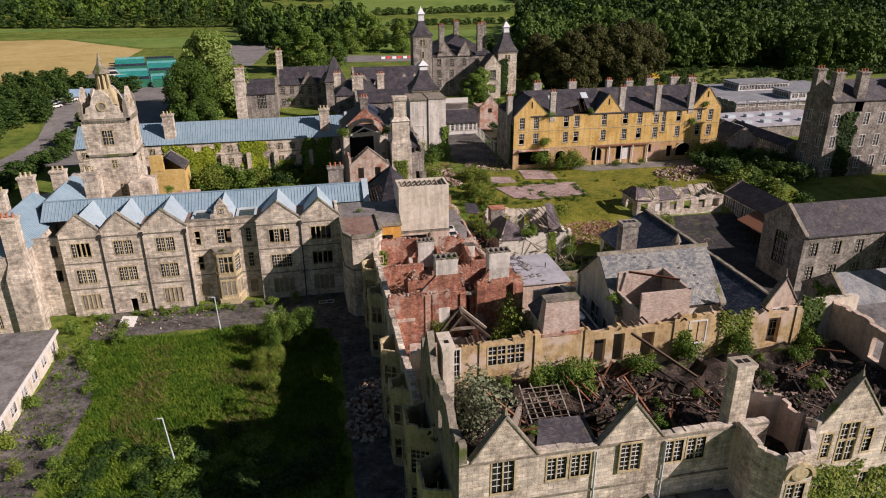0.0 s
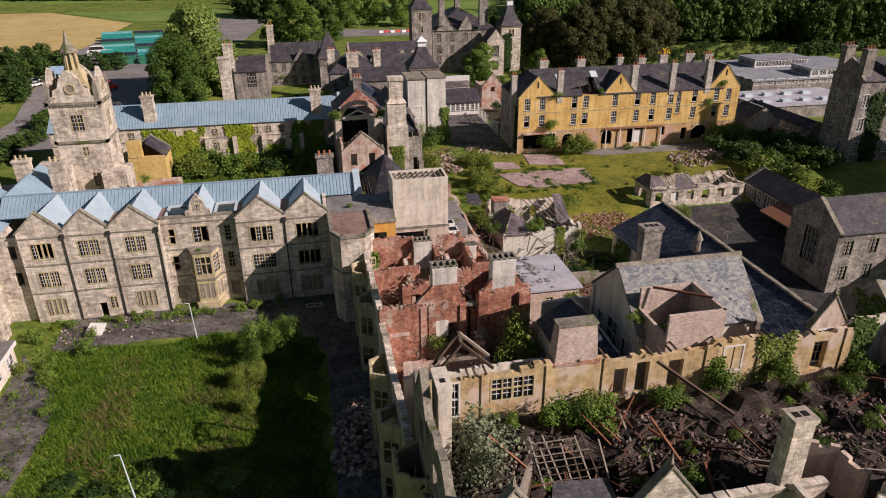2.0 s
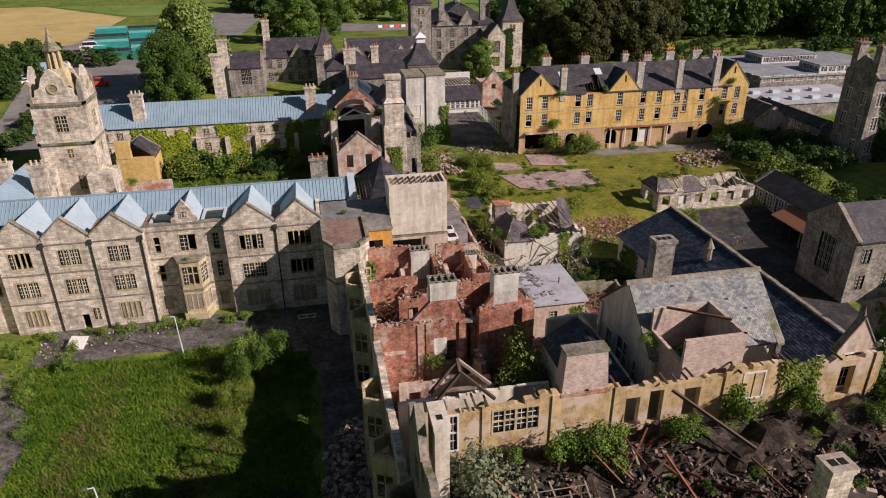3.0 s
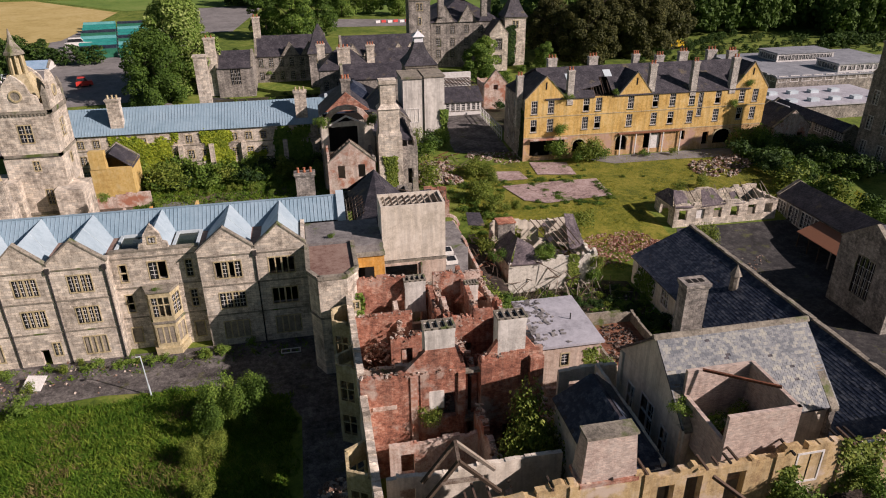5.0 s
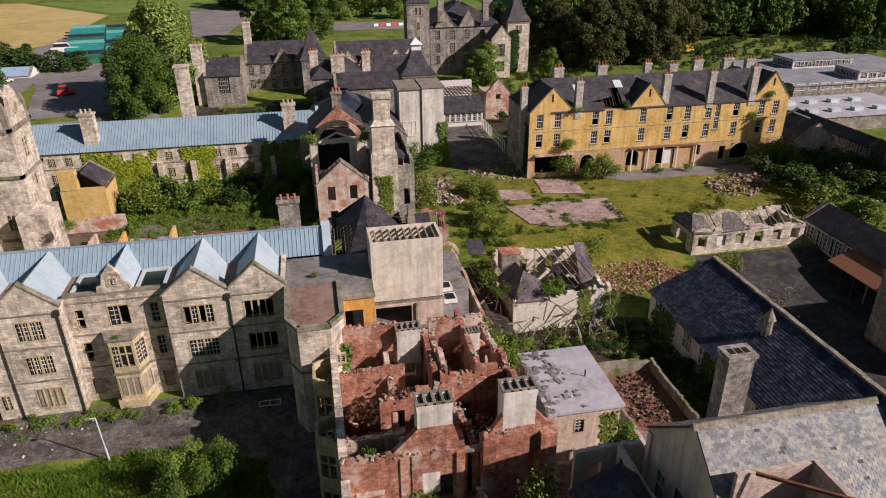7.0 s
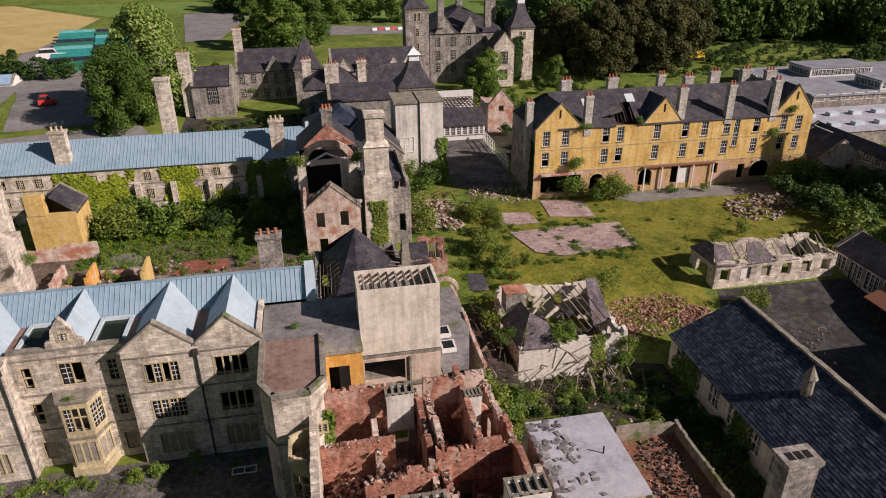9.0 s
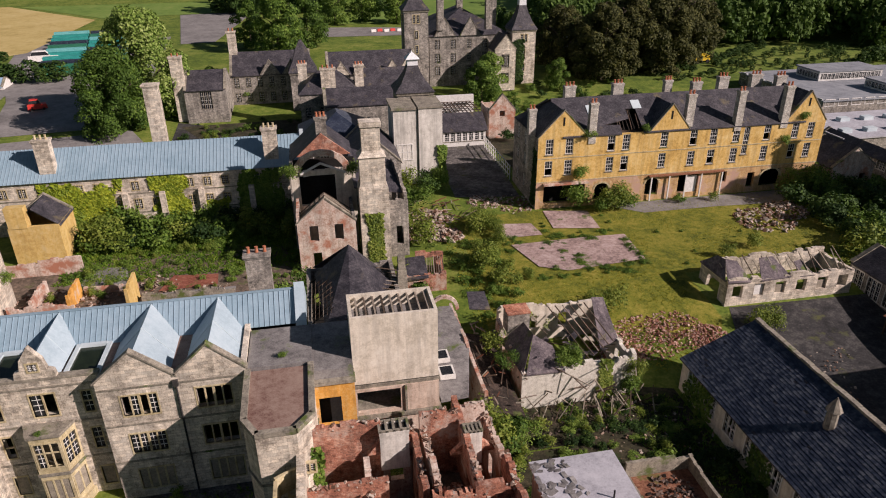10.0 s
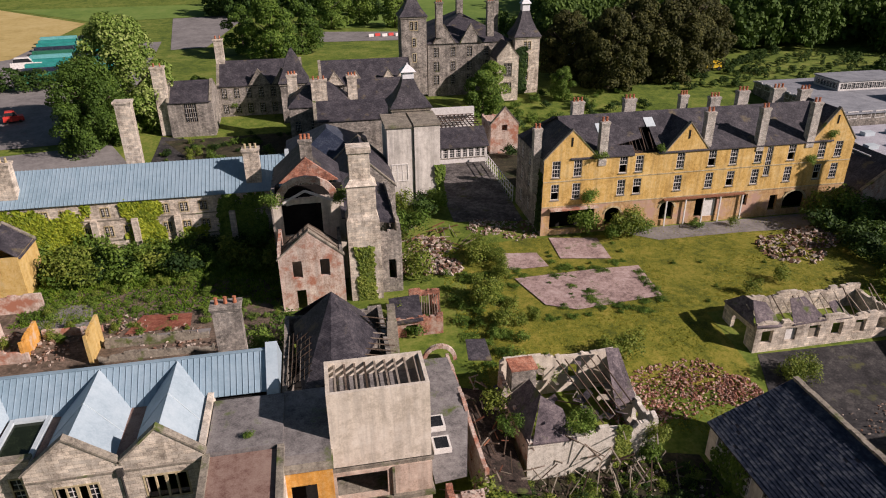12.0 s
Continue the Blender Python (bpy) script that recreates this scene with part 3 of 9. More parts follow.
patch("concrete_slab", [(39, 147.5), (45.5, 146.5), (46, 142), (39.5, 142)], SLABPINK, "old concrete floor slab in the grass", "floor slab", 0.14)
patch("concrete_slab", [(49, 151), (56.5, 149.5), (56, 142.5), (48.5, 144)], SLABPINK, "old concrete floor slab in the grass", "floor slab", 0.14)
patch("concrete_slab", [(40, 139.4), (52, 139.8), (58.9, 139.6), (58.2, 130.8), (52, 130.2), (45.8, 129.6), (42, 131.6)], SLABPINK, "pinkish tiled floor slab of a vanished building", "floor slab", 0.16)
patch("pavement", [(60, 151.5), (100, 151.5), (96, 146), (80, 147), (66, 147)], ROADMAT, "broken concrete apron before the yellow building", "apron")
patch("pavement", [(36, 188), (48, 188), (47, 158), (35.5, 160)], DRIVE, "shaded asphalt yard between buildings", "yard")
patch("road", [(-82, 262), (-70, 262), (-66, 210), (-70, 178), (-80, 120), (-86, 120), (-78, 178), (-74, 205)], ROADMAT, "pale lane beside hedges", "road", 0.06)
patch("pavement", [(-92, 332), (-40, 336), (-34, 260), (-30, 215), (-60, 212), (-66, 240), (-82, 285)], ROADMAT, "tarmac storage yard with containers", "yard", 0.07)
patch("pavement", [(-20, 215), (-20, 190), (25, 188), (25, 200), (0, 206)], ASPHALT, "mossy tarmac between the wings", "yard", 0.05)
patch("pavement", [(-74, 206), (-30, 212), (-20, 192), (-20, 176), (-64, 176)], ROADMAT, "worn tarmac behind the rear wing", "yard", 0.06)
patch("soil", [(-19, 212), (40, 214), (58, 190), (50, 166), (49, 190), (28, 200), (24, 190), (-8, 194)], DARKSOIL, "dark weedy ground among the north ranges", "soil", 0.09)
patch("road", [(-45, 395), (-12, 400), (-22, 320), (-34, 318)], ROADMAT, "pale tarmac car park", "car park", 0.08)
patch("road", [(18, 345), (66, 335), (62, 318), (18, 322)], ROADMAT, "pale gravel compound", "compound", 0.08)
patch("field", [(-330, 335), (-111, 283), (-84, 312), (-80, 388), (-134, 442), (-330, 436)], WHEAT, "ripe golden cereal field with wheel tracks", "field", 0.12)
patch("field", [(-330, 440), (-134, 446), (-78, 392), (-30, 398), (-28, 470), (-330, 520)], PASTURE, "mown green pasture", "field", 0.1)
patch("meadow", [(31, 118), (43, 117), (60, 112.5), (62, 116), (62, 126), (84, 126.5), (92, 131), (94, 147), (46, 151.5), (34, 151)], MEADOW, "short sunlit grass round the old floor slabs", "grass", 0.03)
patch("field", [(26, 352), (106, 352), (190, 620), (30, 620)], PASTURE, "sunlit green pasture on the hill", "field", 0.12)


patch("pavement", [(-36, 114), (8, 114), (8, 146), (0, 148), (-20, 148), (-26, 147), (-36, 142)], SOIL, "bare rubble-strewn floor of the inner court", "courtyard", 0.06)


patch("soil", [(25, 88), (36, 88), (36, 98.4), (25, 98.4)], DARKSOIL, "dark weedy soil behind the silver-roofed block", "soil", 0.07)
patch("soil", [(35, 72), (49.5, 72), (49.5, 105), (46, 106), (43, 103), (35, 100)], DARKSOIL, "dark weedy soil in shade beside the workshop", "soil", 0.05)


# ---- main wing with blue metal roof ----
def string_course(bm, u0, u1, z, h=0.16, out=0.09):
    box(bm, u0, -out, z, u1, 0.02, z + h)


def main_wing():
    T = thing("main_wing", "long three-storey limestone hospital wing, gabled bays and blue metal roof", "building")
    for x0, y, L, gabs, bays in ((-36.5, 100, 17.6, ((0, 5.6), (5.6, 11.2), (11.2, 17.6)), (2.7, 8.5, 14.4)),
                                 (-18.9, 101.6, 10.1, (), ()), (-8.8, 100, 12.6, ((0, 6.6), (6.6, 12.6)), (3.3, 9.6))):
        M = facing(x0, y, "front")
        holes, wins = [], []
        for bi, c in enumerate(bays):
            for fl, (lo, hi, st) in enumerate(((1.1, 3.4, "board"), (5.4, 7.5, "mullion"), (9.6, 11.7, "mullion"))):
                w = 2.5 if x0 < -20 else 3.0
                if x0 < -20 and bi == 1 and fl == 0:
                    holes.append((8.0, 9.0, -0.1, 2.2))
                    holes.append((9.6, 10.4, 1.3, 3.0))
                    wins.append((9.6, 10.4, 1.3, 3.0, 2, 0.0, "mullion", ()))
                    continue
                op = ()
                if x0 < -20 and bi == 0 and fl == 2:
                    op = (1, 2, 3)
                if x0 > -20:
                    op = {(0, 2): (0, 2), (1, 2): (0, 1, 2, 3), (1, 1): (0, 1, 2, 3), (0, 1): ()}.get((bi, fl), ())
                holes.append((c - w / 2, c + w / 2, lo, hi))
                wins.append((c - w / 2, c + w / 2, lo, hi, 4, 0.0, st, op))
        if not gabs:
            for c, w in ((1.2, 0.75), (8.7, 0.75)):
                for lo, hi in ((5.3, 7.6), (9.5, 11.7)):
                    holes.append((c - w / 2, c + w / 2, lo, hi))
                    wins.append((c - w / 2, c + w / 2, lo, hi, 1, 0.5, "mullion", (0,) if c < 2 else ()))
            holes.append((4.1, 6.1, 9.5, 11.8))
            wins.append((4.1, 6.1, 9.5, 11.8, 2, 0.0, "mullion", (1,)))
            for c in (1.2, 8.7):
                holes.append((c - 0.55, c + 0.55, 0.9, 3.0))
                wins.append((c - 0.55, c + 0.55, 0.9, 3.0, 1, 0.0, "board", ()))
        part("wall", wall_mesh(L, -0.5, 13.3, 0.6, holes), ASHLAR, T, m=M)
        for a in wins:
            window(T, M, *a[:4], lights=a[4], transom=a[5], style=a[6], open_lights=a[7])
        bm = bmesh.new()
        for z in (4.4, 8.55, 12.5):
            string_course(bm, 0, L, z)
        if not gabs:
            box(bm, 0, -0.06, 13.3, L, 0.6, 13.55)
        part("string_course", bm, COPING, T, m=M)
        for u0, u1 in gabs:
            gable(T, M, u0, u1, 13.3, 16.05, 0.5, ASHLAR, finial=False)
    # returns of the projecting bays
    for x, side, yy in ((-18.9, "right", 100.0), (-8.8, "left", 101.6), (-36.5, "left", 113.0), (3.8, "right", 100.0)):
        L = 1.6 if x in (-18.9, -8.8) else 13.0
        part("wall", wall_mesh(L, -0.5, 13.3, 0.5), ASHLAR, T, m=facing(x, yy, side))
    part("wall", wall_mesh(45, -0.5, 13.0, 0.5, [(u, u + 1.2, z, z + 2) for u in range(2, 44, 4) for z in (5.4, 9.6)]), GREYSTONE, T, m=facing(8.3, 113, "back"))
    # ornamental gablet over the middle
    M = facing(-18.9, 101.6, "front")
    bm = bmesh.new()
    prof = [(3.4, 13.5), (3.5, 14.2), (4.0, 14.4), (4.2, 15.4), (5.1, 16.7), (6.0, 15.4), (6.2, 14.4), (6.7, 14.2), (6.8, 13.5)]
    loft(bm, [(u, 0, z) for u, z in prof], [(u, 0.5, z) for u, z in prof])
    bmesh.ops.recalc_face_normals(bm, faces=bm.faces)
    g = part("gable", bm, ASHLAR, T, m=M)
    window(T, M, 4.7, 5.5, 14.3, 15.0, lights=2, depth=0.02)
    # rainwater pipes
    for x, y in ((-30.9, 99.85), (-25.2, 99.85), (-19.1, 99.85), (-2.2, 99.85)):
        bm = bmesh.new()
        bar(bm, (x, y, 0), (x, y, 12.6), 0.09, 6)
        box(bm, x - 0.22, y - 0.15, 12.3, x + 0.22, y + 0.15, 12.9)
        part("drainpipe", bm, PIPE, T)
    # two-storey bay window
    c, y = -13.85, 101.6
    plan = [(c - 2.0, y), (c - 1.25, y - 1.9), (c + 1.25, y - 1.9), (c + 2.0, y)]
    base = [(c - 2.25, y), (c - 1.5, y - 2.3), (c + 1.5, y - 2.3), (c + 2.25, y)]
    bm = bmesh.new()
    prism(bm, base, -0.5, 0.9)
    part("plinth", bm, DRESSED, T)
    for (xa, ya), (xb, yb) in zip(plan, plan[1:]):
        L = math.hypot(xb - xa, yb - ya)
        M = pose(xa, ya, 0, 0, 0, math.degrees(math.atan2(yb - ya, xb - xa)))
        wd = L - 0.5
        hs = [(0.25, L - 0.25, 1.5, 3.8), (0.25, L - 0.25, 5.3, 7.9)]
        part("bay_wall", wall_mesh(L, 0.9, 8.6, 0.3, hs), DRESSED, T, m=M)
        n = 3 if L > 2.2 else 2
        window(T, M, *hs[0], lights=n, style="board", depth=0.12)
        window(T, M, *hs[1], lights=n, transom=0.6, style="mullion", depth=0.12, open_lights=(1, 2) if n == 3 else (), rows=4)
    bm = bmesh.new()
    prism(bm, [(p[0] + (0.15 if p[0] > c else -0.15), p[1] - 0.15) for p in plan], 8.6, 8.9)
    band = bmesh.new()
    prism(band, [(p[0] + (0.1 if p[0] > c else -0.1), p[1] - 0.1) for p in plan], 4.3, 4.6)
    part("bay_band", band, COPING, T)
    part("bay_roof", bm, COPING, T, "mossy flat lead top")
    # blue metal roofs
    bm = bmesh.new()
    seam_roof(bm, (-41, 107.0, 13.0), (8.2, 107.0, 13.0), (8.2, 110, 15.3), (-41, 110, 15.3))
    part("ridge_roof", bm, METAL, T)
    bm = bmesh.new()
    seam_roof(bm, (8.2, 113.2, 12.9), (-41, 113.2, 12.9), (-41, 110, 15.3), (8.2, 110, 15.3))
    box(bm, -41, 109.85, 15.28, 8.2, 110.15, 15.4)
    part("ridge_roof", bm, METAL, T, "pale blue standing-seam metal ridge roof")
    bm = bmesh.new()
    loft(bm, [(8.2, 106.4, 12.4), (9.2, 106.4, 12.4), (9.2, 113.4, 12.4), (8.2, 113.4, 12.4)], [(8.2, 106.6, 13.4), (9.2, 106.6, 13.4), (9.2, 110.2, 15.9), (8.2, 110.2, 15.9)])
    part("end_flashing", bm, METALPALE, T)
    for xa, xb in ((-36.5, -30.9), (-30.9, -25.3), (-25.3, -18.9), (-8.8, -2.2), (-2.2, 3.8)):
        xm = (xa + xb) / 2
        bm = bmesh.new()
        for xs in (xa + 0.6, xb - 0.6):
            seam_roof(bm, (xs, 100.5, 12.95), (xs, 107.6, 12.95), (xm, 109.8, 15.25), (xm, 100.5, 15.5), 2.6, 0.03)
        part("cross_roof", bm, METALPALE, T)
    bm = bmesh.new()
    for s, xc in ((-1, -13.85),):
        for sg in (-1, 1):
            seam_roof(bm, (xc + sg * 1.7, 102, 13.2), (xc + sg * 1.7, 108.2, 13.2), (xc, 109.8, 15.3), (xc, 102, 15.2), 2.6, 0.03)
    part("cross_roof", bm, METALPALE, T)
    bm = bmesh.new()
    box(bm, -36.2, 100.5, 12.5, -19.2, 107.2, 12.95)
    box(bm, -19.2, 102.1, 12.5, -8.5, 107.2, 12.95)
    box(bm, -8.5, 100.5, 12.5, 3.6, 107.2, 12.95)
    part("flat_roof", bm, FELTRED, T, "reddish felt gutters between the roofs")
    for xa, xb, mat, nm in ((-18.2, -15.9, WATERMAT, "standing rainwater"), (-11.6, -9.2, WATERMAT, "standing rainwater")):
        bm = bmesh.new()
        for e in (0, 1):
            box(bm, (xa - 0.35, xb)[e], 102.3, 12.9, (xa, xb + 0.35)[e], 107.0, 13.25)
        box(bm, xa, 106.6, 12.9, xb, 107.0, 13.3)
        part("gutter_kerb", bm, METALWHITE, T)
        bm = bmesh.new()
        box(bm, xa, 102.3, 12.7, xb, 106.6, 13.02)
        part("roof_well", bm, mat, T, nm)
    # black sheet under the roofs, painted as the loft's shade
    bm = bmesh.new()
    box(bm, -36, 102.2, 11.6, 8.0, 112.6, 12.4)
    part("loft_floor", bm, VOID, T)
    chimney(T, 4.3, 117, 3, 16.4, 2.6, 1.4, 3, GREYSTONE)
    # flat-roofed stair block and lead flats
    plan = [(3.8, 100.1), (3.9, 93.2), (5.0, 91.2), (8.2, 91.2), (9.6, 93.0), (9.6, 100.1)]
    bm = bmesh.new()
    prism(bm, plan, -0.5, 12.6)
    st = part("stair_block", bm, ASHLAR, T, "smooth grey polygonal stair block")
    bm = bmesh.new()
    for (xa, ya), (xb, yb) in zip(plan[:-1], plan[1:]):
        d = Vector((xb - xa, yb - ya, 0)).normalized()
        nn = Vector((d.y, -d.x, 0))
        a, b = Vector((xa, ya, 0)), Vector((xb, yb, 0))
        lo = [a + nn * 0.12, b + nn * 0.12, b - nn * 0.4, a - nn * 0.4]
        loft(bm, [(p.x, p.y, 12.6) for p in lo], [(p.x, p.y, 13.05) for p in lo])
        loft(bm, [(p.x, p.y, 7.6) for p in lo], [(p.x, p.y, 7.8) for p in lo])
    bmesh.ops.recalc_face_normals(bm, faces=bm.faces)
    part("parapet", bm, COPING, st)
    bm = bmesh.new()
    prism(bm, [(4.2, 100.0), (4.25, 93.3), (5.15, 91.6), (8.0, 91.6), (9.2, 93.1), (9.2, 100.0)], 12.6, 12.75)
    part("flat_roof", bm, FELTRED, st)
    window(T, facing(8.35, 91.0, "front"), 0.1, 1.0, 8.6, 9.5, lights=2, depth=0.2)
    bm = bmesh.new()
    box(bm, 3.9, 100.2, 11.8, 9.6, 106.5, 13.0)
    part("flat_roof", bm, FELT, T, "stained grey felt flat roof")
    bm = bmesh.new()
    box(bm, 9.6, 99.0, 11.6, 13.2, 107, 12.7)
    part("flat_roof", bm, FELT, T)
    return T


main_wing()


def side_block():
    """The end of the wing with its big stack, seen at the edge of the view."""
    T = thing("end_pavilion", "stone end pavilion with stepped buttresses and tall chimney", "building")
    holes = [(1.0, 3.2, z, z + 2.0) for z in (1.2, 5.4, 9.3)]
    M = facing(-48, 96, "front")
    part("wall", wall_mesh(7.5, -0.5, 12.0, 0.6, holes), ASHLAR, T, m=M)
    for h in holes:
        window(T, M, *h, lights=4)
    hs = [(1.2, 1.9, z, z + 2.0) for z in (5.4, 9.3)]
    part("wall", wall_mesh(17, -0.5, 12.0, 0.6, hs), ASHLAR, T, m=facing(-40.5, 96, "right"))
    for h in hs:
        window(T, facing(-40.5, 96, "right"), *h, lights=1)
    part("wall", wall_mesh(4.0, -0.5, 12.5, 0.6, [(2.2, 3.1, z, z + 2.0) for z in (5.4, 9.3)]), ASHLAR, T, m=facing(-40.5, 101, "front"))
    bm = bmesh.new()
    box(bm, -42.5, 95.2, -0.5, -39.3, 97.6, 9.0)
    loft(bm, [(-42.5, 95.2, 9), (-39.3, 95.2, 9), (-39.3, 97.6, 9), (-42.5, 97.6, 9)], [(-42, 95.8, 11), (-39.8, 95.8, 11), (-39.8, 97.6, 11), (-42, 97.6, 11)])
    part("buttress", bm, ASHLAR, T)
    chimney(T, -40.9, 96.7, 11, 17.5, 2.1, 1.8, 3, ASHLAR)
    bm = bmesh.new()
    for sg in (-1, 1):
        seam_roof(bm, (-44.3 + sg * 4.2, 96.3, 12.0), (-44.3 + sg * 4.2, 116, 12.0), (-44.3, 116, 15.4), (-44.3, 99, 15.4))
    seam_roof(bm, (-48.5, 96.3, 12), (-40.1, 96.3, 12), (-44.3, 99, 15.4), (-44.3, 99, 15.4))
    for sg in (-1, 1):
        seam_roof(bm, (-41 + sg * 3.5, 112, 12.6), (-41 + sg * 3.5, 126, 12.6), (-41, 126, 15.2), (-41, 110, 15.2))
    part("roof", bm, METAL, T, "pale blue metal hipped roof")
    for x, y in ((-46, 119), (-42, 122), (-36.5, 120), (-47.5, 111)):
        chimney(T, x, y, 8, 17.2, 2.2, 1.6, 3, ASHLAR, DRESSED)
    bm = bmesh.new()
    box(bm, -48, 112, -0.5, -37, 126, 12)
    part("rear_block", bm, ASHLAR, T)
    return T


side_block()


# ---- water tank tower ----
def tank_tower():
    T = thing("tank_tower", "cream rendered roof-top water tank house with open joists", "building")
    x0, x1, y0, y1 = 13.2, 21.2, 100.2, 104.6
    for M, L in ((facing(x0, y0, "front"), x1 - x0), (facing(x1, y0, "right"), y1 - y0), (facing(x0, y1, "left"), y1 - y0), (facing(x1, y1, "back"), x1 - x0)):
        part("wall", wall_mesh(L, 9.6, 17.0, 0.3), CREAM, T, m=M)
    bm = bmesh.new()
    box(bm, x0, y0, 9.3, x1, y1, 9.7)
    part("floor_band", bm, COPING, T)
    bm = bmesh.new()
    box(bm, x0 - 0.15, y0 - 0.15, 9.28, x1 + 0.15, y0 - 0.003, 9.62)
    part("ledge", bm, COPING, T)
    bm = bmesh.new()
    box(bm, x0 + 0.3, y0 + 0.3, 15.4, x1 - 0.3, y1 - 0.3, 15.5)
    part("tank_floor", bm, FELT, T)
    for i in range(9):
        bm = bmesh.new()
        x = x0 + 0.7 + i * 0.82
        box(bm, x, y0 + 0.2, 16.5, x + 0.16, y1 - 0.2, 16.75)
        part("joist", bm, TIMBER, T)
    # storeys below
    holes = [(0.3, 4.4, 6.6, 9.0), (0.3, 4.4, 2.6, 5.6)]
    part("wall", wall_mesh(8.1, -0.5, 9.3, 0.4, holes), PINK, T, m=facing(13.1, 99.9, "front"))
    part("wall", wall_mesh(7, -0.5, 9.4, 0.4), CREAM, T, m=facing(21.2, 100.3, "right"))
    bm = bmesh.new()
    box(bm, 13.0, 99.6, 5.9, 21.4, 107, 6.3)
    box(bm, 17.9, 99.7, 6.3, 18.1, 99.9, 9.3)
    part("floor_slab", bm, COPING, T)
    bm = bmesh.new()
    box(bm, 13.1, 106.8, -0.5, 21.2, 107.1, 9.4)
    part("back_wall", bm, BURNT, T)
    # orange room beside it
    part("wall", wall_mesh(4.3, 4.8, 11.4, 0.4, [(1.0, 3.0, 6.8, 9.9)]), ORANGE, T, "orange painted inner wall with a doorway", m=facing(8.9, 98.6, "front"))
    bm = bmesh.new()
    box(bm, 8.6, 98.4, 11.4, 13.3, 101, 11.75)
    part("lintel", bm, COPING, T)
    # black sheet painted as the dark behind the doorway
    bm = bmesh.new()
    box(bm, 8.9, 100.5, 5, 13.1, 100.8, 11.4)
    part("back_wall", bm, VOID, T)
    return T


tank_tower()


# ---- gutted red-brick wing ----
def red_ruin():
    T = thing("brick_ruin", "roofless gutted wing of bare red-brick cross walls and stacks", "ruined building")
    spec = [  # x, y, side, length, base, top, ragged, openings, material
        (8.6, 92.6, "front", 6.3, 0, 11.0, 0.6, (), BRICK),
        (14.9, 92.8, "front", 3.0, 0, 9.2, 1.4, ((0.6, 1.8, 4.6, 7.0),), BURNT),
        (18.3, 93.6, "front", 3.4, 0, 10.2, 0.8, (), BRICK),
        (21.6, 95.5, "front", 3.0, 0, 9.0, 0.6, (), BURNT),
        (8.5, 88.5, "front", 6.5, 0, 8.6, 0.5, (), BRICK),
        (12.0, 84.0, "front", 6.0, 0, 8.0, 1.6, ((1.0, 2.3, 4.9, 7.3), (3.4, 4.8, 4.5, 7.2)), BRICK),
        (18.0, 85.5, "front", 6.6, 0, 8.2, 1.8, ((2.0, 3.2, 3.0, 6.0),), BRICK),
        (8.3, 80.5, "front", 5.6, 0, 7.0, 0.8, ((1.5, 3.5, 2.6, 5.6),), PINK),
        (8.0, 73.3, "front", 9.6, 0, 11.6, 0.35, ((6.9, 8.8, 6.4, 9.2), (7.2, 8.6, 1.2, 4.6)), BRICK),
        (17.6, 73.6, "front", 1.4, 0, 3.0, 0.0, (), PINK),
        (19.1, 73.3, "front", 5.8, 0, 12.2, 0.8, ((2.2, 3.2, 2.0, 4.6),), BRICK),
        (18.9, 74.0, "right", 6.0, 0, 9.6, 1.6, ((2.0, 3.2, 5.5, 8.0),), BRICK),
        (18.9, 80.0, "right", 5.6, 0, 7.6, 1.8, ((2.0, 3.2, 3.5, 6.0),), BRICK),
        (18.9, 85.8, "right", 7.6, 0, 8.8, 1.4, ((3.0, 4.4, 4.5, 7.2),), BURNT),
        (17.4, 92.5, "left", 6.0, 0, 8.4, 1.6, ((2.0, 3.2, 4.4, 7.0),), BRICK),
        (17.4, 86.4, "left", 6.4, 0, 7.0, 1.8, ((2.0, 3.2, 3.0, 5.6),), BURNT),
        (17.4, 80.0, "left", 6.2, 0, 9.6, 1.6, ((2.5, 3.7, 5.4, 8.0),), BRICK),
        (18.9, 62.0, "right", 11.0, 0, 7.0, 2.0, ((3.0, 4.3, 2.0, 4.6),), BURNT),
        (13.2, 92.4, "left", 8.0, 0, 6.8, 2.0, ((3, 4.4, 2, 5),), BURNT),
        (13.2, 80.4, "left", 6.6, 0, 6.8, 1.6, ((2.6, 4.2, 2.4, 5),), BURNT),
        (25.0, 60.0, "right", 13.0, 0, 7.4, 1.8, tuple((u, u + 1.2, z, z + 2.2) for u in (4, 9) for z in (1.2, 4.6)), BURNT),
        (25.0, 73.2, "right", 7.0, 0, 10.6, 1.6, ((2.5, 3.7, 6.2, 8.6),), BURNT),
        (25.0, 80.4, "right", 9.0, 0, 8.2, 1.8, ((3.5, 4.7, 4.4, 6.8),), BRICK),
        (25.0, 89.6, "right", 6.6, 0, 7.4, 1.4, ((2.5, 3.7, 3.6, 6.0),), BURNT),
        (22.0, 97.0, "right", 0.6, 0, 6.0, 0.8, (), BURNT),
        (22.2, 85.6, "right", 11.0, 0, 8.8, 1.2, ((3, 4.4, 4, 7),), BRICK),
    ]
    heads = bmesh.new()
    hr = random.Random(12)
    for i, (x, y, side, L, a, b, rag, hs, mt) in enumerate(spec):
        Mw = facing(x, y, side)
        for _ in range(int(L * 9)):
            p = Mw @ Vector((hr.uniform(0.1, L - 0.1), hr.uniform(0.05, 0.5), b + hr.uniform(-0.02, rag * 0.75)))
            q = Euler((hr.uniform(-0.4, 0.4), hr.uniform(-0.4, 0.4), hr.uniform(0, 6.28))).to_matrix()
            sz = hr.uniform(0.09, 0.22)
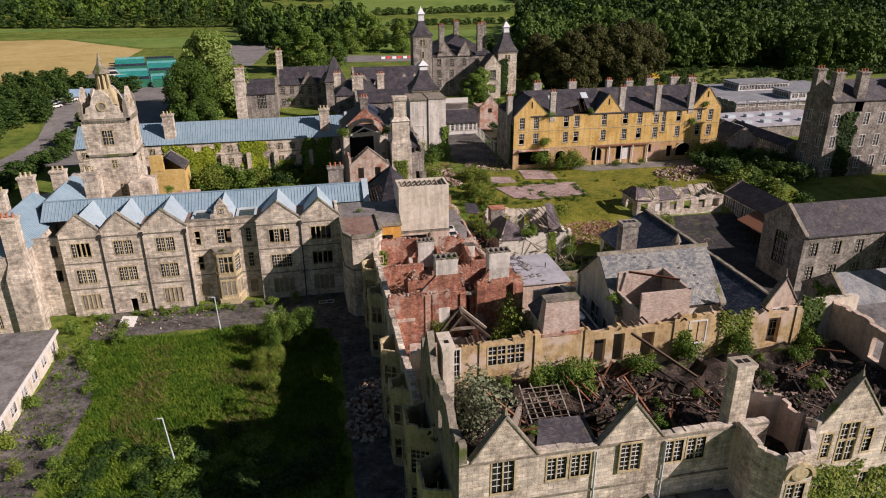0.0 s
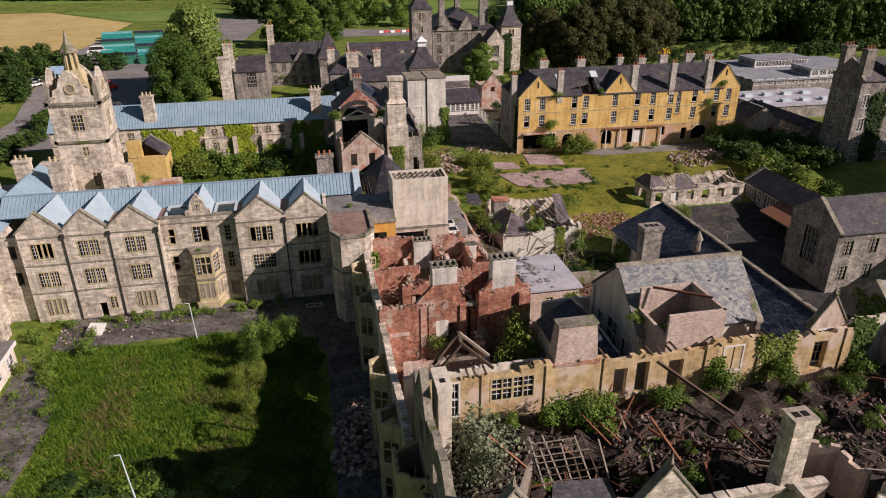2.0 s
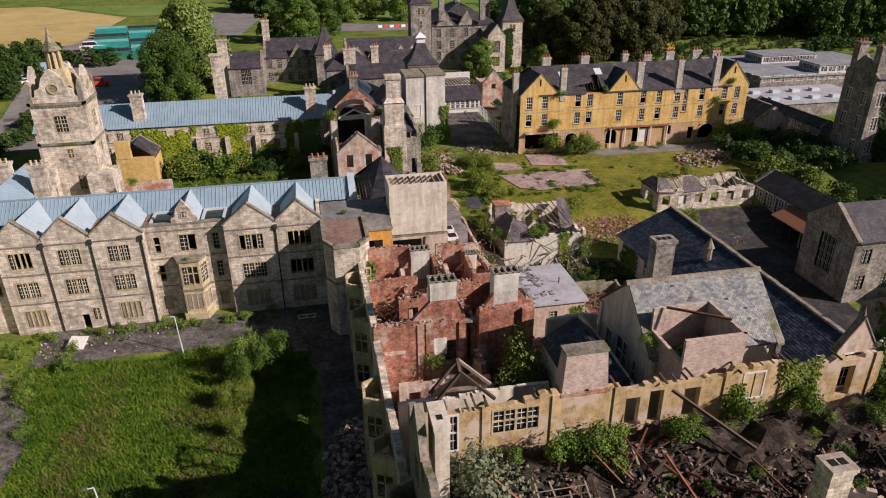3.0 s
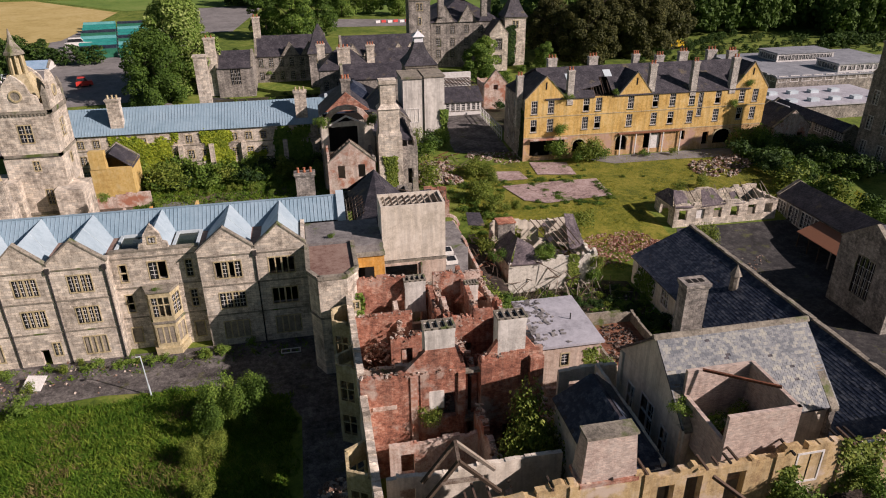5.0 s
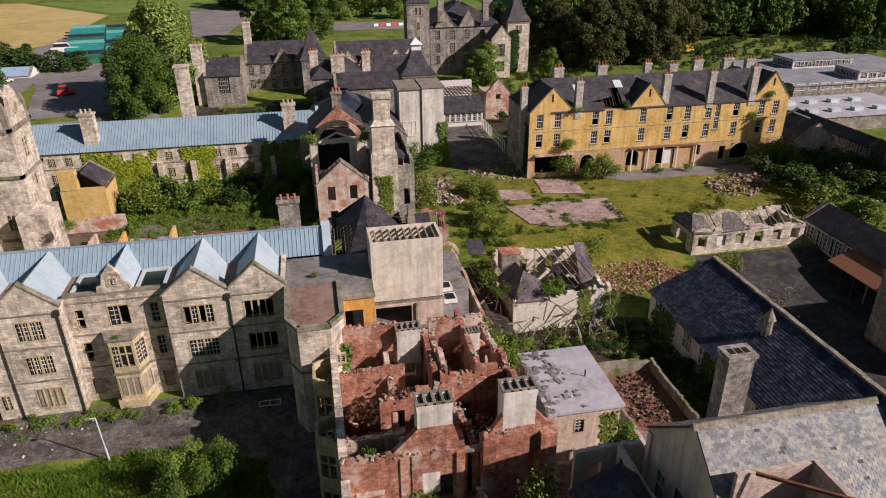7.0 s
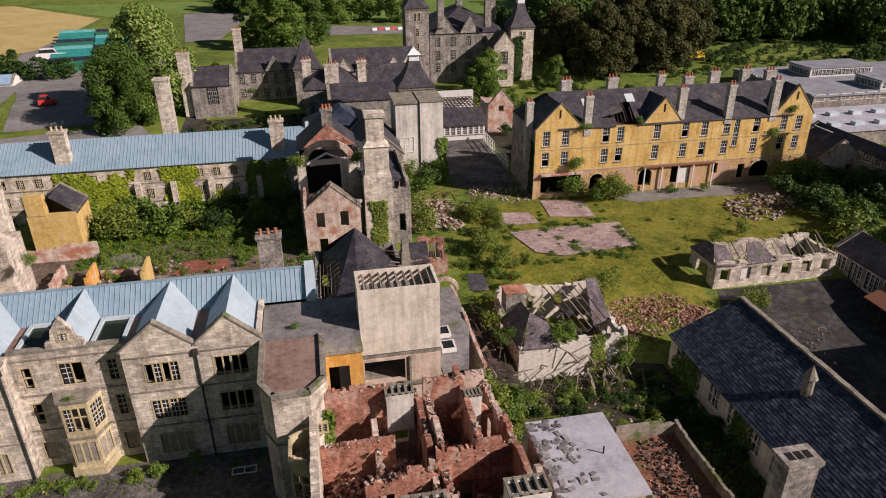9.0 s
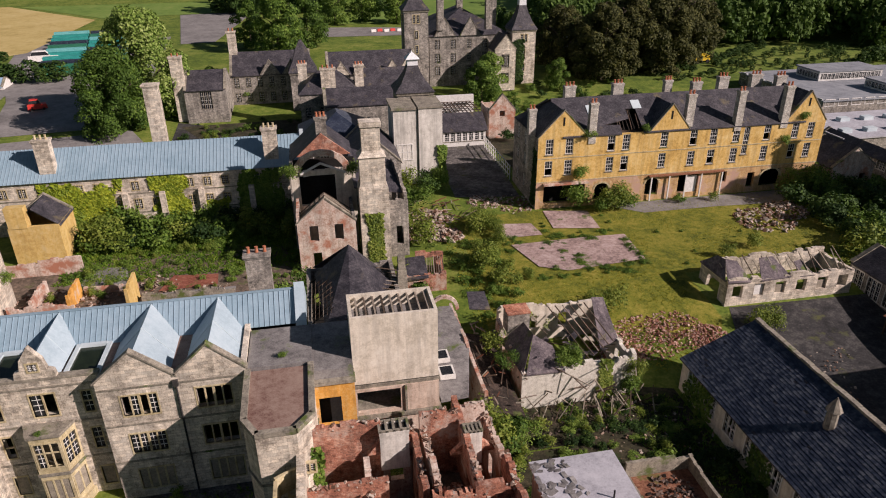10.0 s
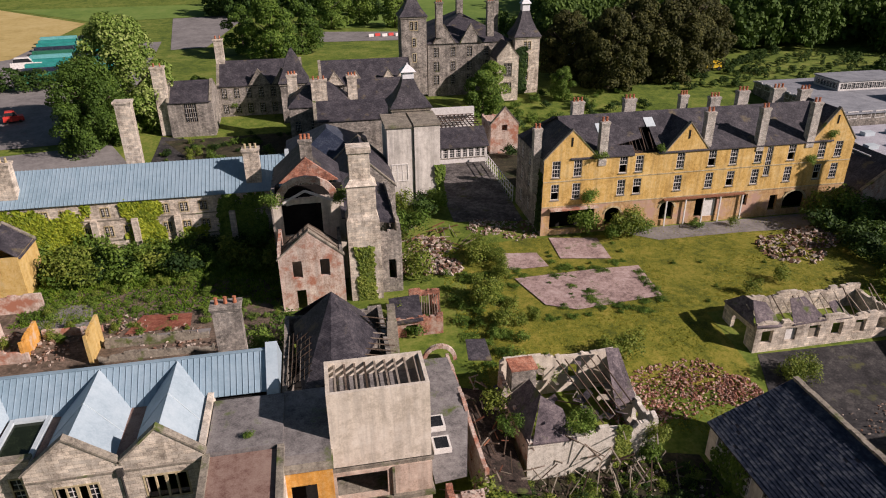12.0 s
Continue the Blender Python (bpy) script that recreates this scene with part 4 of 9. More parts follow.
            lo = [p + q @ Vector(c) for c in ((-sz, -sz * 0.5, 0), (sz, -sz * 0.5, 0), (sz, sz * 0.5, 0), (-sz, sz * 0.5, 0))]
            loft(heads, lo, [c + q @ Vector((0, 0, sz * 0.7)) for c in lo])
        part("wall", wall_mesh(L, a - 0.3, b, 0.55, list(hs), rag, 40 + i), mt, T, m=facing(x, y, side))
    tagged(part("loose_brick", heads, RUBBLE, T, "loose bricks on the broken wall heads"), kind="stuff")
    # outer west front with broken bays
    M = facing(7.9, 92, "left")
    hs = [(u, u + 1.6, z, z + 2.3) for u in (2.0, 8.5, 15.0, 21.5, 28.0, 33.0) for z in (1.2, 5.3)]
    part("outer_wall", wall_mesh(38, -0.3, 10.0, 0.7, hs, 1.0, 3), ASHLAR, T, m=M)
    for h in hs:
        window(T, M, *h, lights=2, transom=0.6, open_lights=(0, 1), depth=0.2)
    for yb in (88.6, 80.5, 66.0, 58.5):
        pl = [(7.9, yb + 2.2), (6.1, yb + 1.2), (6.1, yb - 1.2), (7.9, yb - 2.2)]
        for (xa, ya), (xb, yb2) in zip(pl, pl[1:]):
            L = math.hypot(xb - xa, yb2 - ya)
            Mb = pose(xa, ya, 0, 0, 0, math.degrees(math.atan2(yb2 - ya, xb - xa)))
            h2 = [(0.3, L - 0.3, z, z + 2.4) for z in (1.2, 5.4)]
            part("bay_wall", wall_mesh(L, -0.3, 9.0, 0.3, h2, 0.7, int(yb * 10 + ya)), DRESSED, T, m=Mb)
            for h in h2:
                window(T, Mb, *h, lights=2, transom=0.6, open_lights=(0, 1), depth=0.15)
    # stacks
    for x, y, z0, z1, w, d in ((15.3, 74.3, 11.0, 16.0, 2.7, 1.6), (21.9, 74.2, 11.6, 16.3, 2.6, 1.6), (15.9, 92.4, 7.0, 11.0, 2.4, 1.5), (22.6, 92.0, 6.5, 9.9, 1.4, 1.2)):
        st = chimney(T, x, y, z0, z1, w, d, 0, CONCRETE, cap=0.05)
        # flue mouths are patches painted black for their depth
        for i in range(4):
            bm = bmesh.new()
            u = (i + 0.5) / 4 - 0.5
            box(bm, u * w - 0.15, -d / 2 + 0.4, z1 - z0, u * w + 0.15, d / 2 - 0.4, z1 - z0 + 0.02)
            part("flue", bm, VOID, st)
        bm = bmesh.new()
        for i in range(5):
            u = i / 4 - 0.5
            box(bm, u * w - 0.1, -d / 2, z1 - z0, u * w + 0.1, d / 2, z1 - z0 + 0.18)
        box(bm, -w / 2, -d / 2, z1 - z0, w / 2, -d / 2 + 0.2, z1 - z0 + 0.16)
        box(bm, -w / 2, d / 2 - 0.2, z1 - z0, w / 2, d / 2, z1 - z0 + 0.16)
        part("cap_ribs", bm, COPING, st, "green mossy chimney cap")
    bm = bmesh.new()
    box(bm, 13.4, 73.2, -0.3, 14.2, 74.8, 11.6)
    box(bm, 16.9, 73.1, -0.3, 17.5, 74.6, 11.4)
    box(bm, 19.0, 73.0, -0.3, 20.0, 74.4, 12.0)
    box(bm, 23.6, 72.8, -0.3, 24.9, 74.2, 12.3)
    part("pier", bm, BRICK, T)
    # raked brick shoulders at the feet of the stacks
    for xa, xb, ta, tb, y, zb, zt in ((11.6, 17.4, 14.0, 16.7, 73.45, 11.5, 14.0), (19.2, 24.9, 20.7, 23.2, 73.4, 12.1, 14.3), (13.6, 18.0, 14.9, 16.9, 91.9, 8.6, 10.2), (20.6, 24.6, 22.0, 23.2, 91.6, 7.6, 9.0)):
        bm = bmesh.new()
        loft(bm, [(xa, y, zb), (xb, y, zb), (tb, y, zt), (ta, y, zt)], [(xa, y + 0.5, zb), (xb, y + 0.5, zb), (tb, y + 0.5, zt), (ta, y + 0.5, zt)])
        bmesh.ops.recalc_face_normals(bm, faces=bm.faces)
        part("brick_shoulder", bm, BRICK, T)
    # blocked window and plastered strips on the street face
    bm = bmesh.new()
    box(bm, 13.9, 73.22, 7.6, 15.6, 73.34, 9.6)
    part("blocked_window", bm, CONCRETE, T, "window blocked with pale boards")
    for xa, xb, za, zb in ((12.5, 13.1, 0.4, 11.5), (17.0, 17.5, 2.0, 11.2), (19.2, 19.7, 1.0, 11.8), (9.0, 11.2, 8.2, 8.6)):
        bm = bmesh.new()
        box(bm, xa, 73.18, za, xb, 73.34, zb)
        part("plaster_strip", bm, BURNT, T, "peeling pale plaster strip")
    bm = bmesh.new()
    box(bm, 17.4, 73.4, 11.0, 19.2, 73.9, 11.3)
    box(bm, 17.4, 73.2, 5.6, 19.2, 74.4, 6.0)
    part("landing", bm, COPING, T)
    bm = bmesh.new()
    box(bm, 8.4, 73.9, -0.4, 25.0, 97, 0.35)
    part("floor", bm, SOIL, T)
    for xa, ya, xb, yb, zf in ((8.6, 74, 13.2, 80.4, 4.4), (13.3, 74, 17.3, 80, 5.4), (8.6, 89, 13.2, 92.5, 5.0), (19.2, 74, 24.8, 80, 5.0), (19.2, 86, 22.0, 93, 4.2), (8.6, 81, 12, 84, 3.4), (19.2, 80, 24.8, 85, 3.0)):
        bm = bmesh.new()
        box(bm, xa, ya, zf - 0.3, xb, yb, zf)
        part("upper_floor", bm, SOIL, T)
    return T


red_ruin()


# ---- wing with silver flat roof ----
def silver_block():
    T = thing("flat_roofed_block", "small rendered block with peeling silver felt flat roof", "building")
    for M, L in ((facing(26.6, 78.6, "front"), 6.6), (facing(33.2, 78.6, "right"), 9.0), (facing(26.6, 87.6, "left"), 9.0), (facing(33.2, 87.6, "back"), 6.6)):
        hs = [(2.4, 3.2, 6.6, 8.0)]
        part("wall", wall_mesh(L, -0.3, 9.0, 0.35, hs), PINK, T, m=M)
        window(T, M, *hs[0], lights=1)
    bm = bmesh.new()
    box(bm, 26.3, 78.3, 9.0, 33.5, 87.9, 9.25)
    part("roof", bm, FELTPALE, T)
    rng = random.Random(8)
    bm = bmesh.new()
    for _ in range(90):
        u = rng.random() ** 2.2
        x, y = 26.4 + u * 3.4, rng.uniform(78.5, 87.6)
        s = rng.uniform(0.15, 0.45)
        q = Euler((rng.uniform(-0.2, 0.2), rng.uniform(-0.2, 0.2), rng.uniform(0, 6))).to_matrix()
        pts = [Vector((x, y, 9.3)) + q @ Vector(p) for p in ((-s, -s * 0.6, 0), (s, -s * 0.5, 0), (s * 0.8, s * 0.6, 0.03), (-s * 0.7, s * 0.5, 0.02))]
        slab(bm, [tuple(p) for p in pts], 0.02)
    part("curled_felt", bm, FELT, T, "curled torn felt scraps")
    bm = bmesh.new()
    bar(bm, (31.5, 83.0, 9.25), (31.5, 83.0, 10.0), 0.07, 6)
    part("vent_pipe", bm, PIPE, T)
    return T


silver_block()


# ---- hall with pale slate roof ----
SLATEPIECE = material("pale_lichened_slate_piece", ((0.12, 0.135, 0.15), (0.22, 0.235, 0.245), (0.34, 0.34, 0.29)), 0.8, 0.6, 0.3, None, rnd=0.16)

def hall():
    T = thing("hall", "hall with lichened pale slate roof and roofless annexe", "building")
    x0, x1, yr, zr = 30.4, 43.4, 64.0, 19.4
    rng = random.Random(3)
    bm = bmesh.new()
    rz = lambda y: 14.75 + (y - 58.6) * (zr - 14.75) / (yr - 58.6)
    slab(bm, [(x0, 58.6, 14.75), (31.2, 58.6, 14.75), (31.2, 60.4, rz(60.4)), (x0, 60.4, rz(60.4))], 0.15)
    slab(bm, [(36.6, 58.6, 14.75), (x1, 58.6, 14.75), (x1, 60.4, rz(60.4)), (36.6, 60.4, rz(60.4))], 0.15)
    slab(bm, [(x0, 60.4, rz(60.4)), (x1, 60.4, rz(60.4)), (x1, yr, zr), (x0, yr, zr)], 0.15)
    slab(bm, [(x1, 69.4, 14.75), (x0, 69.4, 14.75), (x0, yr, zr), (x1, yr, zr)], 0.15)
    part("roof_deck", bm, SLATE, T)
    bm = bmesh.new()
    slate_courses(bm, (x0, 58.6, 14.75), (x1, 58.6, 14.75), (x1, yr, zr), (x0, yr, zr), 0.38, 0.25, rng, 0.012, lambda u, f: 31.1 < x0 + u * (x1 - x0) < 36.7 and f < 0.32, 15)
    tagged(part("slating", bm, SLATEPALE, T, "lichened pale grey slates in courses"), kind="stuff")
    one = bmesh.new()
    loft(one, [(-0.185, -0.004, 0.0), (0.185, -0.004, 0.0), (0.185, 0.3, -0.012), (-0.185, 0.3, -0.012)], [(-0.185, 0.0, 0.025), (0.185, 0.0, 0.025), (0.185, 0.3, 0.004), (-0.185, 0.3, 0.004)])
    slate = mesh_of("slate", one, SLATEPIECE)
    gap = lambda u, f: 31.1 < x0 + u * (x1 - x0) < 36.7 and f < 0.32
    slate_courses(None, (x0, 58.6, 14.75), (x1, 58.6, 14.75), (x1, yr, zr), (x0, yr, zr), 0.38, 0.25, rng, 0.012, gap, 15, lambda m: part("slate", slate, None, T, m=m))
    bm = bmesh.new()
    slate_courses(bm, (x1, 69.4, 14.75), (x0, 69.4, 14.75), (x0, yr, zr), (x1, yr, zr), 0.5, 0.4, rng, 0.01)
    tagged(part("slating", bm, SLATEPALE, T), kind="stuff")
    bm = bmesh.new()
    loft(bm, [(x0 - 0.2, yr - 0.3, zr - 0.2), (x1 + 0.2, yr - 0.3, zr - 0.2), (x1 + 0.2, yr + 0.3, zr - 0.2), (x0 - 0.2, yr + 0.3, zr - 0.2)],
         [(x0 - 0.2, yr - 0.06, zr + 0.14), (x1 + 0.2, yr - 0.06, zr + 0.14), (x1 + 0.2, yr + 0.06, zr + 0.14), (x0 - 0.2, yr + 0.06, zr + 0.14)])
    part("ridge", bm, COPING, T)
    M = facing(x0 + 0.2, 69.4, "left")
    hs = [(2.0, 3.0, 9.5, 12.6), (4.4, 6.4, 9.5, 13.2), (7.8, 8.8, 9.5, 12.6)]
    part("wall", wall_mesh(10.8, 0, 14.6, 0.5, hs), CREAM, T, m=M)
    for h in hs:
        window(T, M, *h, lights=2, style="mullion", transom=0.6, open_lights=(0,), mat=WHITE)
    gable(T, M, 0, 10.8, 14.6, 19.15, 0.5, CREAM, COPING, False)
    gable(T, facing(x1 - 0.2, 58.6, "right"), 0, 10.8, 14.6, 19.15, 0.5, CREAM, COPING, False)
    part("wall", wall_mesh(10.8, 0, 14.6, 0.5), GREYSTONE, T, m=facing(x1 - 0.2, 58.6, "right"))
    part("wall", wall_mesh(13, 0, 14.6, 0.5), CREAM, T, m=facing(x0, 58.9, "front"))
    part("wall", wall_mesh(13, 0, 14.6, 0.5), CREAM, T, m=facing(x1, 69.2, "back"))
    # roofless annexe
    for M, L, z0, z1 in ((facing(31.2, 55.0, "front"), 5.4, 13.0, 18.7), (facing(36.6, 55.0, "right"), 5.4, 13.0, 18.7), (facing(31.2, 60.4, "left"), 5.4, 13.0, 16.5), (facing(31.2, 60.3, "front"), 5.4, 13.0, 18.6)):
        part("annexe_wall", wall_mesh(L, z0, z1, 0.3, ()), PALEBRICK, T, "pinkish pale brick", m=M)
    bm = bmesh.new()
    box(bm, 31.4, 55.2, 13.6, 36.4, 60.3, 14.0)
    part("annexe_floor", bm, DEBRIS, T)
    for a, b in (((32.2, 60.1, 18.75), (36.4, 57.0, 18.85)), ((33.0, 55.5, 14.3), (36.0, 59.5, 15.2)), ((32.0, 59.8, 14.2), (35.5, 56.0, 14.9)), ((31.8, 57.0, 14.2), (34.5, 58.5, 15.6))):
        bm = bmesh.new()
        bar(bm, a, b, 0.13)
        part("fallen_beam", bm, RUST, T)
    st = chimney(T, 36.3, 69.0, 8, 20.9, 2.0, 1.3, 0, GREYSTONE, cap=0.15, taper=0.35)
    for i in range(3):
        bm = bmesh.new()
        box(bm, -0.75 + i * 0.56, -0.3, 12.9, -0.35 + i * 0.56, 0.3, 12.93)
        part("flue", bm, VOID, st)
    # lean-to on the west with white window front
    M = facing(28.6, 70, "left")
    hs = [(0.6 + i * 1.9, 2.1 + i * 1.9, 9.4, 12.2) for i in range(6)]
    part("lean_to_wall", wall_mesh(12.4, 0, 12.8, 0.3, hs, 0.3, 8), CREAM, T, m=M)
    for h in hs:
        window(T, M, *h, lights=2, transom=0.5, mat=WHITE, open_lights=(1,))
    return T


hall()


# ---- long dark slate roof ----
def long_shed():
    T = thing("long_workshop", "long single-storey workshop under dark blue slates", "building")
    rng = random.Random(4)
    x0, x1, y0, y1 = 49.6, 58.3, 58.0, 105.0
    bm = bmesh.new()
    slab(bm, [(x0, y0, 4.3), (x1, y0, 8.3), (x1, y1, 8.3), (x0, y1, 4.3)], 0.15)
    part("roof_deck", bm, SLATE, T)
    bm = bmesh.new()
    slate_courses(bm, (x0, y1, 4.3), (x0, y0, 4.3), (x1, y0, 8.3), (x1, y1, 8.3), 0.5, 0.36, rng, 0.012)
    tagged(part("slating", bm, SLATEBLUE, T, "dark blue-grey slates in courses"), kind="stuff")
    y = y0
    while y < y1:
        l = rng.uniform(1.0, 1.6)
        bm = bmesh.new()
        box(bm, x1 - 0.25, y + 0.02, 8.1 + rng.uniform(0, 0.05), x1 + 0.3, min(y + l, y1) - 0.02, 8.5 + rng.uniform(-0.05, 0.05))
        part("coping_stone", bm, COPING, T)
        y += l
    part("wall", wall_mesh(y1 - y0, -0.5, 8.1, 0.45), GREYSTONE, T, m=facing(x1 + 0.1, y0, "right"))
    hs = [(1.5 + i * 3.6, 3.3 + i * 3.6, 1.4, 3.6) for i in range(12)]
    M = facing(x0 + 0.5, y1, "left")
    part("wall", wall_mesh(y1 - y0, -0.5, 4.3, 0.4, hs), CREAM, T, m=M)
    for h in hs:
        window(T, M, *h, lights=3, transom=0.5, mat=WHITE, open_lights=(1,))
    for M, yy in ((facing(x1 + 0.1, y1, "back"), y1), (facing(x0 + 0.5, y0, "front"), y0)):
        part("wall", wall_mesh(8.3, -0.5, 4.3, 0.4), GREYSTONE, T, m=M)
        bm = bmesh.new()
        a, b = yy - 0.2, yy + 0.2
        loft(bm, [(x0 + 0.5, a, 4.2), (x1 + 0.1, a, 4.2), (x1 + 0.1, a, 8.2)], [(x0 + 0.5, b, 4.2), (x1 + 0.1, b, 4.2), (x1 + 0.1, b, 8.2)])
        bmesh.ops.recalc_face_normals(bm, faces=bm.faces)
        part("gable", bm, BRICK if yy == y1 else GREYSTONE, T)
    # ridge ventilator
    bm = bmesh.new()
    loft(bm, ring(55.35, 89.1, 0.55, 8, 6.6), ring(55.35, 89.1, 0.5, 8, 8.8))
    loft(bm, ring(55.35, 89.1, 0.75, 8, 8.8), ring(55.35, 89.1, 0.05, 8, 10.2))
    part("ventilator", bm, COPING, T, "small green lead ventilator turret")
    return T


long_shed()


# ---- general block for the plainer buildings ----
def block(name, label, x0, y0, x1, y1, z0, z1, mat, roof="flat", zr=0.0, roofmat=None, sides=None, ragged=0.0, category="building", over=0.3, thick=0.5, winmat=None, seed=1):
    """Four walls with windows, and a roof. sides: {side: (count, rows of (low, high), width, style, lights)}."""
    T = thing(name, label, category)
    roofmat = roofmat or SLATE
    for side, x, y, L in (("front", x0, y0, x1 - x0), ("right", x1, y0, y1 - y0), ("back", x1, y1, x1 - x0), ("left", x0, y1, y1 - y0)):
        M = facing(x, y, side)
        holes = []
        spec = (sides or {}).get(side)
        if spec:
            n, rows, w, style, lights = spec
            for i in range(n):
                c = L * (i + 0.5) / n
                for lo, hi in rows:
                    holes.append((c - w / 2, c + w / 2, lo, hi))
        part("wall", wall_mesh(L, z0, z1, thick, holes, ragged, seed + int(L)), mat, T, m=M)
        for h in holes:
            if style != "hole":
                window(T, M, *h, lights=lights, style=style, mat=winmat or (None if style == "sash" else COPING))
        if roof == "gable_x" and side in ("left", "right") or roof == "gable_y" and side in ("front", "back"):
            gable(T, M, 0, L, z1, zr - 0.05, thick, mat, finial=False)
    o = over
    xm, ym = (x0 + x1) / 2, (y0 + y1) / 2
    bm = bmesh.new()
    if roof == "gable_x":
        s = (zr - z1) / (ym - y0) * o
        slab(bm, [(x0 + 0.3, y0 - o, z1 - s), (x1 - 0.3, y0 - o, z1 - s), (x1 - 0.3, ym, zr), (x0 + 0.3, ym, zr)], 0.18)
        slab(bm, [(x1 - 0.3, y1 + o, z1 - s), (x0 + 0.3, y1 + o, z1 - s), (x0 + 0.3, ym, zr), (x1 - 0.3, ym, zr)], 0.18)
    elif roof == "gable_y":
        s = (zr - z1) / (xm - x0) * o
        slab(bm, [(x0 - o, y1 - 0.3, z1 - s), (x0 - o, y0 + 0.3, z1 - s), (xm, y0 + 0.3, zr), (xm, y1 - 0.3, zr)], 0.18)
        slab(bm, [(x1 + o, y0 + 0.3, z1 - s), (x1 + o, y1 - 0.3, z1 - s), (xm, y1 - 0.3, zr), (xm, y0 + 0.3, zr)], 0.18)
    elif roof == "hip":
        if x1 - x0 >= y1 - y0:
            i = (y1 - y0) / 2
            a, b = (x0 + i, ym, zr), (x1 - i, ym, zr)
            a = (min(a[0], xm - 0.05), ym, zr)
            b = (max(b[0], xm + 0.05), ym, zr)
            c = [(x0 - o, y0 - o, z1), (x1 + o, y0 - o, z1), (x1 + o, y1 + o, z1), (x0 - o, y1 + o, z1)]
            slab(bm, [c[0], c[1], b, a], 0.15), slab(bm, [c[2], c[3], a, b], 0.15), slab(bm, [c[1], c[2], b], 0.15), slab(bm, [c[3], c[0], a], 0.15)
        else:
            i = (x1 - x0) / 2
            a, b = (xm, min(y0 + i, ym - 0.05), zr), (xm, max(y1 - i, ym + 0.05), zr)
            c = [(x0 - o, y0 - o, z1), (x1 + o, y0 - o, z1), (x1 + o, y1 + o, z1), (x0 - o, y1 + o, z1)]
            slab(bm, [c[0], c[1], a], 0.15), slab(bm, [c[1], c[2], b, a], 0.15), slab(bm, [c[2], c[3], b], 0.15), slab(bm, [c[3], c[0], a, b], 0.15)
    elif roof == "flat":
        box(bm, x0 - o, y0 - o, z1, x1 + o, y1 + o, z1 + 0.3)
    if len(bm.verts):
        part("roof", bm, roofmat, T)
    else:
        bm.free()
    if roof != "none":
        # black sheet giving the shade inside the walls
        bm = bmesh.new()
        box(bm, x0 + 0.4, y0 + 0.4, z1 - 0.3, x1 - 0.4, y1 - 0.4, z1 - 0.15)
        part("loft_floor", bm, VOID, T)
    return T


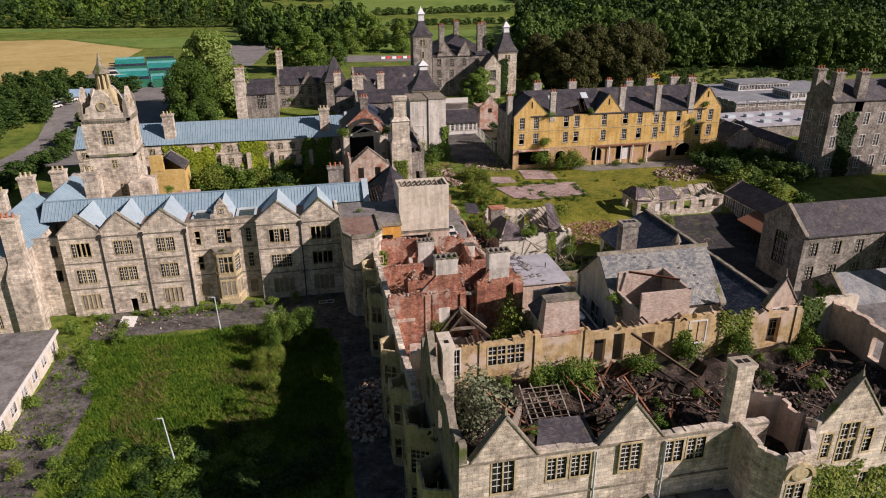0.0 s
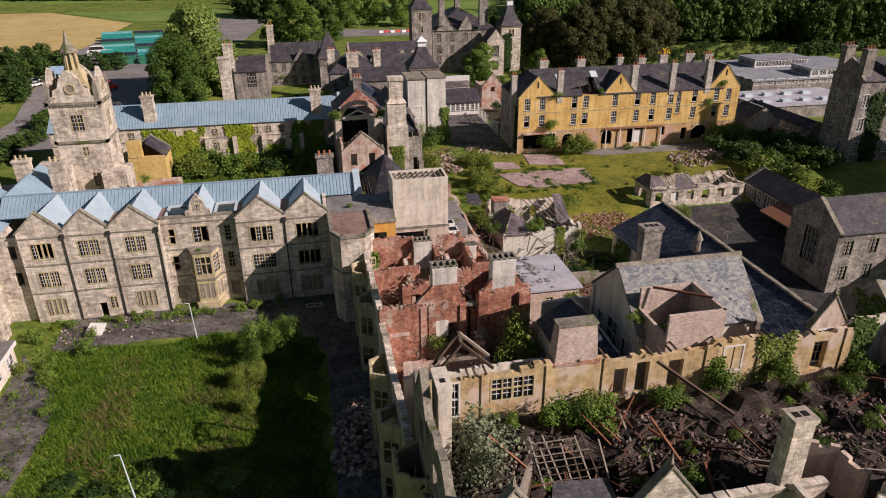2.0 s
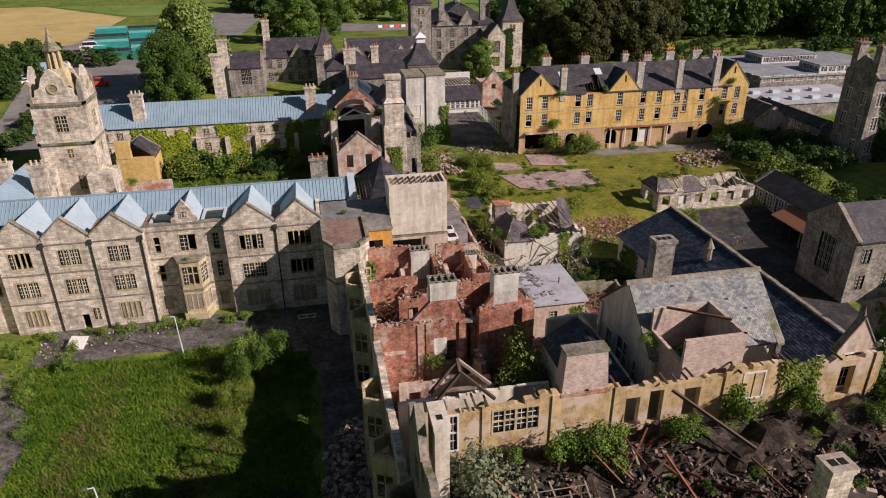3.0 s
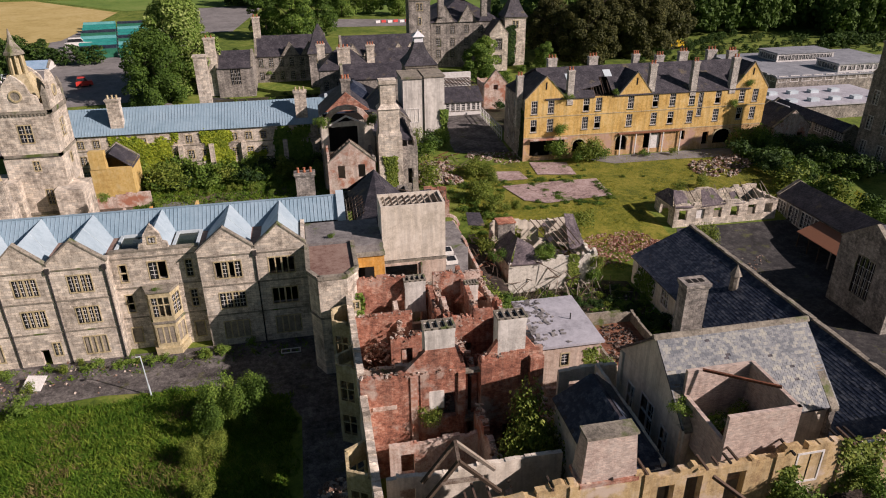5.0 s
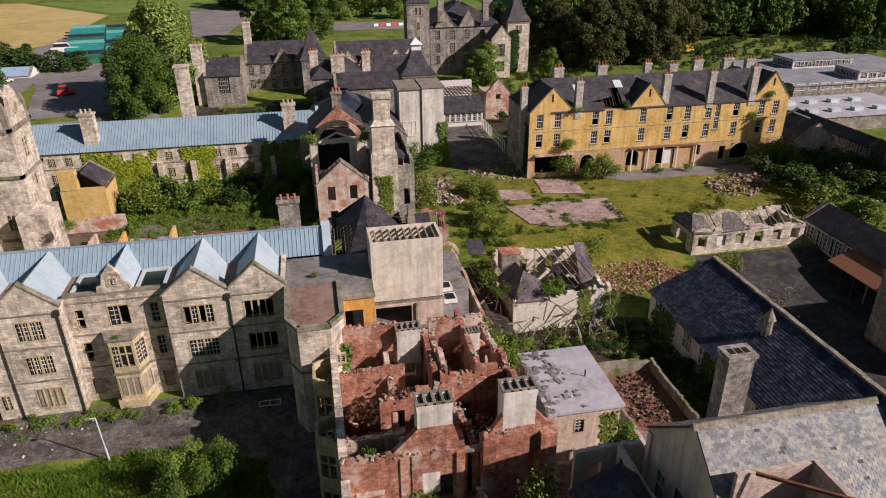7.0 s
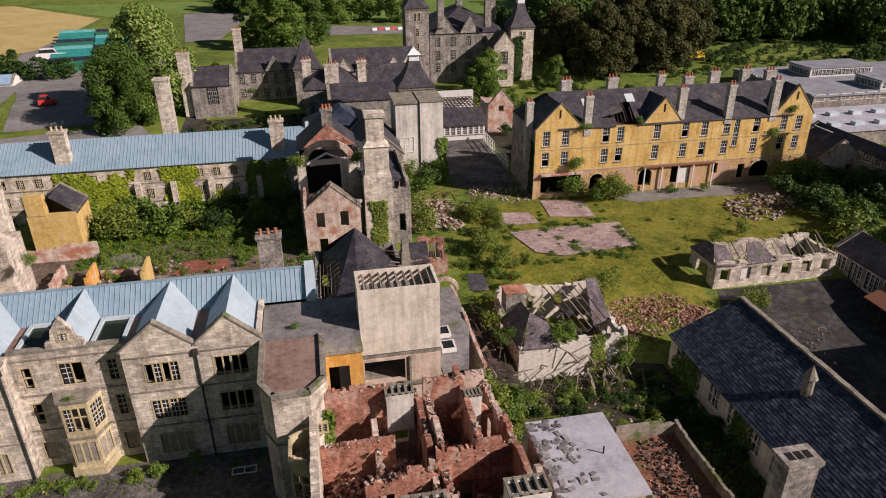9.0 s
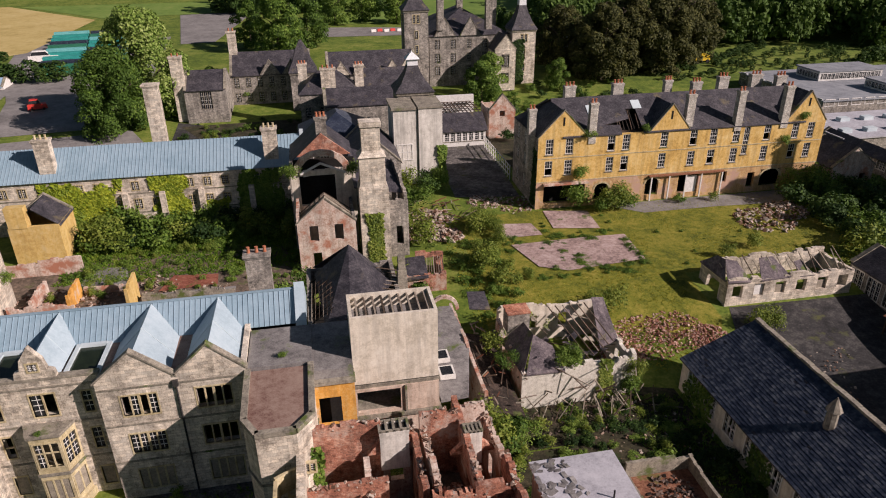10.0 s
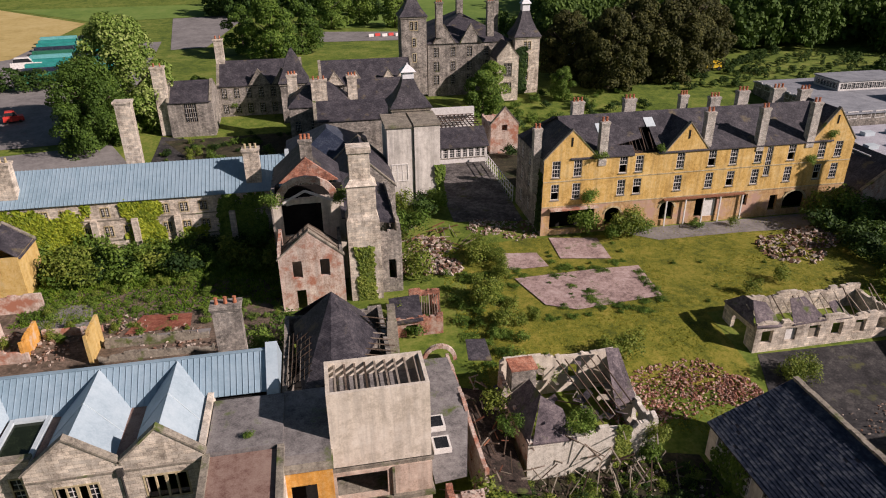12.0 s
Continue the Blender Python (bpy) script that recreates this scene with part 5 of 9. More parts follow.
# ---- burnt-out front range ----
def front_range():
    T = thing("front_range", "burnt-out limestone front range open to the sky", "ruined building")
    M = facing(8.8, 38.2, "front")
    wins = [(2.5, 4.2, 12.3, 15.2, 2, "mullion"), (6.8, 8.3, 12.8, 14.8, 2, "mullion"), (8.7, 10.2, 12.8, 14.8, 2, "mullion"), (12.6, 14.3, 12.9, 16.0, 2, "mullion"),
            (16.4, 17.9, 12.8, 14.8, 2, "mullion"), (18.3, 19.8, 12.8, 14.8, 2, "mullion")]
    low = [(a, b, 6.4, 9.4, n, s) for a, b, c, d, n, s in wins] + [(a, b, 1.2, 4.2, n, s) for a, b, c, d, n, s in wins]
    holes = [w[:4] for w in wins + low]
    part("wall", wall_mesh(25.2, -0.3, 15.4, 0.6, [h for h in holes if h[3] < 15.4], 0.25, 11), ASHLAR, T, m=M)
    for w in wins + low:
        if w[3] < 15.4:
            window(T, M, *w[:4], lights=w[4], rows=4)
    window(T, M @ Matrix.Translation((0, -0.15, 0)), 12.6, 14.3, 12.7, 15.2, lights=2, rows=5)
    gable(T, M, 1.0, 5.9, 15.4, 19.0, 0.5, ASHLAR)
    gable(T, M, 11.0, 16.0, 15.4, 18.8, 0.5, ASHLAR)
    bm = bmesh.new()
    for z in (15.2, 11.2, 5.4):
        string_course(bm, 0, 25.2, z)
    part("string_course", bm, COPING, T, m=M)
    for u in (10.6, 16.3):
        bm = bmesh.new()
        bar(bm, (8.8 + u, 38.05, 0), (8.8 + u, 38.05, 15), 0.08, 6)
        part("drainpipe", bm, METALWHITE, T)
    # forward east part with gable and round-headed bay
    M2 = facing(36.4, 36.0, "front")
    wins = [(2.3, 3.9, 12.4, 16.0, 2), (0.9, 1.6, 13.0, 15.2, 1), (4.6, 5.3, 13.0, 15.2, 1), (6.8, 8.2, 12.6, 15.4, 2), (0.8, 1.9, 7.0, 10.8, 2), (2.5, 3.8, 7.0, 10.8, 2), (5.2, 6.8, 7.0, 10.8, 2), (8.6, 10.2, 7.0, 10.8, 2)]
    part("wall", wall_mesh(18, -0.3, 16.4, 0.6, [w[:4] for w in wins], 0.2, 12), ASHLAR, T, m=M2)
    for w in wins:
        window(T, M2, *w[:4], lights=w[4], transom=0.55, rows=5)
    gable(T, M2, 0.6, 5.6, 16.4, 20.0, 0.5, ASHLAR)
    pl = [(31.2, 38.2), (31.0, 35.4), (32.2, 33.6), (34.6, 33.6), (36.4, 36.2)]
    for i, ((xa, ya), (xb, yb)) in enumerate(zip(pl, pl[1:])):
        L = math.hypot(xb - xa, yb - ya)
        Mb = pose(xa, ya, 0, 0, 0, math.degrees(math.atan2(yb - ya, xb - xa)))
        hs = [(L / 2 - 0.75, L / 2 + 0.75, 10.9, 13.2)] if i == 2 else []
        part("bay_wall", wall_mesh(L, -0.3, 15.4, 0.45, hs, 0.5, 20 + i), ASHLAR, T, m=Mb)
        for h in hs:
            window(T, Mb, *h, lights=2, rows=4)
    bm = bmesh.new()
    for k in range(10):
        a0, a1 = math.pi * k / 10, math.pi * (k + 1) / 10
        p = lambda a, r, yy: (33.4 + r * math.cos(a), yy, 13.9 + r * math.sin(a))
        loft(bm, [p(a0, 1.0, 33.35), p(a1, 1.0, 33.35), p(a1, 1.0, 33.7), p(a0, 1.0, 33.7)], [p(a0, 1.3, 33.35), p(a1, 1.3, 33.35), p(a1, 1.3, 33.7), p(a0, 1.3, 33.7)])
    bmesh.ops.recalc_face_normals(bm, faces=bm.faces)
    part("arched_hood", bm, DRESSED, T)
    bm = bmesh.new()
    loft(bm, [(33.4 + 0.75 * math.cos(a * 0.5236), 33.45, 14.35 + 0.75 * math.sin(a * 0.5236)) for a in range(12)], [(33.4 + 0.45 * math.cos(a * 0.5236), 33.4, 14.35 + 0.45 * math.sin(a * 0.5236)) for a in range(12)])
    bmesh.ops.recalc_face_normals(bm, faces=bm.faces)
    part("roundel", bm, DRESSED, T)
    # curved broken apse behind the bay
    pts = [(31.5, 37.6), (31.2, 39.6), (32.6, 41.4), (34.8, 41.8), (36.8, 40.6), (37.2, 38.4)]
    for i, ((xa, ya), (xb, yb)) in enumerate(zip(pts, pts[1:])):
        L = math.hypot(xb - xa, yb - ya)
        part("apse_wall", wall_mesh(L, 11, 15.0, 0.4, (), 0.7, 30 + i), PINK, T, m=pose(xa, ya, 0, 0, 0, math.degrees(math.atan2(yb - ya, xb - xa))))
    st = chimney(T, 31.2, 39.0, 9, 20.8, 1.5, 1.2, 0, ASHLAR, cap=0.12, taper=0.55)
    for i in range(2):
        bm = bmesh.new()
        box(bm, -0.55 + i * 0.62, -0.25, 11.8, -0.1 + i * 0.62, 0.25, 11.83)
        part("flue", bm, VOID, st)
    # jagged west flank
    rng = random.Random(77)
    hs = [(3.0, 4.6, 12.6, 15), (8.5, 10, 12.6, 15), (3.0, 4.6, 6.5, 9.4), (8.5, 10, 6.5, 9.4), (13, 14.4, 6.5, 9.4)]
    part("flank_wall", wall_mesh(16.3, -0.3, 15.6, 0.6, hs, 1.6, 5), COPING, T, "grey lichened broken flank wall", m=facing(8.8, 54.5, "left"))
    gable(T, facing(8.8, 54.5, "left"), 1.2, 6.6, 15.6, 19.4, 0.45, COPING, finial=False)
    gable(T, facing(8.8, 54.5, "left"), 9.4, 14.2, 15.6, 17.6, 0.45, COPING, finial=False)
    for yb in (51.0, 43.0):
        pl = [(8.8, yb + 2.4), (6.6, yb + 1.4), (6.6, yb - 1.4), (8.8, yb - 2.4)]
        for (xa, ya), (xb, yb2) in zip(pl, pl[1:]):
            L = math.hypot(xb - xa, yb2 - ya)
            Mb = pose(xa, ya, 0, 0, 0, math.degrees(math.atan2(yb2 - ya, xb - xa)))
            h2 = [(0.35, L - 0.35, z, z + 2.6) for z in (1.2, 5.6)]
            part("bay_wall", wall_mesh(L, -0.3, 10.4, 0.3, h2, 0.8, int(yb * 7 + ya)), DRESSED, T, m=Mb)
            for h in h2:
                window(T, Mb, *h, lights=2, transom=0.6, depth=0.15, rows=4)
    st = chimney(T, 10.3, 50.2, 10, 18.8, 1.0, 2.6, 0, CREAM, cap=0.1)
    bm = bmesh.new()
    box(bm, -0.2, -0.6, 8.8, 0.2, -0.1, 8.83)
    part("flue", bm, VOID, st)
    # inner yellow wall
    Mi = facing(9.6, 53.8, "front")
    hs = [(1.6, 2.8, 12.2, 15.4), (5.6, 9.2, 13.3, 15.3), (16.4, 17.6, 12.0, 14.8), (18.4, 19.6, 12.0, 15.2), (21.4, 22.8, 12.0, 15.0), (26.6, 28.4, 13.2, 15.6), (31.6, 33.2, 13.0, 15.6), (35.6, 37.0, 12.0, 15)]
    part("inner_wall", wall_mesh(39.5, 0, 15.6, 0.55, hs, 0.9, 9), YELLOW, T, "flaking yellow plastered inner wall", m=Mi)
    for h in (hs[0], hs[1], hs[5], hs[6]):
        window(T, Mi, *h, lights=2 if h[1] - h[0] < 2 else 4, transom=0.5, mat=DRESSED if h[1] - h[0] > 3 else WHITE)
    for u in (0.2, 4.7, 10.2, 15.3, 24.8, 30, 38.6):
        bm = bmesh.new()
        box(bm, u, -0.12, 10, u + 0.55, 0.02, 16.1)
        part("pilaster", bm, YELLOW, T, m=Mi)
    u = 3.5
    while u < 38:
        bm = bmesh.new()
        box(bm, u, -rng.uniform(0.0, 0.45), 16.05, u + 0.14, rng.uniform(0.5, 1.6), 16.2)
        part("rafter_stub", bm, CHARRED, T, m=Mi @ pose(0, 0, 0, 0, 0, 0))
        u += rng.choice((0.5, 0.6, 0.9, 2.4, 4.0))
    gable(T, facing(45.2, 54.6, "front"), 0, 3.6, 16.0, 19.0, 0.5, PINK)
    part("wall", wall_mesh(3.6, 0, 16.0, 0.5, [(0.8, 2.8, 12.4, 15.6)]), PINK, T, m=facing(45.2, 54.6, "front"))
    window(T, facing(45.2, 54.6, "front"), 0.8, 2.8, 12.4, 15.6, lights=2, transom=0.6, mat=WHITE)
    # gutted upper floor
    bm = bmesh.new()
    n = 40
    for i in range(n):
        for j in range(16):
            xa, xb = 9.3 + i * 46 / n, 9.3 + (i + 1) * 46 / n
            ya, yb = 38.6 + j * 15.2 / 16, 38.6 + (j + 1) * 15.2 / 16
            if xb < 26 and ya < 46.5 and (xa > 10.5) and rng.random() < 0.45:
                continue
            h = lambda x, y: 11.6 + 1.5 * noise.noise((x * 0.33, y * 0.33, 3)) + 0.5 * noise.noise((x * 1.3, y * 1.3, 7)) - (2.0 if x < 26 and y < 46 else 0)
            slab(bm, [(xa, ya, h(xa, ya)), (xb, ya, h(xb, ya)), (xb, yb, h(xb, yb)), (xa, yb, h(xa, yb))], 0.35)
    part("debris_floor", bm, DEBRIS, T, "burnt floor heaped with ash, slates and weeds")
    # floor painted black as the darkness below the debris
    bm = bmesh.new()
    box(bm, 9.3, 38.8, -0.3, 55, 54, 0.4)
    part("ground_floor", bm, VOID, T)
    # surviving roof corner
    bm = bmesh.new()
    slab(bm, [(14.8, 38.6, 15.5), (19.6, 38.6, 15.5), (19.2, 40.4, 16.6), (15.6, 40.6, 16.7)], 0.12)
    part("roof_remnant", bm, SLATE, T, "sagging remnant of slate roof")
    for i in range(8):
        bm = bmesh.new()
        x = 15.0 + i * 0.62
        bar(bm, (x, 40.4, 16.5), (x + rng.uniform(-0.3, 0.3), 43.4 + rng.uniform(-0.6, 0.8), 17.5), 0.07)
        part("rafter", bm, TIMBER, T)
    for i in range(7):
        bm = bmesh.new()
        bar(bm, (15.0, 40.6 + i * 0.42, 16.75 + i * 0.17), (19.2 - rng.uniform(0, 1.6), 40.6 + i * 0.42, 16.75 + i * 0.17), 0.035)
        part("batten", bm, TIMBER, T)
    for i in range(5):
        bm = bmesh.new()
        bar(bm, (12.6 + i * 0.3, 39.4 + i * 0.2, 16.0), (14.4 + i * 0.25, 42 + i * 0.3, 16.9), 0.12)
        part("plank", bm, TIMBER, T)
    bm = bmesh.new()
    box(bm, 24.5, 32.0, 8.5, 31.2, 38.2, 9.4)
    box(bm, 24.2, 31.8, 9.4, 24.6, 38.2, 9.9)
    part("porch_roof", bm, FELT, T)
    bm = bmesh.new()
    box(bm, 24.6, 32.2, -0.3, 31, 38.2, 8.5)
    part("porch_wall", bm, ASHLAR, T)
    bm = bmesh.new()
    bar(bm, (27.6, 32.2, 9.5), (26.6, 38.0, 9.5), 0.12)
    part("porch_beam", bm, RUST, T)
    # east end walls of the range
    part("wall", wall_mesh(18, 0, 15.0, 0.6, [(4, 5.4, 12, 14.4), (10, 11.4, 12, 14.4)], 0.8, 14), PINK, T, m=facing(54.4, 38, "right"))
    part("wall", wall_mesh(8, 0, 15.0, 0.6, (), 0.8, 15), CREAM, T, m=facing(49.0, 55.2, "front"))
    return T


front_range()


def low_infill():
    """Small blue slate roof and the stub of white masonry behind the inner wall."""
    T = thing("scullery", "low scullery with curved blue slate roof", "building")
    for M, L in ((facing(23.9, 57.5, "front"), 5.2), (facing(29.1, 57.5, "right"), 9.5), (facing(23.9, 67, "left"), 9.5)):
        part("wall", wall_mesh(L, 0, 12.2, 0.35, (), 0.2, 4), CREAM, T, m=M)
    bm = bmesh.new()
    rng = random.Random(9)
    slab(bm, [(23.6, 57.4, 12.2), (29.3, 57.4, 12.2), (26.9, 61, 14.6), (26.6, 61, 14.6)], 0.12)
    slab(bm, [(29.3, 57.4, 12.2), (29.3, 67, 12.2), (26.9, 66.5, 14.6), (26.9, 61, 14.6)], 0.12)
    slab(bm, [(23.6, 67, 12.2), (23.6, 57.4, 12.2), (26.6, 61, 14.6), (26.6, 66.5, 14.6)], 0.12)
    slab(bm, [(26.6, 61, 14.6), (26.9, 61, 14.6), (26.9, 66.5, 14.6), (26.6, 66.5, 14.6)], 0.12)
    part("roof_deck", bm, SLATE, T)
    bm = bmesh.new()
    slate_courses(bm, (23.6, 57.4, 12.25), (29.3, 57.4, 12.25), (26.9, 61, 14.65), (26.6, 61, 14.65), 0.4, 0.28, rng, 0.03)
    slate_courses(bm, (29.3, 57.4, 12.25), (29.3, 67, 12.25), (26.9, 66.5, 14.65), (26.9, 61, 14.65), 0.4, 0.28, rng, 0.03)
    slate_courses(bm, (23.6, 67, 12.25), (23.6, 57.4, 12.25), (26.6, 61, 14.65), (26.6, 66.5, 14.65), 0.4, 0.28, rng, 0.03)
    tagged(part("slating", bm, SLATEBLUE, T), kind="stuff")
    T2 = thing("masonry_stub", "whitewashed tapering masonry stack over the inner wall", "chimney base")
    bm = bmesh.new()
    loft(bm, [(20.6, 53.9, 15.8), (24.4, 53.9, 15.8), (24.4, 55.6, 15.8), (20.6, 55.6, 15.8)], [(20.9, 54.2, 19.3), (24.2, 54.2, 19.3), (24.2, 55.3, 19.3), (20.9, 55.3, 19.3)])
    part("chimney_body", bm, PALEBRICK, T2)
    bm = bmesh.new()
    box(bm, 20.8, 54.1, 19.3, 24.3, 55.4, 19.5)
    part("cap", bm, COPING, T2)
    bm = bmesh.new()
    box(bm, 20.5, 53.75, 15.75, 24.5, 55.7, 16.05)
    part("base_course", bm, BRICK, T2, "red brick base course")
    # fallen roof truss at the inner wall's west end
    T3 = thing("roof_truss", "broken charred roof truss on the wall head", "truss")
    for a, b in (((10.6, 54.6, 15.8), (12.9, 55.0, 18.4)), ((12.9, 55.0, 18.4), (15.4, 54.2, 16.2)), ((10.8, 56.5, 15.6), (13.1, 57.0, 18.2)), ((13.1, 57, 18.2), (15.6, 56.3, 16.0)), ((12.9, 55.0, 18.4), (13.1, 57, 18.2)), ((11.7, 54.8, 17.1), (14.4, 54.6, 17.2))):
        bm = bmesh.new()
        bar(bm, a, b, 0.16)
        part("rafter", bm, TIMBER, T3)
    # low walls of the courts between
    T4 = thing("court_wall", "ragged cream-plastered wall remains between the courts", "wall")
    for x, y, s, L, z in ((10, 70.0, "front", 8, 6.5), (9, 62.5, "front", 14, 10.0), (24.2, 57.6, "left", 3.8, 14.6), (25.5, 70.5, "front", 5.5, 11.8), (33, 70.0, "front", 17, 8.0), (26.0, 74.5, "front", 9, 7.0), (35.2, 71, "right", 8, 5.5)):
        part("wall", wall_mesh(L, 0, z, 0.45, [(1.0, 2.2, z - 3.2, z - 0.9)] if L > 5 else (), 0.5, int(x + y)), CREAM if z > 7 else BURNT, T4, m=facing(x, y, s))


low_infill()


# ---- ochre building ----
PEELING = material("peeling_ochre_plaster", ((0.38, 0.22, 0.12), (0.56, 0.37, 0.16), (0.62, 0.5, 0.38)), 0.35, 0.9, 0.4, None, 0.35, moss=0.5, mosscol=(0.46, 0.3, 0.23))
PALESTACK = material("limewashed_rubble_stack", ((0.3, 0.28, 0.25), (0.52, 0.5, 0.46), (0.7, 0.68, 0.64)), 1.2, 0.9, 0.5, (0.4, 0.22, 0.02, (0.6, 0.58, 0.55)), 0.2)

def ochre_building():
    T = thing("ochre_building", "three-storey ochre building with gables, arches and broken slate roof", "building")
    X0 = 47.9
    M = facing(X0, 152, "front")
    tops = [(49.9, 1.0), (53.4, 1.0), (60.9, 0.95), (63.6, 0.95), (70.6, 1.1), (76.1, 0.95), (79.9, 0.95), (84.3, 0.9), (90.3, 1.0), (95.8, 1.1), (98.9, 1.1)]
    holes, wins = [], []
    for i, (x, w) in enumerate(tops):
        u = x - X0
        for lo, hi in ((9.3, 11.9), (13.0, 15.7)):
            w = 1.35
            holes.append((u - w / 2, u + w / 2, lo, hi))
            wins.append((u - w / 2, u + w / 2, lo, hi, (1,) if (i * 7 + int(lo)) % 3 == 0 else ()))
    u = 86.3 - X0
    holes.append((u - 0.55, u + 0.55, 10.6, 15.6))
    wins.append((u - 0.55, u + 0.55, 10.6, 15.6, ()))
    ground = [(49.3, 56.8, 4.2, 7.6), (58.6, 61.2, 4.2, 7.2), (68.1, 70.6, 4.2, 7.4), (74.4, 78.3, 4.2, 7.6), (82.6, 83.8, 5.6, 7.6), (88.0, 89.4, 4.2, 7.0), (90.6, 94.6, 4.2, 7.4)]
    holes += [(a - X0, b - X0, c, d) for a, b, c, d in ground]
    part("wall", wall_mesh(53.7, 8.1, 15.9, 0.5, [h for h in holes if h[3] > 8.1]), OCHRE, T, m=M)
    part("lower_wall", wall_mesh(53.7, 3.0, 8.1, 0.5, [h for h in holes if h[3] < 8.1]), PEELING, T, "peeling pink and ochre ground-floor plaster", m=M)
    for a, b, c, d, op in wins:
        window(T, M, a, b, c, d, style="sash", open_lights=op)
    for a, b, c, d in ((58.6, 61.2, 4.2, 7.2), (68.1, 70.6, 4.2, 7.4), (90.6, 94.6, 4.2, 7.4)):
        r = (b - a) / 2
        for k in range(8):
            bm = bmesh.new()
            a0, a1 = math.pi * k / 8, math.pi * (k + 1) / 8
            zc = d - r * 0.75
            f = lambda t, q: ((a + b) / 2 - X0 + q * math.cos(t), zc + q * 0.78 * math.sin(t))
            pa, pb, qa, qb = f(a0, r), f(a1, r), f(a0, r + 0.35), f(a1, r + 0.35)
            loft(bm, [(pa[0], -0.08, pa[1]), (pb[0], -0.08, pb[1]), (pb[0], 0.3, pb[1]), (pa[0], 0.3, pa[1])], [(qa[0], -0.08, qa[1]), (qb[0], -0.08, qb[1]), (qb[0], 0.3, qb[1]), (qa[0], 0.3, qa[1])])
            bmesh.ops.recalc_face_normals(bm, faces=bm.faces)
            part("arch_stone", bm, DRESSED, T, m=M)
    bm = bmesh.new()
    for u0, u1, z in ((0, 53.7, 8.1), (0, 53.7, 12.3)):
        box(bm, u0, -0.07, z, u1, 0.01, z + 0.16)
    part("string_course", bm, DRESSED, T, m=M)
    part("white_door", wall_mesh(1.9, 4.2, 7.3, 0.1), WHITE, T, "white boarded door", m=M @ Matrix.Translation((28.2, 0.1, 0)))
    bm = bmesh.new()
    box(bm, 1.2, -0.9, 7.7, 9.2, 0.0, 7.95)
    part("canopy", bm, BURNT, T, m=M)
    bm = bmesh.new()
    box(bm, 20.6, -0.55, 7.75, 35.0, 0.0, 7.98)
    part("canopy", bm, RUST, T, "rusted canopy over the doorways", m=M)
    for u, h in ((21.0, 7.75), (24.4, 7.75), (27.6, 7.75), (30.6, 7.75), (34.6, 7.75)):
        bm = bmesh.new()
        box(bm, u, -0.5, 3.2, u + 0.22, -0.3, h)
        part("canopy_post", bm, WHITE, T, m=M)
    # blacked-out sheets standing for shade behind the openings
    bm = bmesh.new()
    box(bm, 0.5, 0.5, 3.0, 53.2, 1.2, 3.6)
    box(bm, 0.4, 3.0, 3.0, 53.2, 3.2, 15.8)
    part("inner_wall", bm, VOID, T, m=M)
    for a, b, z in ((0.0, 8.6, 20.4), (20.0, 27.2, 20.4), (45.6, 53.7, 21.2)):
        g = gable(T, M, a, b, 15.9, z, 0.5, OCHRE, COPING, False)
        # slit is a black strip, its shade painted on
        bm = bmesh.new()
        um = (a + b) / 2
        box(bm, um - 0.14, -0.06, z - 2.5, um + 0.14, 0.02, z - 1.1)
        part("cross_slit", bm, VOID, g)
    # west end of grey stone
    Ml = facing(47.9, 166, "left")
    hs = [(u, u + 1.0, z, z + 2.2) for u in (2.5, 6.5, 10.5) for z in (5.2, 9.4, 13.0)]
    part("end_wall", wall_mesh(14, 3.0, 15.9, 0.5, hs), GREYSTONE, T, m=Ml)
    for h in hs:
        window(T, Ml, *h, style="sash")
    part("end_wall", wall_mesh(14, 3.0, 15.9, 0.5), GREYSTONE, T, m=facing(101.6, 152, "right"))
    part("rear_wall", wall_mesh(53.7, 3.0, 15.9, 0.5), GREYSTONE, T, m=facing(101.6, 166, "back"))
    # roofs
    def slope(pts, thick):
        bm = bmesh.new()
        slab(bm, pts, thick)
        bmesh.ops.recalc_face_normals(bm, faces=bm.faces)
        part("roof_slope", bm, SLATE, T, "slipping purple-grey slates")
    slope([(52.1, 151.8, 15.9), (59.6, 151.8, 15.9), (59.6, 159, 20.8), (52.1, 159, 20.8)], 0.15)
    slope([(59.6, 153.6, 17.1), (64.8, 154.6, 17.8), (64.8, 159, 20.8), (59.6, 159, 20.8)], 0.15)
    slope([(59.6, 151.8, 15.9), (62.6, 151.8, 15.9), (62.8, 153.4, 17.0), (59.6, 153.6, 17.1)], 0.15)
    slope([(66.6, 151.8, 15.9), (97.5, 151.8, 15.9), (97.5, 159, 20.8), (66.6, 159, 20.8)], 0.15)
    slope([(64.8, 156.4, 19.0), (66.6, 156.4, 19.0), (66.6, 159, 20.8), (64.8, 159, 20.8)], 0.15)
    slope([(101.6, 166.3, 15.9), (47.9, 166.3, 15.9), (52.1, 159, 20.8), (97.5, 159, 20.8)], 0.15)
    for a, b, z in ((47.9, 56.5, 20.3), (67.9, 75.1, 20.3), (93.5, 101.6, 21.1)):
        m_ = (a + b) / 2
        slope([(a, 152.3, 15.9), (m_, 152.3, z), (m_, 160, z), (a, 160 if a > 50 else 164, 15.9)], 0.12)
        slope([(b, 152.3, 15.9), (b, 160, 15.9), (m_, 160, z), (m_, 152.3, z)], 0.12)
    slope([(47.9, 166, 15.9), (47.9, 160, 15.9), (52.2, 160, 20.3), (52.2, 161, 20.3)], 0.12)
    bm = bmesh.new()
    box(bm, 49, 153, 15.4, 100, 165, 15.6)
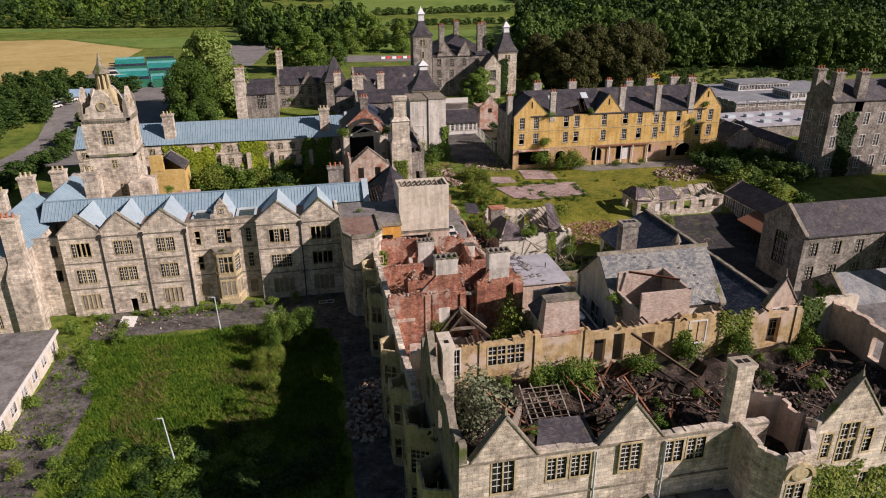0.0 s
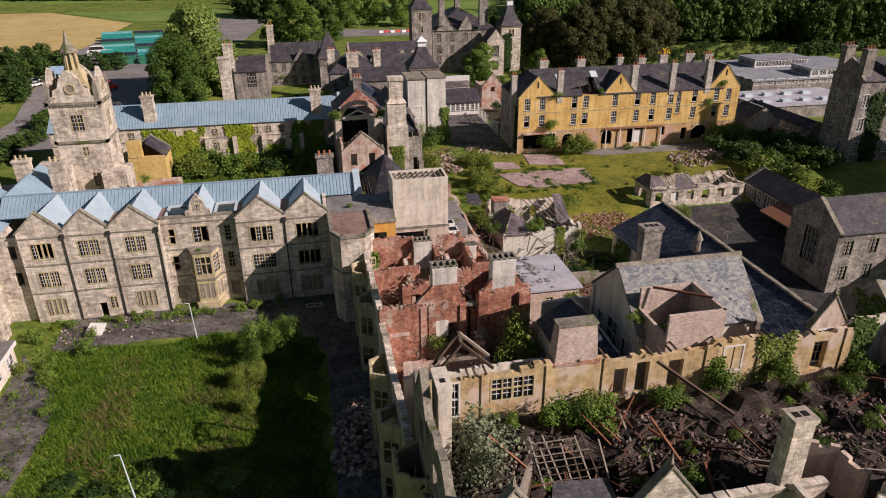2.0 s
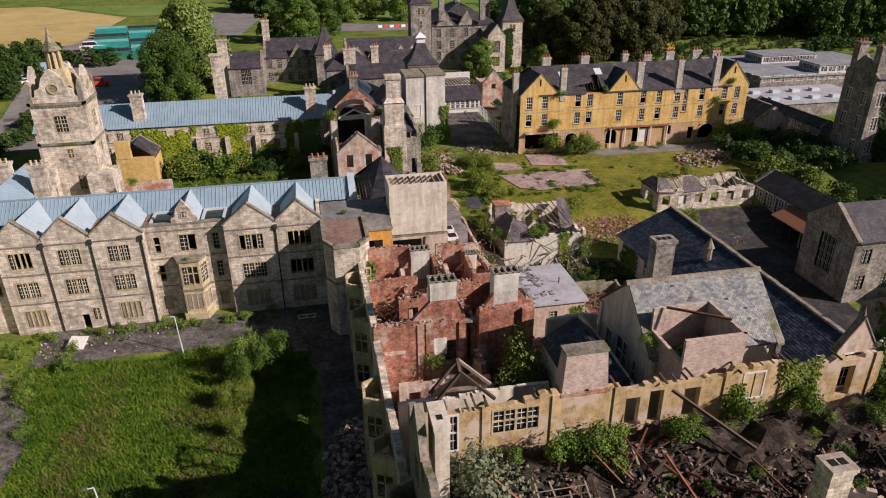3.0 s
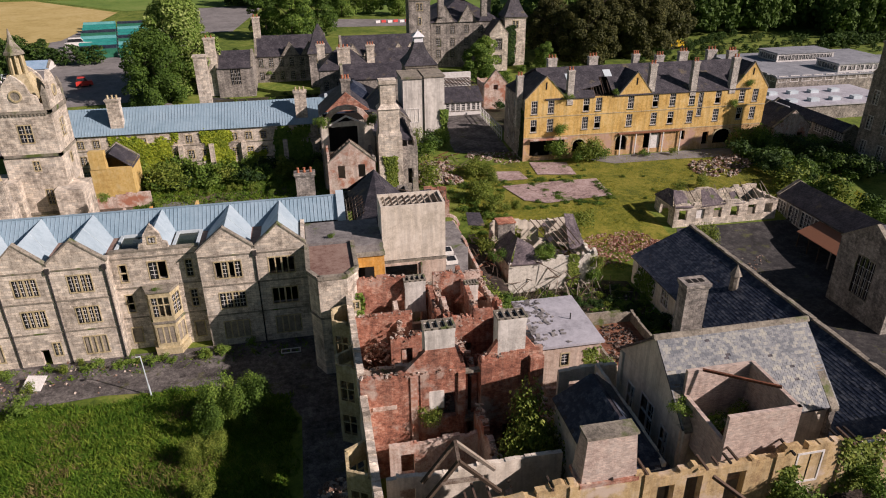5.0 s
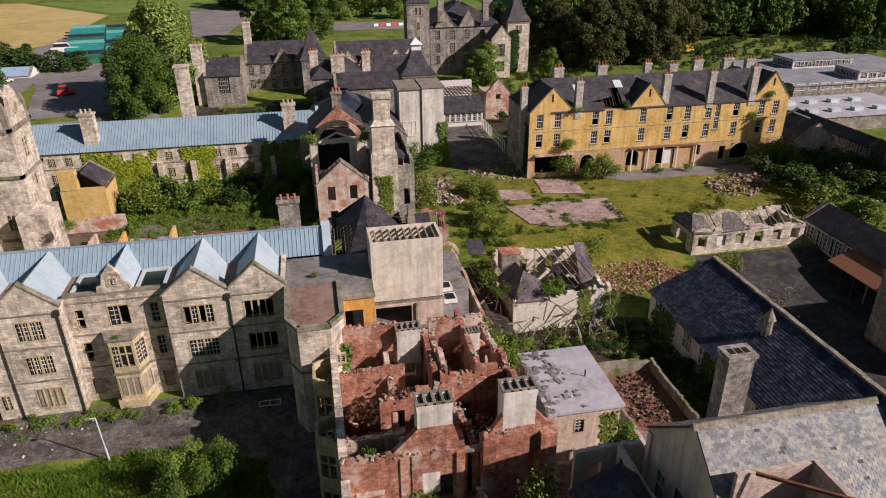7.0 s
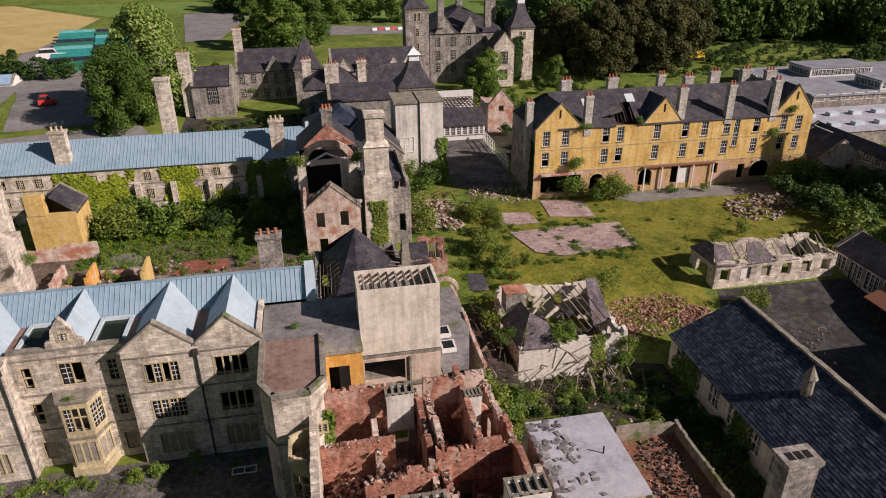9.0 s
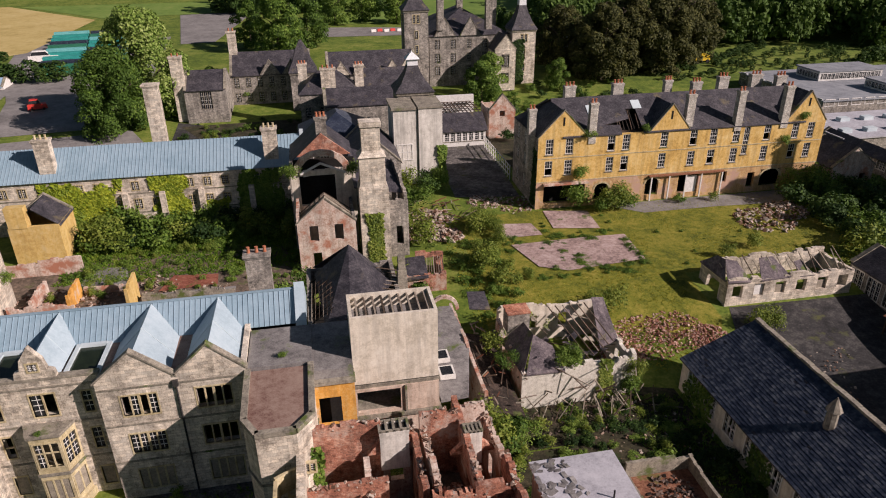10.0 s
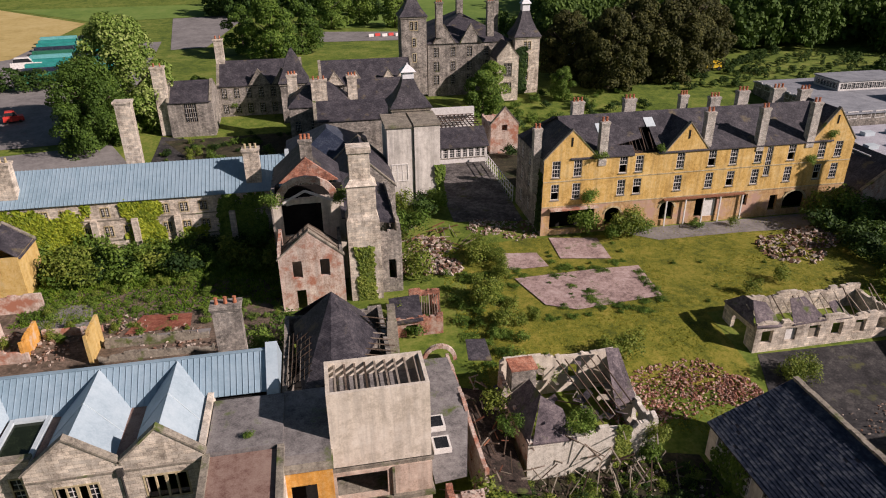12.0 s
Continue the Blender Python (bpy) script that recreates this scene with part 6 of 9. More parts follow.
    part("loft_floor", bm, CHARRED, T)
    for i in range(11):
        bm = bmesh.new()
        bar(bm, (60.4 + i * 0.62, 152.4 + 0.3 * (i % 3), 16.2), (60.7 + i * 0.6 + 0.3 * (i % 2), 155.6 + 0.8 * (i % 3), 18.2 + 0.5 * (i % 3)), 0.07)
        part("rafter", bm, CHARRED, T)
    for x, y in ((57.8, 156.5), (66.2, 157)):
        bm = bmesh.new()
        z = 15.9 + (y - 151.8) * 0.68
        slab(bm, [(x, y - 0.8, z - 0.5 + 0.08), (x + 1.6, y - 0.8, z - 0.5 + 0.08), (x + 1.6, y + 0.8, z + 0.55 + 0.06), (x, y + 0.8, z + 0.55 + 0.06)], 0.08)
        part("skylight", bm, METALWHITE, T)
    for x, y, z0, z1, w in ((47.4, 154.5, 10, 20.4, 1.2), (57.3, 152.4, 14.5, 21.4, 1.3), (75.0, 152.8, 15, 21.8, 1.4), (84.2, 152.4, 15, 22.0, 1.3), (93.2, 152.4, 15, 22.4, 1.4)):
        chimney(T, x, y, z0, z1, w, 1.1, 2, PALESTACK, cap=0.1)
    for x, y, w in ((57.2, 163.5, 2.0), (66.4, 163.5, 2.0), (76.5, 164, 1.4), (80.8, 161.5, 1.8), (88.0, 164.5, 2.0), (95.2, 165, 2.2), (99.0, 163, 2.0)):
        chimney(T, x, y, 16, 21.8, w, 1.1, 3, PALESTACK, cap=0.1)
    return T


ochre_building()


# ---- rear wing with blue roof ----
def rear_wing():
    T = thing("rear_wing", "ivy-grown stone rear wing under pale blue metal roof", "building")
    M = facing(-50, 158.5, "front")
    hs = []
    for i in range(21):
        u = 1.6 + i * 2.8
        for lo, hi in ((3.4, 5.2), (6.6, 8.2), (9.8, 11.2)):
            hs.append((u - 0.55, u + 0.55, lo, hi))
    part("wall", wall_mesh(59, 0.5, 12.3, 0.5, hs), ASHLAR, T, m=M)
    for h in hs:
        window(T, M, *h, lights=2)
    for u in (19.0, 30.2, 35.9, 42, 50.0):
        bm = bmesh.new()
        box(bm, u, -0.7, 0.5, u + 0.9, 0.02, 9.4)
        part("buttress", bm, ASHLAR, T, m=M)
    bm = bmesh.new()
    string_course(bm, 0, 59, 9.2)
    string_course(bm, 0, 59, 5.9)
    part("string_course", bm, COPING, T, m=M)
    part("wall", wall_mesh(11, 0.5, 12.3, 0.5), ASHLAR, T, m=facing(9, 158.5, "right"))
    part("wall", wall_mesh(11, 0.5, 12.3, 0.5), ASHLAR, T, m=facing(-50, 169.5, "left"))
    part("wall", wall_mesh(59, 0.5, 12.3, 0.5), ASHLAR, T, m=facing(9, 169.5, "back"))
    bm = bmesh.new()
    seam_roof(bm, (-50.3, 158.1, 12.2), (9.2, 158.1, 12.2), (9.2, 164, 16.0), (-50.3, 164, 16.0), 0.55, 0.08)
    seam_roof(bm, (9.2, 169.9, 12.2), (-50.3, 169.9, 12.2), (-50.3, 164, 16.0), (9.2, 164, 16.0), 0.55, 0.08)
    part("roof", bm, METAL, T, "pale blue standing-seam metal roof")
    # loft shade put in as a black sheet
    bm = bmesh.new()
    box(bm, -49.5, 159, 11.8, 8.5, 169, 12.0)
    part("loft_floor", bm, VOID, T)
    chimney(T, 4.2, 160.3, 8, 18.4, 2.3, 1.6, 3, ASHLAR, DRESSED)
    chimney(T, -30.3, 160.3, 8, 18.6, 2.3, 1.6, 3, ASHLAR, DRESSED)
    chimney(T, -15.0, 170.6, 6, 24.2, 2.4, 1.7, 0, ASHLAR, cap=0.2, taper=0.9)
    bm = bmesh.new()
    box(bm, 9.0, 163.4, 12, 9.6, 164.6, 16.6)
    part("roof_end", bm, METALWHITE, T)
    return T


rear_wing()


# ---- clock tower ----
def clock_tower():
    T = thing("clock_tower", "square limestone clock tower with shaped gables and open lantern", "tower")
    x0, x1, y0, y1 = -40.2, -32.0, 133, 140.5
    for M, L in ((facing(x0, y0, "front"), x1 - x0), (facing(x1, y0, "right"), y1 - y0), (facing(x1, y1, "back"), x1 - x0), (facing(x0, y1, "left"), y1 - y0)):
        hs = [(L / 2 - 0.9, L / 2 + 0.9, 18.6, 21.2), (L / 2 - 0.1, L / 2 + 0.7, 14.2, 15.6), (L / 2 + 0.6, L / 2 + 1.5, 8.6, 11.0)]
        part("wall", wall_mesh(L, 0, 23.0, 0.6, hs), ASHLAR, T, m=M)
        for h in hs:
            window(T, M, *h, lights=2, transom=0.5)
        bm = bmesh.new()
        for i in range(int(L / 0.5)):
            box(bm, i * 0.5, -0.2, 22.7, i * 0.5 + 0.25, 0.0, 23.0)
        tagged(part("corbel_table", bm, COPING, T, m=M), kind="stuff")
        for z in (23.0, 16.4, 7.0):
            bm = bmesh.new()
            box(bm, -0.25, -0.25, z, L + 0.25, 0.3, z + 0.4)
            part("cornice", bm, COPING, T, m=M)
        c = L / 2
        prof = [(0, 23.4), (0, 24.2), (c - 3.0, 24.4), (c - 2.8, 25.4), (c - 2.0, 25.8), (c - 1.5, 27.2), (c - 0.6, 28.2), (c, 28.6), (c + 0.6, 28.2), (c + 1.5, 27.2), (c + 2.0, 25.8), (c + 2.8, 25.4), (c + 3.0, 24.4), (L, 24.2), (L, 23.4)]
        bm = bmesh.new()
        loft(bm, [(u, 0, z) for u, z in prof], [(u, 0.5, z) for u, z in prof])
        bmesh.ops.recalc_face_normals(bm, faces=bm.faces)
        g = part("shaped_gable", bm, ASHLAR, T, m=M)
        bm = bmesh.new()
        for k in range(16):
            a0, a1 = 2 * math.pi * k / 16, 2 * math.pi * (k + 1) / 16
            p = lambda a, r, yy: (c + r * math.cos(a), yy, 25.6 + r * math.sin(a))
            loft(bm, [p(a0, 0.65, -0.15), p(a1, 0.65, -0.15), p(a1, 0.65, 0), p(a0, 0.65, 0)], [p(a0, 0.9, -0.15), p(a1, 0.9, -0.15), p(a1, 0.9, 0), p(a0, 0.9, 0)])
        bmesh.ops.recalc_face_normals(bm, faces=bm.faces)
        part("clock_ring", bm, DRESSED, g)
        bm = bmesh.new()
        loft(bm, [(c + 0.66 * math.cos(k * 0.3927), 0.0, 25.6 + 0.66 * math.sin(k * 0.3927)) for k in range(16)], [(c + 0.66 * math.cos(k * 0.3927), -0.06, 25.6 + 0.66 * math.sin(k * 0.3927)) for k in range(16)])
        bmesh.ops.recalc_face_normals(bm, faces=bm.faces)
        part("clock_face", bm, COPING, g, "bare stone dial")
    for x, y in ((x0 + 0.3, y0 + 0.3), (x1 - 0.3, y0 + 0.3), (x1 - 0.3, y1 - 0.3), (x0 + 0.3, y1 - 0.3)):
        bm = bmesh.new()
        box(bm, x - 0.35, y - 0.35, 23.4, x + 0.35, y + 0.35, 25.6)
        loft(bm, [(x - 0.4, y - 0.4, 25.6), (x + 0.4, y - 0.4, 25.6), (x + 0.4, y + 0.4, 25.6), (x - 0.4, y + 0.4, 25.6)], [(x - 0.05, y - 0.05, 27), (x + 0.05, y - 0.05, 27), (x + 0.05, y + 0.05, 27), (x - 0.05, y + 0.05, 27)])
        part("pinnacle", bm, COPING, T)
    cx, cy = (x0 + x1) / 2, (y0 + y1) / 2
    bm = bmesh.new()
    sq = lambda r, z: [(cx - r, cy - r, z), (cx + r, cy - r, z), (cx + r, cy + r, z), (cx - r, cy + r, z)]
    box(bm, x0 + 0.4, y0 + 0.4, 23.2, x1 - 0.4, y1 - 0.4, 23.6)
    for (r0, z0), (r1, z1) in zip(((2.6, 23.6), (2.3, 25.6), (1.9, 26.9), (1.45, 27.7)), ((2.3, 25.6), (1.9, 26.9), (1.45, 27.7), (1.3, 28.2))):
        loft(bm, sq(r0, z0), sq(r1, z1))
    part("spire_base", bm, DRESSED, T, "lichened ogee stone spire")
    bm = bmesh.new()
    for k in range(8):
        a = k * math.pi / 4 + math.pi / 8
        bar(bm, (cx + 1.1 * math.cos(a), cy + 1.1 * math.sin(a), 28.2), (cx + 1.0 * math.cos(a), cy + 1.0 * math.sin(a), 31.0), 0.2)
    loft(bm, ring(cx, cy, 0.7, 8, 28.2), ring(cx, cy, 0.65, 8, 31.0))
    part("lantern", bm, DRESSED, T)
    bm = bmesh.new()
    loft(bm, ring(cx, cy, 1.5, 8, 31.0), ring(cx, cy, 1.4, 8, 31.4))
    loft(bm, ring(cx, cy, 1.3, 8, 31.4), ring(cx, cy, 0.5, 8, 32.7))
    loft(bm, ring(cx, cy, 0.5, 8, 32.7), ring(cx, cy, 0.06, 8, 34.6))
    part("lantern_cap", bm, COPING, T)
    bm = bmesh.new()
    box(bm, -44.0, 131, 0, -38.5, 136, 13)
    box(bm, -33.5, 130.5, 0, -29.5, 136, 11.6)
    part("lower_turret", bm, ASHLAR, T)
    return T


clock_tower()


def orange_house():
    T = block("orange_house", "small yellow-washed house with broken slate roof", -33.2, 147.7, -26.3, 154.5, 1.5, 9.2, YELLOWWASH, "none")
    bm = bmesh.new()
    slab(bm, [(-29.6, 148, 11.8), (-26.1, 148, 9.0), (-26.1, 154.6, 9.0), (-29.6, 154.6, 11.8)], 0.15)
    slab(bm, [(-33.4, 154.6, 9.0), (-33.4, 150, 9.0), (-29.6, 150, 11.8), (-29.6, 154.6, 11.8)], 0.15)
    part("roof", bm, SLATE, T)
    bm = bmesh.new()
    box(bm, -33.0, 147.6, 9, -30.4, 149.0, 12.2)
    part("chimney_breast", bm, YELLOWWASH, T)
    gable(T, facing(-33.2, 154.0, "front"), 0, 6.9, 9.2, 11.8, 0.4, CREAM, finial=False)
    part("lower_wall", wall_mesh(12, 1.5, 5.0, 0.4, (), 0.8, 5), BURNT, T, m=facing(-35, 143.5, "front"))
    return T


orange_house()


# ---- gutted gabled houses in the middle ----
def pink_ruin():
    T = thing("gabled_ruin", "fire-gutted gabled house, pink plaster and bare brick, with tall stack", "ruined building")
    M = facing(8.0, 137.0, "front")
    hs = [(1.7, 2.9, 7.8, 10.2), (5.2, 6.4, 7.8, 10.2), (1.9, 3.1, 3.0, 6.0)]
    part("wall", wall_mesh(8.2, 1.0, 10.6, 0.45, hs, 0.2, 2), BURNT, T, m=M)
    gable(T, M, 0.0, 8.2, 10.6, 14.2, 0.45, BURNT, COPING, False)
    part("wall", wall_mesh(18, 1.0, 11.0, 0.45, (), 0.9, 3), BURNT, T, m=facing(8.0, 155.0, "left"))
    part("wall", wall_mesh(18, 1.0, 11.0, 0.45, [(2, 3, 7, 9)], 0.6, 6), GREYSTONE, T, m=facing(16.2, 137.0, "right"))
    for i in range(6):
        bm = bmesh.new()
        bar(bm, (8.4, 137.7 + i * 0.55, 10.8), (12.1, 137.7 + i * 0.55, 14.3 - 0.1 * i), 0.09)
        bar(bm, (16.0, 137.7 + i * 0.55, 10.8), (12.1, 137.7 + i * 0.55, 14.3 - 0.1 * i), 0.09)
        part("rafter", bm, TIMBER, T)
    # higher rear gable with its arched hole
    M = facing(7.6, 144.5, "front")
    part("rear_wall", wall_mesh(9.4, 1.0, 15.6, 0.5, [(1.2, 6.4, 10.4, 15.0)], 0.4, 8), CREAM, T, m=M)
    for k in range(8):
        bm = bmesh.new()
        a0, a1 = math.pi * k / 8, math.pi * (k + 1) / 8
        p = lambda a, r: (4.6 + r * 3.2 * math.cos(a), 15.4 + r * 2.6 * math.sin(a))
        (pa, pb, qa, qb) = (p(a0, 1.0), p(a1, 1.0), p(a0, 1.32), p(a1, 1.32))
        loft(bm, [(pa[0], 0, pa[1]), (pb[0], 0, pb[1]), (pb[0], 0.5, pb[1]), (pa[0], 0.5, pa[1])], [(qa[0], 0, qa[1]), (qb[0], 0, qb[1]), (qb[0], 0.5, qb[1]), (qa[0], 0.5, qa[1])])
        bmesh.ops.recalc_face_normals(bm, faces=bm.faces)
        part("arch_stone", bm, BURNT, T, m=M)
    bm = bmesh.new()
    loft(bm, [(8.6, 147.5, 17.0), (16.6, 147.5, 17.0), (12.4, 147.5, 20.4)], [(8.6, 148.0, 17.0), (16.6, 148.0, 17.0), (12.4, 148.0, 20.4)])
    bmesh.ops.recalc_face_normals(bm, faces=bm.faces)
    part("rear_gable", bm, BRICK, T)
    bm = bmesh.new()
    slab(bm, [(7.6, 148, 16.2), (7.6, 157, 16.2), (12.2, 157, 20.2), (12.2, 148, 20.2)], 0.15)
    slab(bm, [(17, 148, 16.2), (12.2, 148, 20.2), (12.2, 157, 20.2), (17, 157, 16.2)], 0.15)
    part("roof", bm, SLATE, T)
    part("wall", wall_mesh(13, 1, 16.0, 0.5, (), 0.3), GREYSTONE, T, m=facing(7.4, 157.5, "left"))
    # black sheet filling the arch in place of shade
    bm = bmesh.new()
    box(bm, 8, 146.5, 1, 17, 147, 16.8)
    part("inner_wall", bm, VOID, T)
    for a, b in (((9.0, 144.2, 15.4), (12.0, 144.0, 17.0)), ((12.0, 144.0, 17.0), (15.6, 144.2, 15.3)), ((9.4, 144.6, 15.0), (15.0, 145.2, 15.6))):
        bm = bmesh.new()
        bar(bm, a, b, 0.2)
        part("timber_tie", bm, WHITE, T)
    chimney(T, 12.6, 149, 18, 22.6, 1.6, 1.2, 3, GREYSTONE)
    # tall stack with stepped shoulders
    stack = [(2.1, 1.6, 1.0, 2.1, 1.6, 14.6), (2.1, 1.6, 14.6, 1.8, 1.3, 15.4), (1.8, 1.3, 15.4, 1.8, 1.3, 19.2), (2.0, 1.5, 19.2, 1.3, 0.9, 20.0), (1.3, 0.9, 20.0, 1.3, 0.9, 23.4), (1.5, 1.1, 23.4, 1.5, 1.1, 24.1)]
    rect = lambda p, q, z: [(19.1 - p, 139.6 - q, z), (19.1 + p, 139.6 - q, z), (19.1 + p, 139.6 + q, z), (19.1 - p, 139.6 + q, z)]
    for p0, q0, z0, p1, q1, z1 in stack:
        bm = bmesh.new()
        loft(bm, rect(p0, q0, z0), rect(p1, q1, z1))
        part("chimney_stage", bm, ASHLAR, T, "tall weathered stone chimney")
    part("side_wall", wall_mesh(2.8, 1, 12.0, 0.5, [(1, 2, 5, 8)], 0.6), GREYSTONE, T, m=facing(21.3, 139.5, "front"))
    part("side_wall", wall_mesh(16, 1, 13.0, 0.5, [(2, 3, 5, 8), (8, 9, 9, 11)], 1.0), GREYSTONE, T, m=facing(24.0, 139.5, "right"))
    bm = bmesh.new()
    slab(bm, [(16.5, 141, 14.0), (24, 141, 12.6), (24, 156, 12.6), (16.5, 156, 15.5)], 0.15)
    part("lean_roof", bm, SLATE, T)
    return T


pink_ruin()


def tower_block():
    T = thing("lift_tower", "pale rendered concrete lift tower with flat top", "tower")
    bm = bmesh.new()
    box(bm, 25.7, 168, 3, 30.0, 176, 17.9)
    box(bm, 30.3, 167.7, 3, 34.7, 176, 18.1)
    box(bm, 29.9, 168.6, 3, 30.4, 176, 17.6)
    part("shaft", bm, CONCRETE, T)
    bm = bmesh.new()
    box(bm, 25.4, 167.7, 17.9, 29.9, 176.2, 18.3)
    box(bm, 30.2, 167.5, 18.1, 34.9, 176.2, 18.4)
    part("parapet", bm, COPING, T)
    window(T, facing(26.4, 167.95, "front"), 0, 2.6, 8.6, 11.4, lights=3, transom=0.5, mat=WHITE)
    return T


tower_block()


def cupola(name, label, x, y, r, z0, z1, zt, zr, mat=GREYSTONE, lantern=True, sides=4):
    """A square ventilation tower with a concave slate spire and white lantern."""
    T = thing(name, label, "tower")
    hs = [(r - 0.9, r - 0.2, z1 - 3.2, z1 - 1.2), (r + 0.2, r + 0.9, z1 - 3.2, z1 - 1.2), (r - 0.4, r + 0.4, z1 - 7.2, z1 - 5.2), (r - 0.4, r + 0.4, z1 - 11, z1 - 9)]
    hs = [h for h in hs if h[2] > z0 + 1]
    for M in (facing(x - r, y - r, "front"), facing(x + r, y - r, "right"), facing(x + r, y + r, "back"), facing(x - r, y + r, "left")):
        part("wall", wall_mesh(2 * r, z0, z1, 0.4, hs), mat, T, m=M)
        for h in hs:
            window(T, M, *h, lights=1)
    bm = bmesh.new()
    sq = lambda q, z: [(x - q, y - q, z), (x + q, y - q, z), (x + q, y + q, z), (x - q, y + q, z)]
    hgt = zr - z1
    ls = [(r + 0.45, z1), (r * 0.72, z1 + hgt * 0.35), (r * 0.45, z1 + hgt * 0.7), (r * (0.3 if lantern else 0.06), zr)]
    for (a, za), (b, zb) in zip(ls, ls[1:]):
        loft(bm, sq(a, za), sq(b, zb))
    part("spire", bm, SLATE, T)
    bm = bmesh.new()
    box(bm, x - r - 0.2, y - r - 0.2, z1 - 0.5, x + r + 0.2, y + r + 0.2, z1)
    part("cornice", bm, COPING, T)
    if lantern:
        bm = bmesh.new()
        q = r * 0.3
        loft(bm, sq(q, zr), sq(q * 0.95, zr + (zt - zr) * 0.45))
        loft(bm, sq(q * 1.35, zr + (zt - zr) * 0.45), sq(q * 0.3, zr + (zt - zr) * 0.85))
        loft(bm, sq(q * 0.15, zr + (zt - zr) * 0.85), sq(q * 0.05, zt))
        part("lantern", bm, LEADWHITE, T, "white painted louvred lantern")
    return T


cupola("ventilation_tower", "squat stone ventilation tower with concave slate spire", 31.0, 179.0, 3.4, 4, 19.2, 26.4, 23.8)
cupola("ventilation_tower", "tall stone ventilation tower with slate spire and lantern", 40.3, 235.5, 3.2, 8, 27.4, 36.6, 32.0)
cupola("ventilation_tower", "tall ivy-clad stone tower with slate spire and lantern", 70.0, 235.5, 3.3, 7, 21.5, 31.5, 27.6, ASHLAR)
cupola("ventilation_tower", "stone stair tower with steep slate spire", 10.0, 222.0, 3.1, 6, 15.4, 23.6, 22.8, lantern=False)


def stair_ruin():
    """Collapsing hipped slate roof between wing and tank."""
    T = thing("hipped_ruin", "collapsing hipped slate roof with bare battens", "ruined building")
    for M, L in ((facing(9.2, 107.4, "front"), 4), (facing(19.5, 108, "right"), 14), (facing(9.2, 122, "left"), 14.6), (facing(19.5, 122, "back"), 10.3)):
        part("wall", wall_mesh(L, 0, 11.2, 0.5, [(2, 3, 5, 8), (L - 1.6, L - 0.6, 5, 8)], 0.4, int(L)), GREYSTONE, T, m=M)
    bm = bmesh.new()
    ap = (14.3, 119.0, 15.4)
    slab(bm, [(11.0, 108.2, 11.2), (13.6, 108.4, 12.2), ap, (10.2, 119, 12.0)], 0.12)
    slab(bm, [(13.6, 108.4, 12.2), (16.6, 110.5, 12.4), ap], 0.12)
    slab(bm, [(16.6, 110.5, 12.4), (18.8, 116, 11.6), (17.5, 121, 11.4), ap], 0.12)
    slab(bm, [(10.0, 122, 11.4), ap, (17.5, 121, 11.4)], 0.12)
    bmesh.ops.recalc_face_normals(bm, faces=bm.faces)
    part("roof", bm, SLATE, T)
    for i in range(9):
        bm = bmesh.new()
        bar(bm, (9.4, 109 + i * 1.1, 11.3), (12.0, 109.3 + i * 1.1, 13.0), 0.06)
        part("rafter", bm, CHARRED, T)
        bm = bmesh.new()
        bar(bm, (16.9, 110.8 + i * 1.0, 12.3), (20.0, 111 + i * 1.0, 11.4), 0.06)
        part("rafter", bm, TIMBER, T)
    for i in range(6):
        bm = bmesh.new()
        bar(bm, (9.6 + i * 0.42, 108.6, 11.55 + i * 0.25), (9.8 + i * 0.42, 117.5, 11.6 + i * 0.25), 0.04)
        part("batten", bm, TIMBER, T)
    # floor blackened to stand for shade under the broken roof
    bm = bmesh.new()
    box(bm, 9.6, 107.8, 6.0, 19.2, 121.6, 6.3)
    part("floor", bm, VOID, T)
    bm = bmesh.new()
    loft(bm, [(19.3, 115.6, 8), (20.7, 115.6, 8), (20.7, 117, 8), (19.3, 117, 8)], [(19.5, 115.8, 13.0), (20.5, 115.8, 13.0), (20.5, 116.8, 13.0), (19.5, 116.8, 13.0)])
    box(bm, 19.6, 116.0, 13.0, 20.4, 116.7, 14.6)
    part("pier", bm, COPING, T, "thin ochre-stained stone pier")
    return T


stair_ruin()

WHITEWASH = material("whitewashed_rubble", ((0.36, 0.34, 0.28), (0.66, 0.63, 0.55), (0.78, 0.75, 0.68)), 2.2, 0.92, 1.0, None, 0.15)


